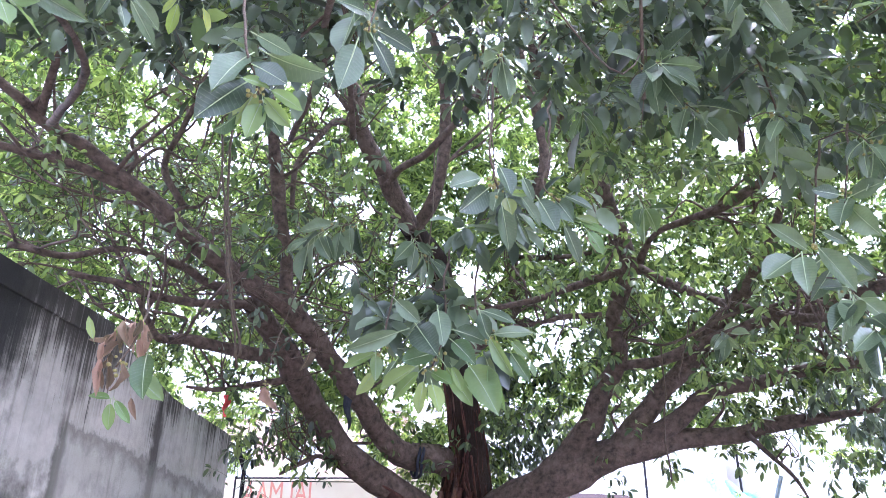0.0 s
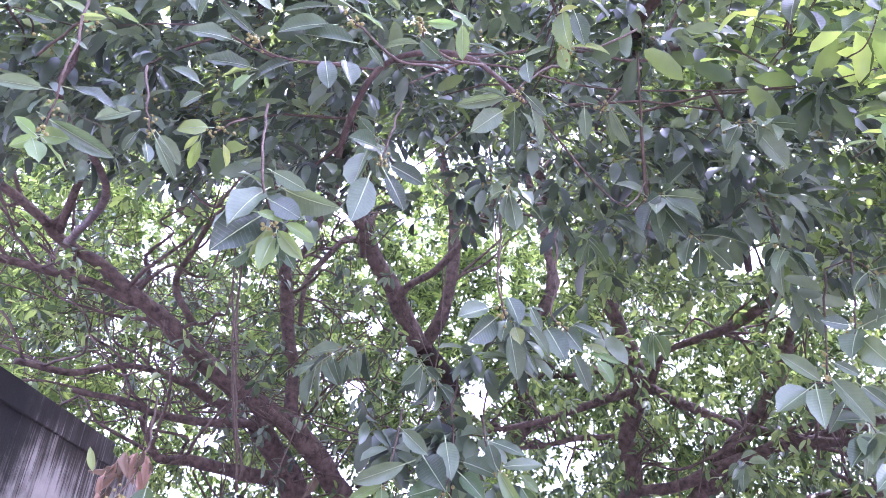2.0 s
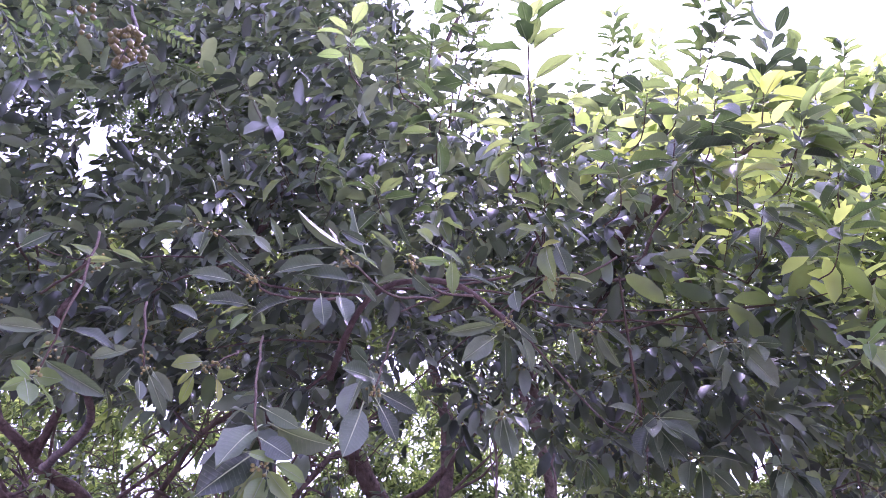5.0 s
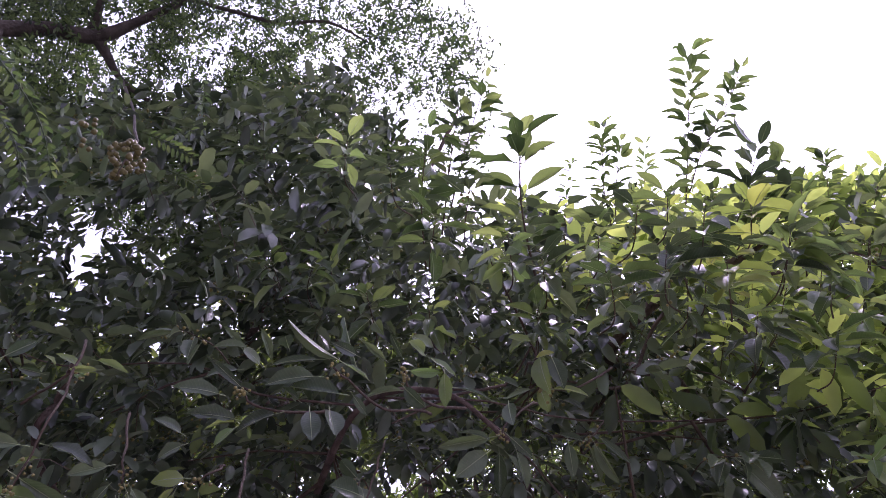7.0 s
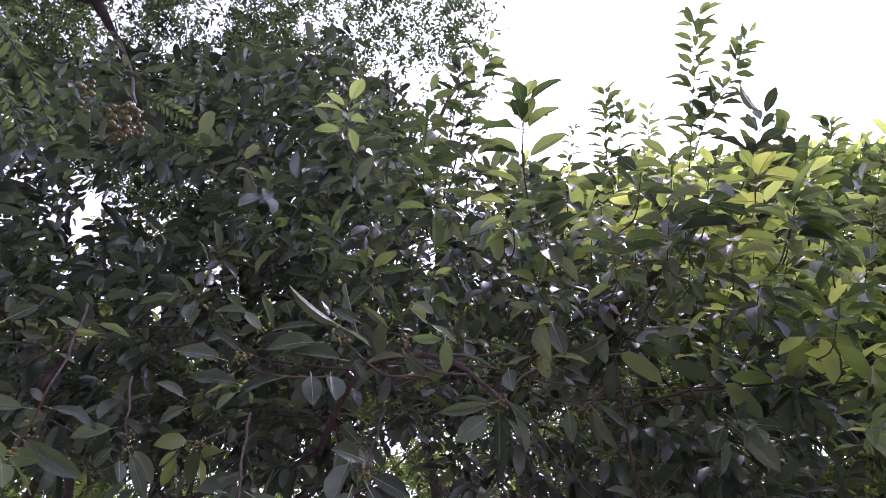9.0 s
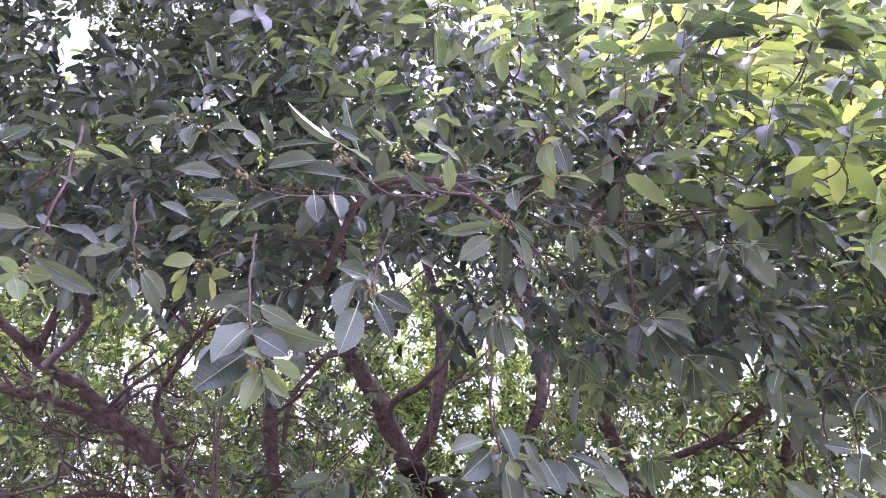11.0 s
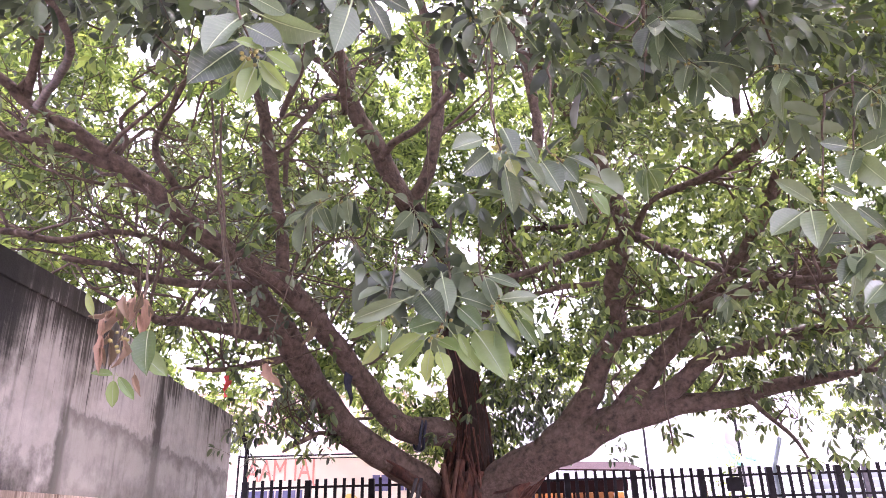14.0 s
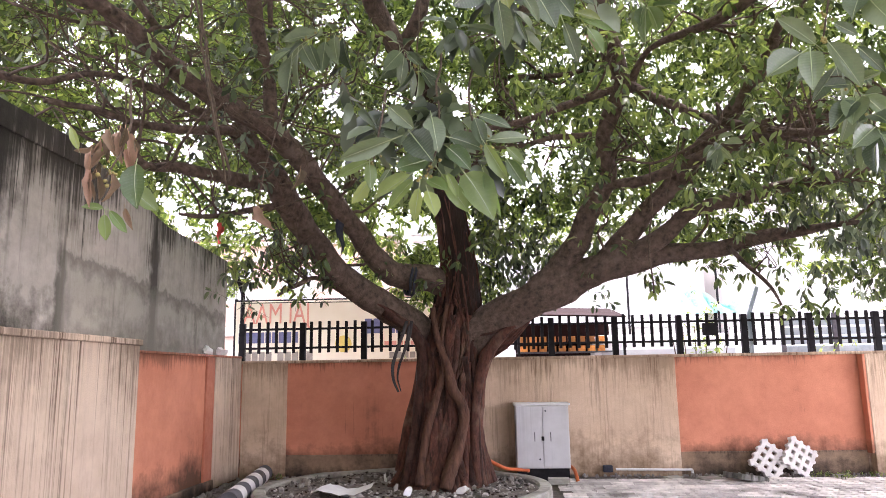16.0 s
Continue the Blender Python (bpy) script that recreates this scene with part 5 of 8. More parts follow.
# side branches that leave the limbs, with twigs at their ends
side_rng = random.Random(17)
TIPS = []
side_twigs = Shape()
for line in LIMB_LINES:
    n = len(line)
    if line[0, 1] < 4.5:
        continue
    for k in range(7 if line[0, 3] < 0.12 else 5):
        i = side_rng.randint(int(n * 0.35), n - 2)
        p, r = Vector(line[i, :3]), min(0.024, line[i, 3] * 0.5)
        t = (Vector(line[i + 1, :3]) - p).normalized()
        d = (t * 0.6 + Vector((side_rng.gauss(0, 0.7), side_rng.gauss(0, 0.5), side_rng.uniform(-0.1, 0.9)))).normalized()
        if p.y < 4.0 and d.y < 0:
            d.y = -d.y
        length = side_rng.uniform(0.5, 1.7)
        pts = [(*p, r)]
        for m in range(1, 6):
            q = p + d * length * m / 5 + Vector((side_rng.gauss(0, 0.05), side_rng.gauss(0, 0.05), side_rng.gauss(0, 0.05))) * m * 0.6
            pts.append((*q, r * (1 - 0.14 * m)))
        if (pts[-1][2] - 1.6 > 1.4 * pts[-1][1] and pts[-1][0] > 0) or pts[-1][2] < 2.6 or (pts[-1][0] < -3.2 and pts[-1][2] < 4.0):
            continue
        q = smooth_line(pts, 3)
        on_tree("branch", Shape().tube(q[:, :3], q[:, 3], 6, 0.15), BARK)
        for m in range(4):
            b = Vector(q[side_rng.randint(len(q) // 3, len(q) - 1), :3])
            e = b + (d * 0.5 + Vector((side_rng.gauss(0, 0.7), side_rng.gauss(0, 0.7), side_rng.gauss(0.1, 0.6)))).normalized() * side_rng.uniform(0.25, 0.6)
            if e.z < 2.75 or (e.x < -3.0 and e.z < 4.2):
                continue
            side_twigs.tube([b, b.lerp(e, 0.5) + Vector((0, 0, 0.03)), e], [0.006, 0.0045, 0.0025], 4, cap=False)
            if e.z > 2.7 and not (e.x < -3.4 and e.z < 4.1):
                TIPS.append(tuple(e))
tagged(on_tree("side_twigwork", side_twigs, TWIG, "thin dark twigs between the limbs"), kind="stuff")

# ---- leaves ----
ROWS_T = np.array([0.0, 0.08, 0.26, 0.50, 0.74, 0.91, 1.0])
WIDE_T = np.array([0.03, 0.22, 0.42, 0.50, 0.40, 0.17, 0.0])


def big_leaf(seed, material, rib_material, curl=0.0):
    """One broad leaf of unit length along y on its stalk: two folded halves with a wavy edge, and a raised midrib."""
    r = random.Random(seed)
    ratio, fold, droop, wave = r.uniform(0.76, 1.0), r.uniform(0.1, 0.38), r.uniform(0.0, 0.35), r.uniform(0.0, 0.05)
    fold, droop, wave = fold + curl * 0.9, droop + curl * 0.8, wave + curl * 0.16
    s = Shape()
    vs, fs = [], []
    cols = (-1, -0.5, 0, 0.5, 1)
    for i, (t, w) in enumerate(zip(ROWS_T, WIDE_T)):
        for c in cols:
            x = c * w * ratio * 0.5
            z = abs(x) * fold * 2 - droop * t * t + wave * math.sin(t * 13 + c * 3 + seed) * abs(c)
            vs.append((x, 0.22 + t, z))
    for i in range(len(ROWS_T) - 1):
        for c in range(4):
            fs.append((i * 5 + c, i * 5 + c + 1, (i + 1) * 5 + c + 1, (i + 1) * 5 + c))
    s.add(vs, fs, 0)
    rib, rf = [], []
    st = [(0.0, 0.012), (0.22, 0.012)] + [(0.22 + t, 0.011 * (1 - t) + 0.002) for t in ROWS_T[1:]]
    for y, w in st:
        z = -droop * max(0, y - 0.22) ** 2
        rib += [(-w, y, z + 0.004), (0, y, z + 0.011), (w, y, z + 0.004), (0, y, z - 0.012)]
    for i in range(len(st) - 1):
        for c in range(4):
            rf.append((i * 4 + c, i * 4 + (c + 1) % 4, i * 4 + 4 + (c + 1) % 4, i * 4 + 4 + c))
    s.add(rib, rf, 1)
    return s.mesh("leaf", material, rib_material, smooth=True)


BIG = {h: [big_leaf(17 * i + j, m, DRY_RIB if h == "dry" else RIB, 1.0 if h == "dry" else 0.0) for j in range(8)] for i, (h, m) in enumerate(HERO.items())}


def leaf_frames(centre, axis, n, length, r, droop=0.65, flat=0.85, spread=1.1):
    """Bases, directions and normals of n leaves set in a spiral round the end of a twig."""
    a = Vector(axis).normalized()
    u = a.cross(Vector((0.3, 0.2, 0.9))).normalized()
    w = a.cross(u)
    out = []
    for i in range(n):
        f = i * 2.4 + r.uniform(-0.4, 0.4)
        s = i / max(1, n - 1)
        rad = u * math.cos(f) + w * math.sin(f)
        d = (a * (0.1 + 0.6 * s) + rad * flat * r.uniform(0.55, 1.1) + Vector((0, 0, -droop * r.uniform(0.2, 1.7)))).normalized()
        nm = Vector((r.gauss(0, 0.4), r.gauss(0, 0.4), 0.7)) + (a * 0.8 if a.z > -0.75 else rad * 0.5)
        nm = (nm - d * nm.dot(d)).normalized()
        out.append((Vector(centre) - a * length * spread * (1 - s) * r.uniform(0.5, 1.0), d, nm, length * r.uniform(0.55, 1.15) * (0.75 + 0.25 * math.sin(math.pi * (0.25 + 0.6 * s)))))
    return out


hero_rng = random.Random(3)
FIGS = []


def spray(x, y, z, az, el, n, length, hue):
    r = hero_rng
    a = Vector((math.cos(radians(az)) * math.cos(radians(el)), math.sin(radians(az)) * math.cos(radians(el)), math.sin(radians(el))))
    c = Vector((x, y, z))
    back = (-a * 0.6 + Vector((0, 0.6, -0.35 if el > 0 else 0.25))).normalized()
    tall = 3.2 if el >= 75 or el == 55 else 1.9 if el > 40 else 1.1
    if 0 < el <= 40:
        stem = [c - a * length * 1.0 + Vector((r.uniform(-0.05, 0.05), 0.09, 0.03)), c - a * length * 0.9 + Vector((0, 0.03, 0)), c]
    elif el <= 0:
        stem = [c + back * length * 2.6, c - a * length * 1.2, c]
    else:
        stem = [c - a * length * 4.2 + Vector((r.uniform(-0.15, 0.15), 0.45, -0.15)), c - a * length * 3.6 + Vector((r.uniform(-0.04, 0.04), 0.12, -0.03)), c - a * length * 2.2 + Vector((r.uniform(-0.03, 0.03), 0, 0)), c]
    line = smooth_line(stem, 5)
    tw = on_tree("twig", Shape().tube(line, list(np.linspace(0.0042 if el > 40 else 0.0024, 0.0012, len(line))), 6), TWIG)
    for b, d, nm, ln in leaf_frames(c, a, n, length, r, spread=tall):
        side = d.cross(nm)
        m = Matrix(((side.x * ln, d.x * ln, nm.x * ln, b.x), (side.y * ln, d.y * ln, nm.y * ln, b.y), (side.z * ln, d.z * ln, nm.z * ln, b.z), (0, 0, 0, 1)))
        o = new("leaf", r.choice(BIG[hue]))
        o.parent = tw
        o.matrix_basis = m
    if hue == "dark" and r.random() < 0.8:
        for j in range(r.randint(4, 9)):
            FIGS.append((c - a * length * r.uniform(0.05, 1.2) + Vector((r.uniform(-0.02, 0.02), r.uniform(-0.02, 0.02), r.uniform(-0.025, 0.01))), r.uniform(0.0035, 0.0058)))


WHORL = []


def whorl(rows):
    """A twig whose leaves are set one by one with blade()."""
    q = smooth_line(rows, 5)
    for p in q[1:-3]:
        p += 0.014 * np.array(noise.noise_vector(Vector(p) * 9))
    WHORL[:] = [on_tree("twig", Shape().tube(q, list(np.linspace(0.0036, 0.0020, len(q))), 6), TWIG)]
    for j in range(13):
        FIGS.append((Vector(q[-1 - j % 3]) + Vector((hero_rng.gauss(0, 0.009), hero_rng.gauss(0, 0.009), hero_rng.gauss(0, 0.009))), hero_rng.uniform(0.0032, 0.0052)))


def blade(bx, by, bz, tx, ty, tz, width, hue):
    """One leaf from the foot of its blade to its tip, turned upward and to the camera's place, its width fitted to that
    view.
    """
    r = hero_rng
    b, t = Vector((bx, by, bz)), Vector((tx, ty, tz))
    ln = (t - b).length
    d = (t - b) / ln
    yard = (Vector((0, 0, 1.6)) - b).normalized()
    nm = yard + Vector((r.gauss(0, 0.22), r.gauss(0, 0.30), 0.32 + min(0.36, max(0.0, 0.9 * (bz - 2.35))) + r.gauss(0, 0.28)))
    nm = (nm - d * nm.dot(d)).normalized()
    side, wide = d.cross(nm), width / 0.53 / max(0.76, abs(nm.dot(yard)))
    o = new("leaf", r.choice(BIG[hue]))
    o.parent = WHORL[0]
    f = b - d * ln * 0.22
    o.matrix_basis = Matrix(((side.x * wide, d.x * ln, nm.x * ln, f.x), (side.y * wide, d.y * ln, nm.y * ln, f.y), (side.z * wide, d.z * ln, nm.z * ln, f.z), (0, 0, 0, 1)))


whorl([(-0.551, 1.218, 2.893), (-0.464, 1.055, 2.573), (-0.434, 1.038, 2.461), (-0.421, 1.062, 2.403)])
blade(-0.452, 1.078, 2.426, -0.503, 1.081, 2.380, 0.035, "young")
blade(-0.440, 1.087, 2.421, -0.457, 1.059, 2.348, 0.040, "young")
blade(-0.424, 1.082, 2.394, -0.433, 1.059, 2.319, 0.039, "young")
blade(-0.412, 1.068, 2.387, -0.409, 1.113, 2.339, 0.027, "mid")
blade(-0.410, 1.070, 2.399, -0.367, 1.086, 2.345, 0.036, "young")
blade(-0.399, 1.066, 2.414, -0.342, 1.109, 2.400, 0.032, "young")
blade(-0.438, 1.017, 2.408, -0.390, 1.023, 2.398, 0.020, "young")
blade(-0.455, 1.052, 2.436, -0.505, 1.038, 2.429, 0.019, "mid")
blade(-0.463, 1.074, 2.371, -0.472, 1.039, 2.301, 0.039, "mid")
blade(-0.450, 1.050, 2.485, -0.485, 0.987, 2.392, 0.059, "dark")
blade(-0.450, 1.074, 2.445, -0.518, 1.020, 2.339, 0.070, "dark")
blade(-0.405, 1.052, 2.488, -0.305, 1.056, 2.429, 0.061, "dark")
blade(-0.420, 1.032, 2.445, -0.354, 1.003, 2.389, 0.046, "dark")
blade(-0.416, 1.003, 2.495, -0.351, 1.016, 2.460, 0.040, "dark")
blade(-0.419, 1.104, 2.390, -0.381, 1.106, 2.344, 0.030, "mid")
whorl([(-0.245, 1.419, 3.075), (-0.247, 1.266, 2.797), (-0.252, 1.227, 2.688)])
blade(-0.278, 1.224, 2.646, -0.292, 1.188, 2.513, 0.069, "dark")
blade(-0.286, 1.213, 2.718, -0.311, 1.210, 2.614, 0.054, "dark")
blade(-0.239, 1.236, 2.668, -0.194, 1.281, 2.598, 0.048, "dark")
blade(-0.235, 1.261, 2.716, -0.152, 1.309, 2.694, 0.047, "dark")
blade(-0.262, 1.216, 2.735, -0.302, 1.138, 2.707, 0.046, "dark")
whorl([(-0.110, 1.871, 2.447), (-0.110, 1.734, 2.254), (-0.108, 1.657, 2.106), (-0.134, 1.648, 2.019)])
blade(-0.179, 1.683, 2.028, -0.266, 1.688, 1.974, 0.042, "young")
blade(-0.173, 1.689, 2.015, -0.235, 1.672, 1.949, 0.037, "young")
blade(-0.152, 1.627, 1.979, -0.166, 1.628, 1.900, 0.038, "young")
blade(-0.132, 1.629, 1.973, -0.110, 1.586, 1.905, 0.041, "young")
blade(-0.135, 1.662, 2.008, -0.085, 1.631, 1.973, 0.033, "young")
blade(-0.100, 1.656, 2.020, -0.037, 1.687, 1.930, 0.053, "young")
blade(-0.086, 1.648, 2.018, -0.059, 1.649, 1.963, 0.028, "young")
blade(-0.133, 1.635, 2.050, -0.199, 1.582, 2.016, 0.044, "mid")
blade(-0.081, 1.619, 2.073, -0.032, 1.584, 2.021, 0.038, "mid")
blade(-0.121, 1.636, 2.158, -0.104, 1.574, 2.067, 0.053, "dark")
blade(-0.168, 1.625, 2.111, -0.121, 1.540, 2.030, 0.061, "dark")
blade(-0.220, 1.649, 2.108, -0.348, 1.647, 2.060, 0.062, "dark")
blade(-0.218, 1.588, 2.169, -0.157, 1.583, 2.109, 0.041, "dark")
whorl([(-0.027, 1.882, 2.431), (-0.033, 1.743, 2.240), (-0.017, 1.687, 2.158), (0.007, 1.685, 2.098)])
blade(-0.083, 1.709, 2.129, 0.007, 1.676, 2.096, 0.049, "dark")
blade(-0.017, 1.676, 2.162, 0.003, 1.667, 2.089, 0.037, "dark")
blade(0.017, 1.692, 2.112, 0.114, 1.690, 2.125, 0.040, "dark")
blade(-0.009, 1.637, 2.156, 0.069, 1.622, 2.128, 0.031, "dark")
blade(0.007, 1.663, 2.092, 0.060, 1.662, 1.995, 0.037, "mid")
blade(0.058, 1.694, 2.064, 0.101, 1.687, 1.991, 0.037, "mid")
blade(0.059, 1.689, 2.091, 0.099, 1.683, 2.053, 0.026, "mid")
blade(-0.045, 1.717, 2.035, 0.021, 1.653, 1.930, 0.069, "mid")
blade(0.002, 1.693, 2.029, 0.034, 1.695, 1.921, 0.031, "young")
blade(0.073, 1.718, 2.070, 0.099, 1.720, 2.020, 0.023, "mid")
blade(0.104, 1.706, 2.045, 0.117, 1.716, 2.008, 0.017, "mid")
whorl([(-0.269, 1.900, 2.337), (-0.257, 1.743, 2.181), (-0.271, 1.691, 2.067)])
blade(-0.281, 1.691, 2.067, -0.368, 1.692, 2.035, 0.032, "young")
blade(-0.281, 1.705, 2.027, -0.324, 1.701, 1.963, 0.038, "young")
blade(-0.277, 1.672, 2.055, -0.267, 1.641, 1.993, 0.034, "mid")
blade(-0.234, 1.716, 2.051, -0.256, 1.685, 1.998, 0.032, "mid")
whorl([(0.028, 1.540, 2.815), (0.024, 1.377, 2.527), (0.017, 1.357, 2.408), (0.033, 1.367, 2.349)])
blade(-0.006, 1.342, 2.364, -0.073, 1.318, 2.332, 0.038, "dark")
blade(0.008, 1.368, 2.350, -0.052, 1.334, 2.278, 0.048, "dark")
blade(0.033, 1.400, 2.359, 0.020, 1.364, 2.301, 0.034, "dark")
blade(0.038, 1.344, 2.390, 0.064, 1.322, 2.319, 0.038, "dark")
blade(0.052, 1.400, 2.344, 0.062, 1.372, 2.287, 0.031, "spot")
blade(0.056, 1.387, 2.351, 0.100, 1.378, 2.338, 0.015, "young")
blade(0.041, 1.429, 2.338, 0.059, 1.455, 2.238, 0.047, "dark")
blade(0.082, 1.403, 2.352, 0.134, 1.439, 2.290, 0.031, "dark")
blade(0.078, 1.422, 2.298, 0.101, 1.432, 2.238, 0.018, "dark")
blade(0.088, 1.356, 2.370, 0.111, 1.366, 2.318, 0.028, "dark")
whorl([(0.192, 1.672, 2.791), (0.163, 1.530, 2.555), (0.144, 1.496, 2.438), (0.181, 1.510, 2.383)])
blade(0.134, 1.523, 2.398, 0.166, 1.470, 2.301, 0.056, "dark")
blade(0.175, 1.515, 2.393, 0.203, 1.475, 2.322, 0.042, "dark")
blade(0.199, 1.542, 2.419, 0.273, 1.547, 2.391, 0.026, "dark")
blade(0.220, 1.524, 2.351, 0.277, 1.533, 2.337, 0.022, "spot")
blade(0.233, 1.530, 2.338, 0.303, 1.522, 2.307, 0.019, "young")
blade(0.252, 1.574, 2.336, 0.294, 1.587, 2.283, 0.034, "young")
blade(0.197, 1.573, 2.352, 0.236, 1.606, 2.266, 0.045, "dark")
blade(0.245, 1.585, 2.325, 0.279, 1.598, 2.292, 0.011, "dry")
whorl([(0.944, 1.758, 2.685), (0.840, 1.626, 2.455), (0.774, 1.558, 2.285)])
blade(0.774, 1.600, 2.286, 0.700, 1.608, 2.366, 0.043, "dark")
blade(0.735, 1.589, 2.260, 0.648, 1.573, 2.201, 0.057, "dark")
blade(0.742, 1.559, 2.250, 0.712, 1.499, 2.160, 0.056, "dark")
blade(0.800, 1.592, 2.285, 0.856, 1.568, 2.171, 0.052, "dark")
blade(0.828, 1.527, 2.242, 0.877, 1.515, 2.180, 0.033, "dark")
blade(0.786, 1.533, 2.303, 0.831, 1.520, 2.267, 0.030, "dark")
whorl([(1.005, 1.710, 2.708), (0.923, 1.615, 2.512), (0.854, 1.536, 2.376)])
blade(0.865, 1.542, 2.387, 0.804, 1.490, 2.318, 0.053, "dark")
blade(0.860, 1.518, 2.352, 0.858, 1.458, 2.266, 0.055, "dark")
blade(0.887, 1.552, 2.406, 0.917, 1.478, 2.403, 0.047, "dark")
blade(0.840, 1.525, 2.394, 0.779, 1.512, 2.404, 0.037, "dark")
whorl([(-0.863, 1.619, 2.272), (-0.783, 1.477, 2.129), (-0.750, 1.388, 2.021), (-0.777, 1.380, 1.957)])
blade(-0.793, 1.376, 1.962, -0.790, 1.401, 1.908, 0.020, "dry")
blade(-0.754, 1.358, 1.957, -0.746, 1.378, 1.909, 0.014, "dry")
blade(-0.800, 1.362, 1.965, -0.801, 1.354, 1.904, 0.020, "dry")
blade(-0.766, 1.403, 2.064, -0.777, 1.411, 2.002, 0.032, "dry")
blade(-0.735, 1.383, 2.050, -0.723, 1.395, 1.991, 0.028, "dry")
blade(-0.804, 1.389, 2.034, -0.836, 1.379, 2.004, 0.020, "dry")
blade(-0.786, 1.398, 2.018, -0.831, 1.381, 1.976, 0.023, "dry")
blade(-0.764, 1.382, 2.044, -0.783, 1.373, 2.002, 0.023, "dry")
blade(-0.752, 1.419, 1.900, -0.742, 1.423, 1.861, 0.016, "dry")
blade(-0.793, 1.379, 2.037, -0.809, 1.389, 1.999, 0.019, "dry")
blade(-0.752, 1.337, 2.042, -0.749, 1.330, 2.003, 0.021, "dry")
blade(-0.729, 1.356, 2.054, -0.739, 1.367, 2.014, 0.020, "dry")
blade(-0.718, 1.373, 2.034, -0.713, 1.390, 2.006, 0.016, "dry")
blade(-0.792, 1.344, 2.002, -0.800, 1.344, 1.960, 0.017, "dry")
blade(-0.808, 1.401, 1.994, -0.820, 1.405, 1.951, 0.020, "dry")
blade(-0.805, 1.364, 1.953, -0.795, 1.378, 1.911, 0.016, "dry")
blade(-0.752, 1.403, 2.025, -0.740, 1.410, 1.977, 0.019, "dry")
blade(-0.769, 1.437, 1.959, -0.708, 1.478, 1.906, 0.046, "mid")
blade(-0.796, 1.414, 1.899, -0.831, 1.392, 1.906, 0.019, "young")
blade(-0.799, 1.425, 1.889, -0.794, 1.424, 1.836, 0.030, "young")
blade(-0.768, 1.388, 1.888, -0.736, 1.397, 1.845, 0.024, "young")
blade(-0.729, 1.409, 1.989, -0.714, 1.362, 1.905, 0.051, "mid")
blade(-0.831, 1.366, 2.015, -0.839, 1.341, 2.057, 0.019, "young")
whorl([(-0.088, 1.126, 2.883), (-0.166, 1.000, 2.786), (-0.228, 0.919, 2.766), (-0.270, 0.870, 2.785)])
blade(-0.310, 0.874, 2.765, -0.402, 0.848, 2.746, 0.046, "dark")
blade(-0.257, 0.895, 2.732, -0.354, 0.873, 2.741, 0.036, "dark")
blade(-0.265, 0.865, 2.806, -0.363, 0.785, 2.829, 0.017, "dark")
blade(-0.231, 0.895, 2.821, -0.258, 0.824, 2.890, 0.025, "mid")
blade(-0.249, 0.878, 2.802, -0.197, 0.907, 2.782, 0.022, "young")
blade(-0.307, 0.862, 2.805, -0.392, 0.830, 2.781, 0.020, "dark")
blade(-0.235, 0.928, 2.759, -0.207, 0.959, 2.728, 0.022, "dark")
blade(-0.323, 0.934, 2.726, -0.304, 0.919, 2.644, 0.041, "dark")
blade(-0.285, 0.948, 2.738, -0.265, 0.943, 2.665, 0.037, "dark")
blade(-0.340, 0.899, 2.725, -0.370, 0.870, 2.735, 0.017, "dark")
blade(-0.226, 0.874, 2.823, -0.266, 0.831, 2.819, 0.029, "dark")
whorl([(-0.293, 1.001, 2.785), (-0.368, 0.957, 2.748), (-0.429, 0.913, 2.737), (-0.462, 0.876, 2.742)])
blade(-0.495, 0.861, 2.719, -0.556, 0.803, 2.700, 0.032, "dark")
blade(-0.481, 0.936, 2.721, -0.552, 0.875, 2.701, 0.032, "dark")
blade(-0.454, 0.869, 2.742, -0.510, 0.804, 2.764, 0.024, "dark")
blade(-0.447, 0.811, 2.789, -0.482, 0.765, 2.822, 0.017, "dark")
blade(-0.435, 0.796, 2.779, -0.497, 0.774, 2.774, 0.019, "dark")
blade(-0.408, 0.870, 2.822, -0.423, 0.814, 2.867, 0.020, "dark")
blade(-0.368, 0.850, 2.832, -0.363, 0.788, 2.809, 0.032, "dark")
blade(-0.391, 0.923, 2.714, -0.475, 0.925, 2.693, 0.037, "dark")
blade(-0.468, 0.920, 2.678, -0.501, 0.916, 2.644, 0.024, "young")
blade(-0.479, 0.937, 2.713, -0.531, 0.919, 2.698, 0.010, "young")
blade(-0.468, 0.853, 2.778, -0.526, 0.839, 2.758, 0.027, "dark")
blade(-0.418, 0.841, 2.778, -0.445, 0.800, 2.794, 0.024, "dark")
blade(-0.459, 0.965, 2.724, -0.455, 0.986, 2.707, 0.013, "mid")
whorl([(-0.004, 1.086, 2.856), (-0.067, 1.022, 2.803), (-0.118, 0.957, 2.791), (-0.127, 0.917, 2.811)])
blade(-0.139, 0.974, 2.811, -0.220, 0.964, 2.811, 0.020, "dark")
blade(-0.128, 0.941, 2.784, -0.090, 0.940, 2.724, 0.034, "dark")
blade(-0.115, 0.922, 2.816, -0.049, 0.940, 2.817, 0.027, "young")
blade(-0.074, 0.938, 2.870, -0.012, 0.965, 2.849, 0.023, "young")
blade(-0.042, 0.925, 2.804, -0.045, 0.986, 2.764, 0.032, "mid")
blade(-0.082, 0.884, 2.824, -0.094, 0.825, 2.798, 0.032, "mid")
blade(-0.152, 0.848, 2.860, -0.129, 0.895, 2.822, 0.017, "dark")
blade(-0.107, 0.881, 2.880, -0.063, 0.878, 2.844, 0.028, "dark")
blade(-0.175, 0.931, 2.869, -0.219, 0.882, 2.880, 0.018, "dark")
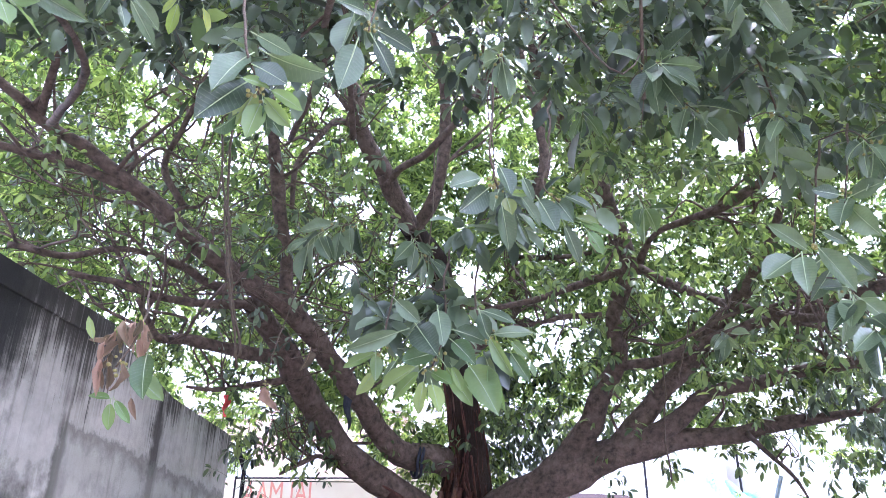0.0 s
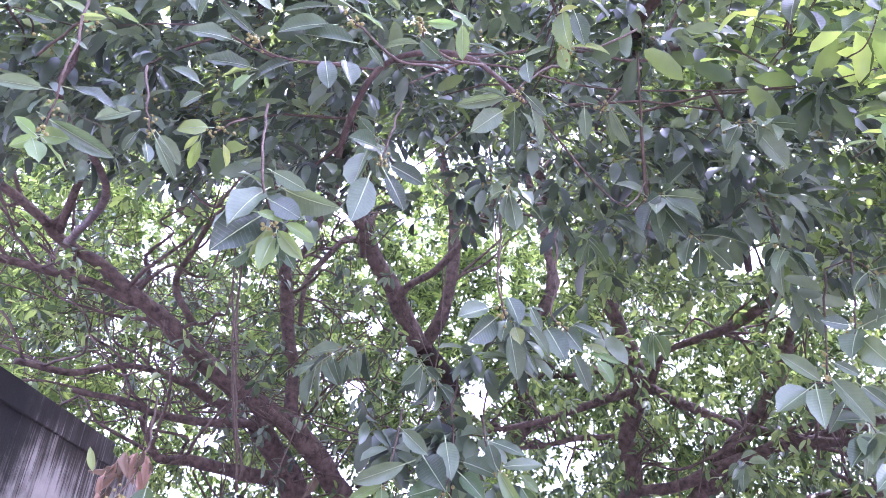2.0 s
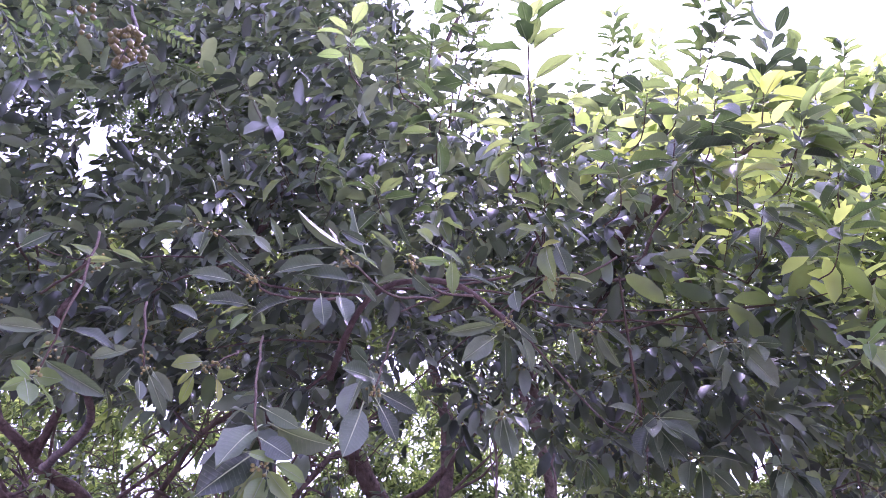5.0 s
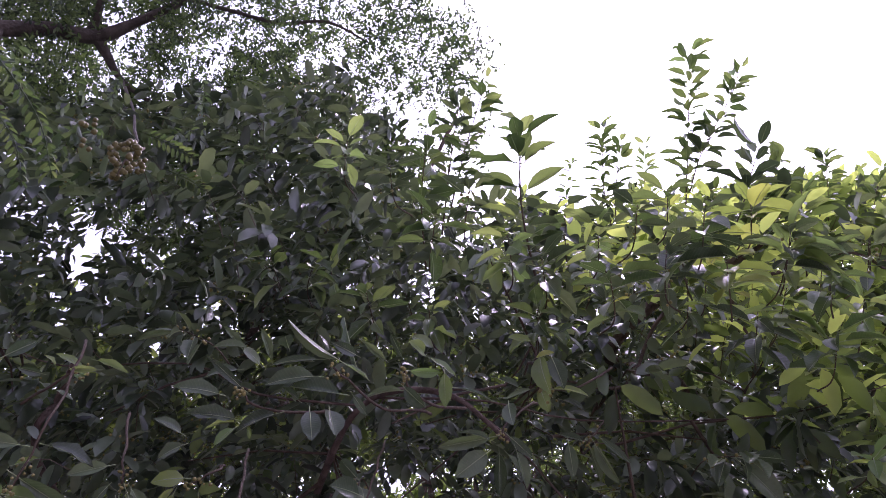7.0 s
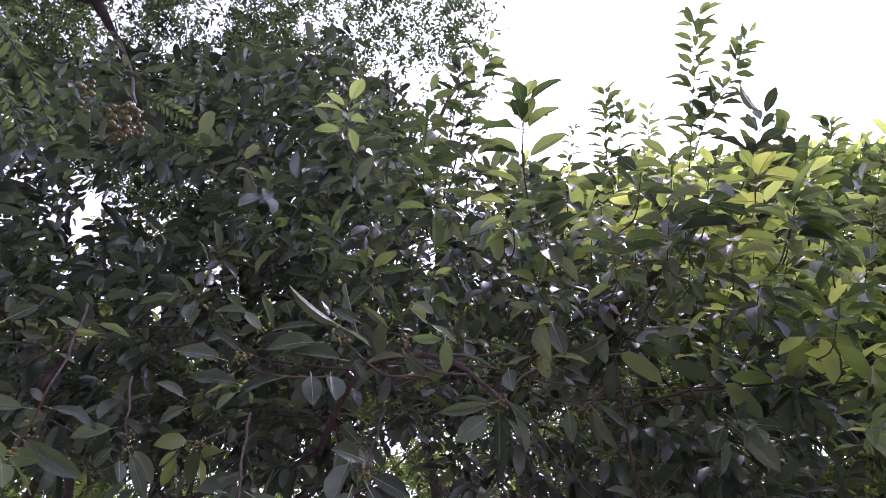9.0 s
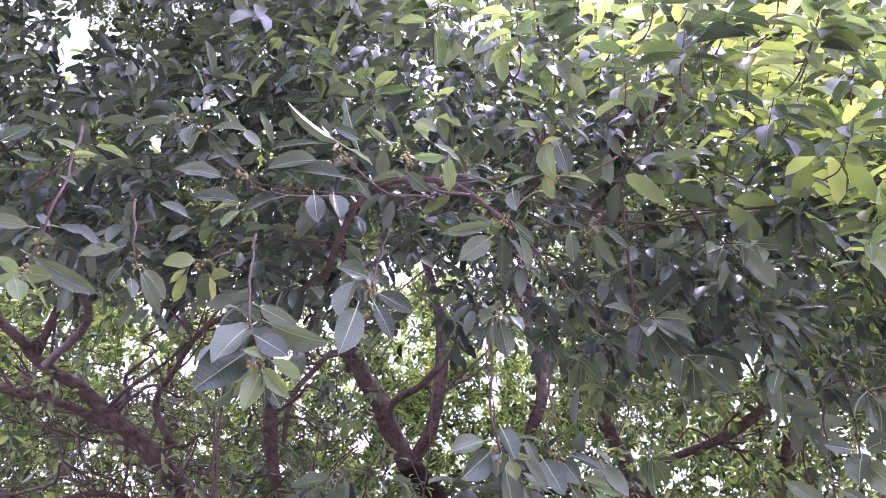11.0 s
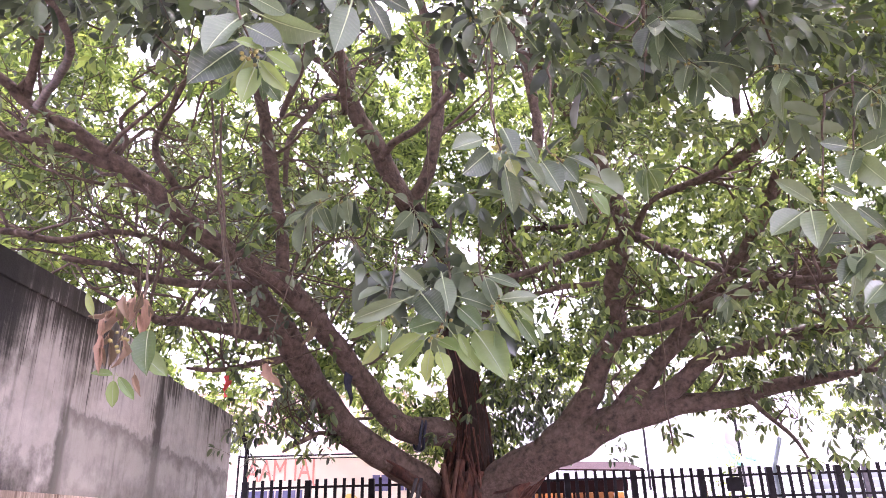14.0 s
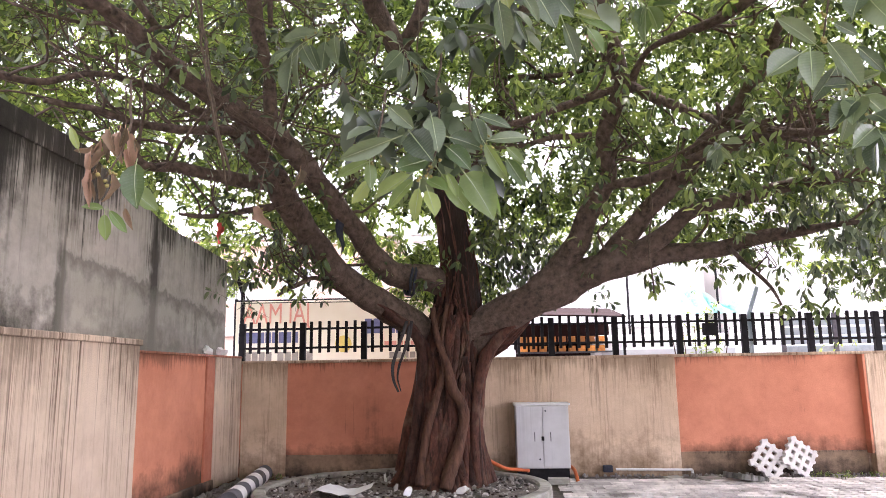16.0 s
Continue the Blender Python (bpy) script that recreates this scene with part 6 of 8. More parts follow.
whorl([(-0.933, 0.958, 3.042), (-0.873, 0.917, 2.825), (-0.858, 0.908, 2.690), (-0.892, 0.952, 2.582)])
blade(-0.832, 0.913, 2.657, -0.751, 0.955, 2.656, 0.032, "dark")
blade(-0.907, 0.922, 2.674, -0.988, 0.877, 2.663, 0.035, "dark")
blade(-0.899, 0.967, 2.626, -0.801, 1.063, 2.597, 0.046, "dark")
blade(-0.759, 1.012, 2.684, -0.826, 0.994, 2.652, 0.030, "dark")
blade(-0.899, 0.932, 2.631, -0.861, 0.938, 2.651, 0.019, "yellow")
blade(-0.893, 0.936, 2.560, -0.909, 0.890, 2.565, 0.029, "young")
blade(-0.918, 0.974, 2.587, -0.951, 0.954, 2.548, 0.030, "young")
blade(-0.893, 0.975, 2.570, -0.863, 1.024, 2.537, 0.032, "young")
blade(-0.922, 0.982, 2.601, -0.860, 0.972, 2.582, 0.035, "young")
blade(-0.909, 0.954, 2.562, -0.870, 0.943, 2.507, 0.035, "young")
whorl([(-0.602, 1.225, 2.852), (-0.577, 1.123, 2.740), (-0.614, 1.101, 2.697)])
blade(-0.638, 1.117, 2.729, -0.687, 1.079, 2.703, 0.036, "yellow")
blade(-0.644, 1.098, 2.687, -0.675, 1.107, 2.655, 0.019, "yellow")
blade(-0.642, 1.103, 2.675, -0.673, 1.141, 2.625, 0.030, "yellow")
blade(-0.592, 1.119, 2.677, -0.585, 1.140, 2.627, 0.027, "yellow")
blade(-0.623, 1.032, 2.747, -0.676, 1.033, 2.725, 0.030, "dark")
blade(-0.636, 1.028, 2.780, -0.682, 0.983, 2.791, 0.027, "dark")
whorl([(-0.825, 1.100, 2.923), (-0.765, 1.063, 2.767), (-0.749, 1.073, 2.688)])
blade(-0.727, 1.071, 2.660, -0.697, 1.151, 2.601, 0.038, "dark")
blade(-0.793, 1.096, 2.702, -0.828, 1.112, 2.666, 0.028, "dark")
blade(-0.731, 1.088, 2.683, -0.685, 1.127, 2.630, 0.033, "dark")
blade(-0.749, 1.076, 2.649, -0.727, 1.075, 2.599, 0.027, "dark")
whorl([(-1.108, 1.080, 2.961), (-0.962, 0.985, 2.928), (-0.882, 0.958, 2.933)])
blade(-0.893, 0.951, 2.935, -0.927, 0.895, 2.930, 0.018, "young")
blade(-0.853, 0.949, 2.919, -0.909, 0.932, 2.907, 0.021, "young")
blade(-0.935, 0.970, 2.951, -0.908, 0.998, 2.936, 0.022, "young")
blade(-0.938, 0.919, 2.911, -0.948, 0.891, 2.921, 0.015, "young")
blade(-0.859, 0.944, 2.945, -0.792, 0.969, 2.938, 0.018, "young")
blade(-1.051, 0.893, 2.924, -1.000, 0.896, 2.979, 0.040, "mid")
blade(-0.945, 0.978, 2.889, -0.915, 1.008, 2.891, 0.024, "dark")
blade(-0.966, 0.931, 2.897, -1.000, 0.893, 2.880, 0.021, "dark")
whorl([(0.194, 1.295, 3.061), (0.107, 1.191, 2.918), (0.068, 1.183, 2.843)])
blade(0.048, 1.192, 2.859, -0.080, 1.208, 2.850, 0.042, "dark")
blade(0.047, 1.173, 2.835, -0.018, 1.147, 2.857, 0.017, "dark")
blade(0.035, 1.198, 2.815, -0.028, 1.176, 2.744, 0.047, "dark")
blade(0.088, 1.217, 2.826, 0.120, 1.237, 2.786, 0.022, "dark")
blade(0.095, 1.169, 2.837, 0.145, 1.198, 2.796, 0.030, "dark")
blade(0.107, 1.176, 2.797, 0.130, 1.229, 2.733, 0.025, "dark")
blade(0.068, 1.233, 2.842, 0.064, 1.292, 2.762, 0.034, "dark")
blade(0.099, 1.128, 2.903, 0.094, 1.100, 2.827, 0.039, "dark")
whorl([(0.382, 1.182, 3.061), (0.271, 1.108, 2.921), (0.176, 1.058, 2.873)])
blade(0.179, 1.016, 2.934, 0.171, 1.019, 2.840, 0.046, "mid")
blade(0.205, 1.013, 2.929, 0.223, 1.021, 2.848, 0.041, "dark")
blade(0.152, 1.082, 2.900, 0.089, 1.094, 2.897, 0.014, "dark")
blade(0.201, 1.054, 2.867, 0.275, 1.034, 2.844, 0.024, "young")
blade(0.169, 1.011, 2.929, 0.208, 0.990, 2.927, 0.022, "yellow")
blade(0.176, 1.090, 2.907, 0.189, 1.110, 2.850, 0.030, "mid")
blade(0.077, 1.027, 2.884, 0.122, 1.034, 2.860, 0.016, "dark")
blade(-0.023, 1.056, 2.894, 0.064, 1.065, 2.878, 0.019, "dark")
blade(0.225, 1.103, 2.879, 0.278, 1.118, 2.862, 0.017, "dark")
blade(0.160, 0.981, 2.956, 0.108, 0.973, 2.970, 0.024, "young")
blade(0.224, 0.956, 2.950, 0.260, 0.933, 2.949, 0.019, "mid")
whorl([(0.443, 1.418, 3.173), (0.352, 1.365, 3.033), (0.305, 1.365, 2.971)])
blade(0.260, 1.369, 2.977, 0.261, 1.395, 2.897, 0.041, "dark")
blade(0.317, 1.393, 2.986, 0.346, 1.464, 2.920, 0.026, "dark")
blade(0.351, 1.387, 3.010, 0.419, 1.400, 2.934, 0.023, "dark")
blade(0.301, 1.378, 2.994, 0.241, 1.368, 3.021, 0.019, "dark")
blade(0.331, 1.379, 2.983, 0.381, 1.452, 2.899, 0.032, "dark")
whorl([(-0.975, 3.290, 2.869), (-0.975, 2.990, 2.369), (-0.974, 2.962, 2.271)])
blade(-0.974, 2.962, 2.271, -0.953, 2.968, 2.176, 0.050, "dry")
blade(-0.795, 2.971, 2.434, -0.799, 2.970, 2.358, 0.050, "dry")
spray(-0.53, 2.25, 2.69, 240, -30, 8, 0.124, "dark")
spray(-0.26, 2.32, 2.65, 290, -40, 8, 0.124, "dark")
spray(0.47, 1.89, 2.55, 270, -50, 8, 0.104, "mid")
spray(0.93, 1.49, 2.50, 270, -50, 8, 0.112, "dark")
spray(0.45, 1.46, 2.75, 280, -30, 11, 0.112, "dark")
spray(0.05, 1.37, 2.71, 270, -50, 10, 0.112, "dark")
spray(0.32, 1.94, 2.91, 270, -60, 8, 0.096, "mid")
spray(0.75, 1.52, 2.61, 270, -40, 10, 0.112, "dark")
spray(-0.60, 2.68, 3.15, 270, -50, 8, 0.120, "young")
spray(0.59, 1.64, 2.71, 290, -50, 9, 0.120, "dark")
spray(1.04, 3.07, 2.52, 270, -20, 9, 0.120, "dark")
spray(0.69, 1.33, 2.87, 300, -35, 9, 0.128, "dark")
spray(0.89, 1.19, 2.73, 260, -10, 9, 0.080, "young")
spray(0.88, 1.24, 3.22, 280, 0, 11, 0.112, "mid")
spray(0.60, 1.00, 3.20, 270, 20, 10, 0.120, "mid")
spray(0.86, 1.05, 3.18, 280, 20, 10, 0.112, "young")
spray(-0.26, 1.03, 3.26, 260, 20, 8, 0.088, "mid")
spray(-0.64, 1.16, 3.69, 260, 10, 9, 0.104, "mid")
spray(-0.50, 1.21, 3.70, 290, 0, 8, 0.104, "mid")
spray(-0.09, 1.09, 3.24, 270, 10, 11, 0.088, "mid")
spray(-0.78, 1.06, 3.20, 230, -10, 8, 0.096, "dark")
spray(0.50, 1.58, 2.81, 280, -45, 11, 0.112, "dark")
spray(-0.30, 1.35, 2.83, 270, -60, 9, 0.112, "dark")
spray(0.56, 0.87, 3.19, 260, 40, 12, 0.112, "mid")
spray(-0.59, 1.09, 4.56, 280, 30, 10, 0.128, "dark")
spray(-0.13, 1.05, 3.98, 290, 20, 11, 0.112, "mid")
spray(-0.34, 1.10, 4.27, 250, 20, 10, 0.112, "dark")
spray(1.02, 1.04, 3.10, 270, 20, 11, 0.112, "young")
spray(0.80, 0.84, 3.10, 290, 30, 11, 0.112, "young")
spray(-0.03, 1.15, 3.82, 270, 10, 10, 0.112, "dark")
spray(-0.72, 1.19, 3.78, 250, 0, 10, 0.112, "dark")
spray(-0.47, 1.27, 3.80, 270, -10, 10, 0.104, "mid")
spray(0.19, 0.98, 3.07, 270, 10, 11, 0.096, "mid")
spray(-0.62, 2.16, 2.60, 230, -40, 8, 0.130, "dark")
spray(-0.21, 2.35, 2.60, 300, -40, 8, 0.130, "dark")
spray(0.65, 0.98, 3.21, 270, 20, 10, 0.104, "yellow")
spray(0.72, 1.00, 3.03, 270, 20, 10, 0.104, "dark")
spray(0.91, 1.06, 3.00, 270, 20, 10, 0.104, "mid")
spray(0.52, 1.10, 3.42, 270, 20, 10, 0.104, "yellow")
spray(0.41, 1.16, 3.53, 270, 20, 10, 0.104, "dark")
spray(1.03, 1.10, 3.33, 270, 20, 10, 0.104, "mid")
spray(0.68, 1.06, 3.65, 270, 20, 10, 0.104, "yellow")
spray(0.90, 1.67, 2.18, 255, -40, 9, 0.120, "dark")
spray(0.89, 1.60, 2.07, 250, -40, 9, 0.120, "dark")
spray(0.96, 1.82, 2.32, 270, -40, 8, 0.110, "dark")


def shoot(top, foot, n, length, hue):
    """A straight young shoot that stands out of the crown, leaves set round its upper part."""
    r = hero_rng
    top, foot = Vector(top), Vector(foot)
    bow = Vector((r.uniform(-0.03, 0.03), r.uniform(-0.03, 0.03), 0))
    foot = foot.lerp(top, 0.35)
    line = smooth_line([foot, foot.lerp(top, 0.5) + bow, top], 6)
    tw = on_tree("twig", Shape().tube(line, list(np.linspace(0.0036, 0.0014, len(line))), 6), TWIG)
    axis = (top - foot).normalized()
    u = axis.cross(Vector((0.3, 0.9, 0.1))).normalized()
    w = axis.cross(u)
    for i in range(n):
        s = 1 - 0.80 * (i / n) ** 1.25
        b = Vector(line[min(len(line) - 1, int(round(s * (len(line) - 1))))]) + axis * r.uniform(-0.5, 0.5) * length
        f = i * 2.4 + r.uniform(-0.5, 0.5)
        d = (axis * (0.35 + 0.7 * max(0.0, s - 0.6)) + (u * math.cos(f) + w * math.sin(f)) * r.uniform(0.6, 1.0) + Vector((0, 0, r.uniform(-0.35, 0.15)))).normalized()
        nm = axis * 0.4 + Vector((r.gauss(0, 0.5), r.gauss(-0.45, 0.5), 0.45))
        nm = (nm - d * nm.dot(d)).normalized()
        side, ln = d.cross(nm), length * r.uniform(0.6, 1.15) * (0.8 if i < 3 else 1.0)
        o = new("leaf", r.choice(BIG["young" if i < 2 and hue != "dark" else hue]))
        o.parent = tw
        o.matrix_basis = Matrix(((side.x * ln, d.x * ln, nm.x * ln, b.x), (side.y * ln, d.y * ln, nm.y * ln, b.y), (side.z * ln, d.z * ln, nm.z * ln, b.z), (0, 0, 0, 1)))


shoot((0.13, 0.83, 4.21), (-0.14, 1.45, 3.69), 35, 0.095, "mid")
shoot((0.04, 0.86, 4.20), (-0.11, 1.43, 3.67), 30, 0.091, "dark")
shoot((-0.08, 0.88, 3.97), (-0.13, 1.39, 3.43), 28, 0.098, "mid")
shoot((0.20, 0.67, 3.51), (0.21, 1.19, 2.96), 26, 0.098, "mid")
shoot((0.81, 1.52, 5.25), (0.80, 2.10, 4.69), 43, 0.091, "mid")
shoot((0.90, 1.58, 5.20), (0.78, 2.08, 4.67), 28, 0.085, "mid")
shoot((1.20, 1.88, 5.77), (1.07, 2.40, 5.24), 30, 0.079, "young")
shoot((0.81, 2.16, 6.18), (0.70, 2.58, 5.64), 19, 0.073, "mid")
shoot((1.21, 1.12, 5.17), (1.02, 1.94, 4.32), 57, 0.100, "mid")
shoot((1.42, 1.17, 5.07), (1.08, 1.64, 4.71), 35, 0.091, "mid")
shoot((1.27, 1.34, 4.83), (1.03, 1.72, 4.58), 22, 0.104, "dark")
shoot((1.09, 1.07, 3.99), (0.77, 1.54, 3.54), 35, 0.110, "dark")
shoot((1.24, 1.17, 4.11), (0.86, 1.60, 3.71), 28, 0.104, "mid")
shoot((1.96, 1.67, 5.08), (1.84, 2.32, 4.50), 47, 0.091, "mid")
shoot((2.18, 1.83, 5.12), (1.94, 2.39, 4.62), 39, 0.091, "mid")
shoot((1.97, 1.58, 4.61), (1.77, 2.07, 4.09), 39, 0.091, "mid")
shoot((1.43, 1.38, 4.27), (1.32, 1.78, 3.72), 30, 0.098, "mid")
spray(0.29, 0.82, 3.29, 275, 38, 10, 0.098, "dark")
spray(0.36, 0.83, 3.21, 275, 38, 10, 0.098, "young")
spray(0.47, 0.81, 3.26, 285, 38, 10, 0.098, "dark")
spray(0.57, 0.82, 3.34, 278, 38, 10, 0.098, "mid")
spray(0.59, 0.76, 3.12, 280, 38, 10, 0.098, "dark")
spray(0.76, 0.82, 3.26, 275, 38, 10, 0.098, "yellow")
spray(0.80, 0.83, 3.11, 285, 38, 10, 0.098, "dark")
spray(0.87, 0.86, 3.05, 270, 38, 10, 0.098, "mid")
spray(1.04, 0.91, 3.18, 280, 38, 10, 0.098, "dark")
spray(0.13, 0.83, 3.19, 265, 38, 10, 0.098, "young")
spray(0.05, 0.81, 3.44, 290, 38, 10, 0.098, "dark")
spray(-0.05, 0.83, 3.31, 290, 38, 10, 0.098, "mid")
spray(0.49, 0.82, 3.06, 275, 38, 10, 0.098, "dark")
spray(0.63, 0.85, 3.05, 265, 38, 10, 0.098, "yellow")
spray(0.21, 0.88, 3.15, 265, 38, 10, 0.098, "dark")
spray(0.35, 0.84, 3.02, 265, 38, 10, 0.098, "mid")
spray(-0.18, 0.78, 3.55, 265, 38, 10, 0.098, "dark")
spray(-0.31, 0.75, 3.66, 285, 38, 10, 0.098, "young")

# the rest of the crown: many sprays, joined
crown_rng = np.random.default_rng(7)


def clumps(p, size, seed):
    return np.array([noise.noise(Vector(q) / size + Vector((seed, seed * 2, 0))) for q in p])


def sow(n, lo, hi, keep, size=0.9, cut=-0.12, seed=1):
    """n places in a box of the crown where keep() holds, gathered in clumps with gaps between them."""
    got = []
    total = 0
    while total < n:
        p = crown_rng.uniform(lo, hi, (n, 3))
        p = p[keep(p[:, 0], p[:, 1], p[:, 2])]
        if len(p):
            p = p[clumps(p, size, seed) > cut]
        got.append(p)
        total += len(p)
    return np.vstack(got)[:n]


FINE_V = [(0, 0.18, 0)] + [(c * w, 0.18 + t, abs(c) * w * 0.35 - 0.16 * t * t) for t, w in ((0.12, 0.125), (0.45, 0.20), (0.80, 0.145)) for c in (-1, 0, 1)] + [(0, 1.16, -0.19), (0, 0, 0), (0.008, 0.18, 0)]
FINE_F = [(0, 2, 1), (0, 3, 2), (1, 2, 5, 4), (2, 3, 6, 5), (4, 5, 8, 7), (5, 6, 9, 8), (7, 8, 10), (8, 9, 10), (11, 12, 0)]
ROUGH_V = [(0, 0.12, 0), (-0.19, 0.40, 0.06), (-0.15, 0.80, 0.0), (0, 1.1, -0.17), (0.15, 0.80, 0.0), (0.19, 0.40, 0.06)]
ROUGH_F = [(0, 3, 2, 1), (0, 5, 4, 3)]


def foliage(name, places, material, label, per, length, fine, up=0.0, droop=0.5, outward=None, parent=None, facing=0.35, rachis=1.3):
    """Sprays of leaves at these places, joined into one mesh; no two alike."""
    n = len(places)
    ax = crown_rng.normal(0, 0.55, (n, 3))
    ax[:, 2] += up
    if outward is not None:
        o = places - np.array(outward)
        ax += o / np.linalg.norm(o, axis=1, keepdims=True)
    ax /= np.linalg.norm(ax, axis=1, keepdims=True)
    k = crown_rng.integers(max(2, per - 3), per + 3, n)
    rep = np.repeat(np.arange(n), k)
    order = np.concatenate([np.arange(q) for q in k])
    s = order / np.maximum(1, k[rep] - 1)
    a = ax[rep]
    u = np.cross(a, (0.3, 0.2, 0.93))
    u /= np.linalg.norm(u, axis=1, keepdims=True)
    w = np.cross(a, u)
    f = order * 2.4 + crown_rng.uniform(-0.5, 0.5, len(rep)) + crown_rng.uniform(0, 6.28, n)[rep]
    d = a * (0.15 + 0.75 * s)[:, None] + (u * np.cos(f)[:, None] + w * np.sin(f)[:, None]) * 0.8
    d[:, 2] -= droop * crown_rng.uniform(0.3, 1.5, len(rep))
    d /= np.linalg.norm(d, axis=1, keepdims=True)
    nm = crown_rng.normal(0, 0.3, (len(rep), 3)) + a * facing
    nm[:, 2] += 1 - 0.5 * facing
    nm -= d * np.sum(nm * d, 1, keepdims=True)
    nm /= np.linalg.norm(nm, axis=1, keepdims=True)
    side = np.cross(d, nm)
    ln = length * crown_rng.uniform(0.65, 1.15, len(rep))
    base = places[rep] - a * (length * rachis * (1 - s) * crown_rng.uniform(0.5, 1.0, len(rep)))[:, None]
    tv, tf = (FINE_V, FINE_F) if fine else (ROUGH_V, ROUGH_F)
    tv = np.array(tv)
    v = base[:, None, :] + ln[:, None, None] * (tv[None, :, 0:1] * side[:, None] + tv[None, :, 1:2] * d[:, None] + tv[None, :, 2:3] * nm[:, None])
    m = len(tv)
    total = len(rep)
    loops = np.concatenate([np.array(q) for q in tf])
    sizes = np.array([len(q) for q in tf])
    me = bpy.data.meshes.new(name)
    me.vertices.add(total * m)
    me.vertices.foreach_set("co", v.reshape(-1))
    li = (loops[None] + (np.arange(total) * m)[:, None]).reshape(-1)
    me.loops.add(len(li))
    me.loops.foreach_set("vertex_index", li.astype(np.int32))
    sz = np.tile(sizes, total)
    me.polygons.add(len(sz))
    me.polygons.foreach_set("loop_start", np.concatenate([[0], np.cumsum(sz)[:-1]]).astype(np.int32))
    me.polygons.foreach_set("loop_total", sz.astype(np.int32))
    me.polygons.foreach_set("use_smooth", np.ones(len(sz), bool))
    me.materials.append(material)
    me.update(calc_edges=True)
    o = new(name, me)
    o.parent = parent or tree
    o.matrix_parent_inverse = Matrix.Translation(-TB) if parent is None else Matrix.Identity(4)
    tagged(o, label, kind="stuff")
    # the twigs that carry them
    tws = Shape()
    for i, (c, q) in enumerate(zip(places, ax)):
        if places[i, 1] < 3.0 and i % 3:
            continue
        c, q = Vector(c), Vector(q)
        reach = 2.1 if c.y > 3.0 else 1.5
        tws.tube([c - q * length * reach + Vector((0, 0.04, -0.02)), c - q * length * reach * 0.57, c], [length * 0.018, length * 0.014, length * 0.008], 3, cap=False)
    t = new(name.replace("leaves", "twigwork"), tws.mesh("twigs", TWIG))
    t.parent = o.parent
    t.matrix_parent_inverse = o.matrix_parent_inverse
    tagged(t, "thin brown twigs", kind="stuff")
    return ax


def under(x):
    """Height of the crown's lower edge on the side of the yard."""
    return 2.42 + 0.52 * np.clip(-x + 0.1, 0, 1.2) + 0.10 * np.sin(x * 3.1)


def front_keep(x, y, z):
    top = np.where(x < -0.1, 1.6 + (1.88 + 2.1 * np.clip(-x - 0.05, 0, 0.7)) * y, 1.64 + 1.86 * y)
    low = np.maximum(under(x), 1.6 + np.interp(x / y, (-0.6, -0.2, 0.0, 0.3, 0.48, 0.6), (0.86, 0.80, 0.76, 0.64, 0.58, 0.54)) * y)
    return (z > low + 0.12 * np.sin(y * 5 + x * 2)) & (z < top + 0.12 * np.sin(x * 6.0)) & (x * x + y * y + (z - 1.65) ** 2 > 4.2 + 1.1 * (x < 0.5))


def mid_keep(x, y, z):
    low = np.where(x > 0.7, 1.75 + 0.54 * y, 1.75 + 0.88 * y)
    top = np.where(x < -0.3, 6.4 + 0.2 * y, 2.3 + 1.5 * y)
    return (z > low) & (z < np.minimum(top, 7.2))


def back_keep(x, y, z):
    hollow = ((x + 0.5) / 3.6) ** 2 + ((y - 8.4) / 1.9) ** 2 + ((z - 3.2) / 1.8) ** 2
    dome = ((x + 0.5) / 11.0) ** 2 + ((y - 8.5) / 6.2) ** 2 + ((z - 2.2) / 8.4) ** 2
    low = 2.78 + 0.35 * (x < -1.2) + np.clip(x - 0.6, 0, 1) * (1.0 - 0.10 * np.clip(x - 2, 0, 6) + 0.5 * np.sin(x * 3.3 + y * 2)) + 0.35 * np.sin(x * 1.7) + 0.25 * np.sin(x * 4.1 + y)
    return (hollow > 1) & (dome < 1) & (z > low) & ((z > 1.75 + 0.88 * y) | (y > 8.9) | (abs(x) > 5.0)) & (y < 12.8) & ~((x < -3.4) & (z < 4.1) & (y < 11.0))


# gaps cut along the camera's lines of sight, so that sky shows through the crown
SIGHT_GAPS = []


def sight_gap(near, far, slim, wide):
    """A gap between the sprays along a sight line, widening away from the camera."""
    SIGHT_GAPS.append((np.array(near), np.array(far), slim, wide))


sight_gap((0.33, 0.76, 2.10), (4.07, 10.41, 8.17), 0.060, 0.420)
sight_gap((0.27, 0.77, 2.12), (3.29, 10.49, 8.48), 0.041, 0.173)
sight_gap((-0.22, 0.78, 2.11), (-3.07, 10.62, 8.35), 0.041, 0.173)
sight_gap((-0.37, 0.73, 2.10), (-4.99, 9.92, 8.28), 0.044, 0.212)
sight_gap((-0.26, 0.76, 2.12), (-3.62, 10.36, 8.49), 0.042, 0.186)
sight_gap((-0.20, 0.74, 2.18), (-2.83, 10.09, 9.22), 0.038, 0.134)
sight_gap((0.36, 0.74, 2.12), (4.42, 10.04, 8.52), 0.038, 0.134)
sight_gap((0.31, 0.72, 2.17), (3.82, 9.87, 9.09), 0.037, 0.121)
sight_gap((-0.01, 0.89, 1.95), (-0.43, 12.06, 6.33), 0.051, 0.303)
sight_gap((-0.18, 0.87, 1.96), (-2.61, 11.76, 6.37), 0.046, 0.238)
sight_gap((0.43, 0.68, 2.15), (5.39, 9.34, 8.82), 0.038, 0.134)
sight_gap((0.40, 0.68, 2.18), (4.93, 9.27, 9.22), 0.036, 0.108)
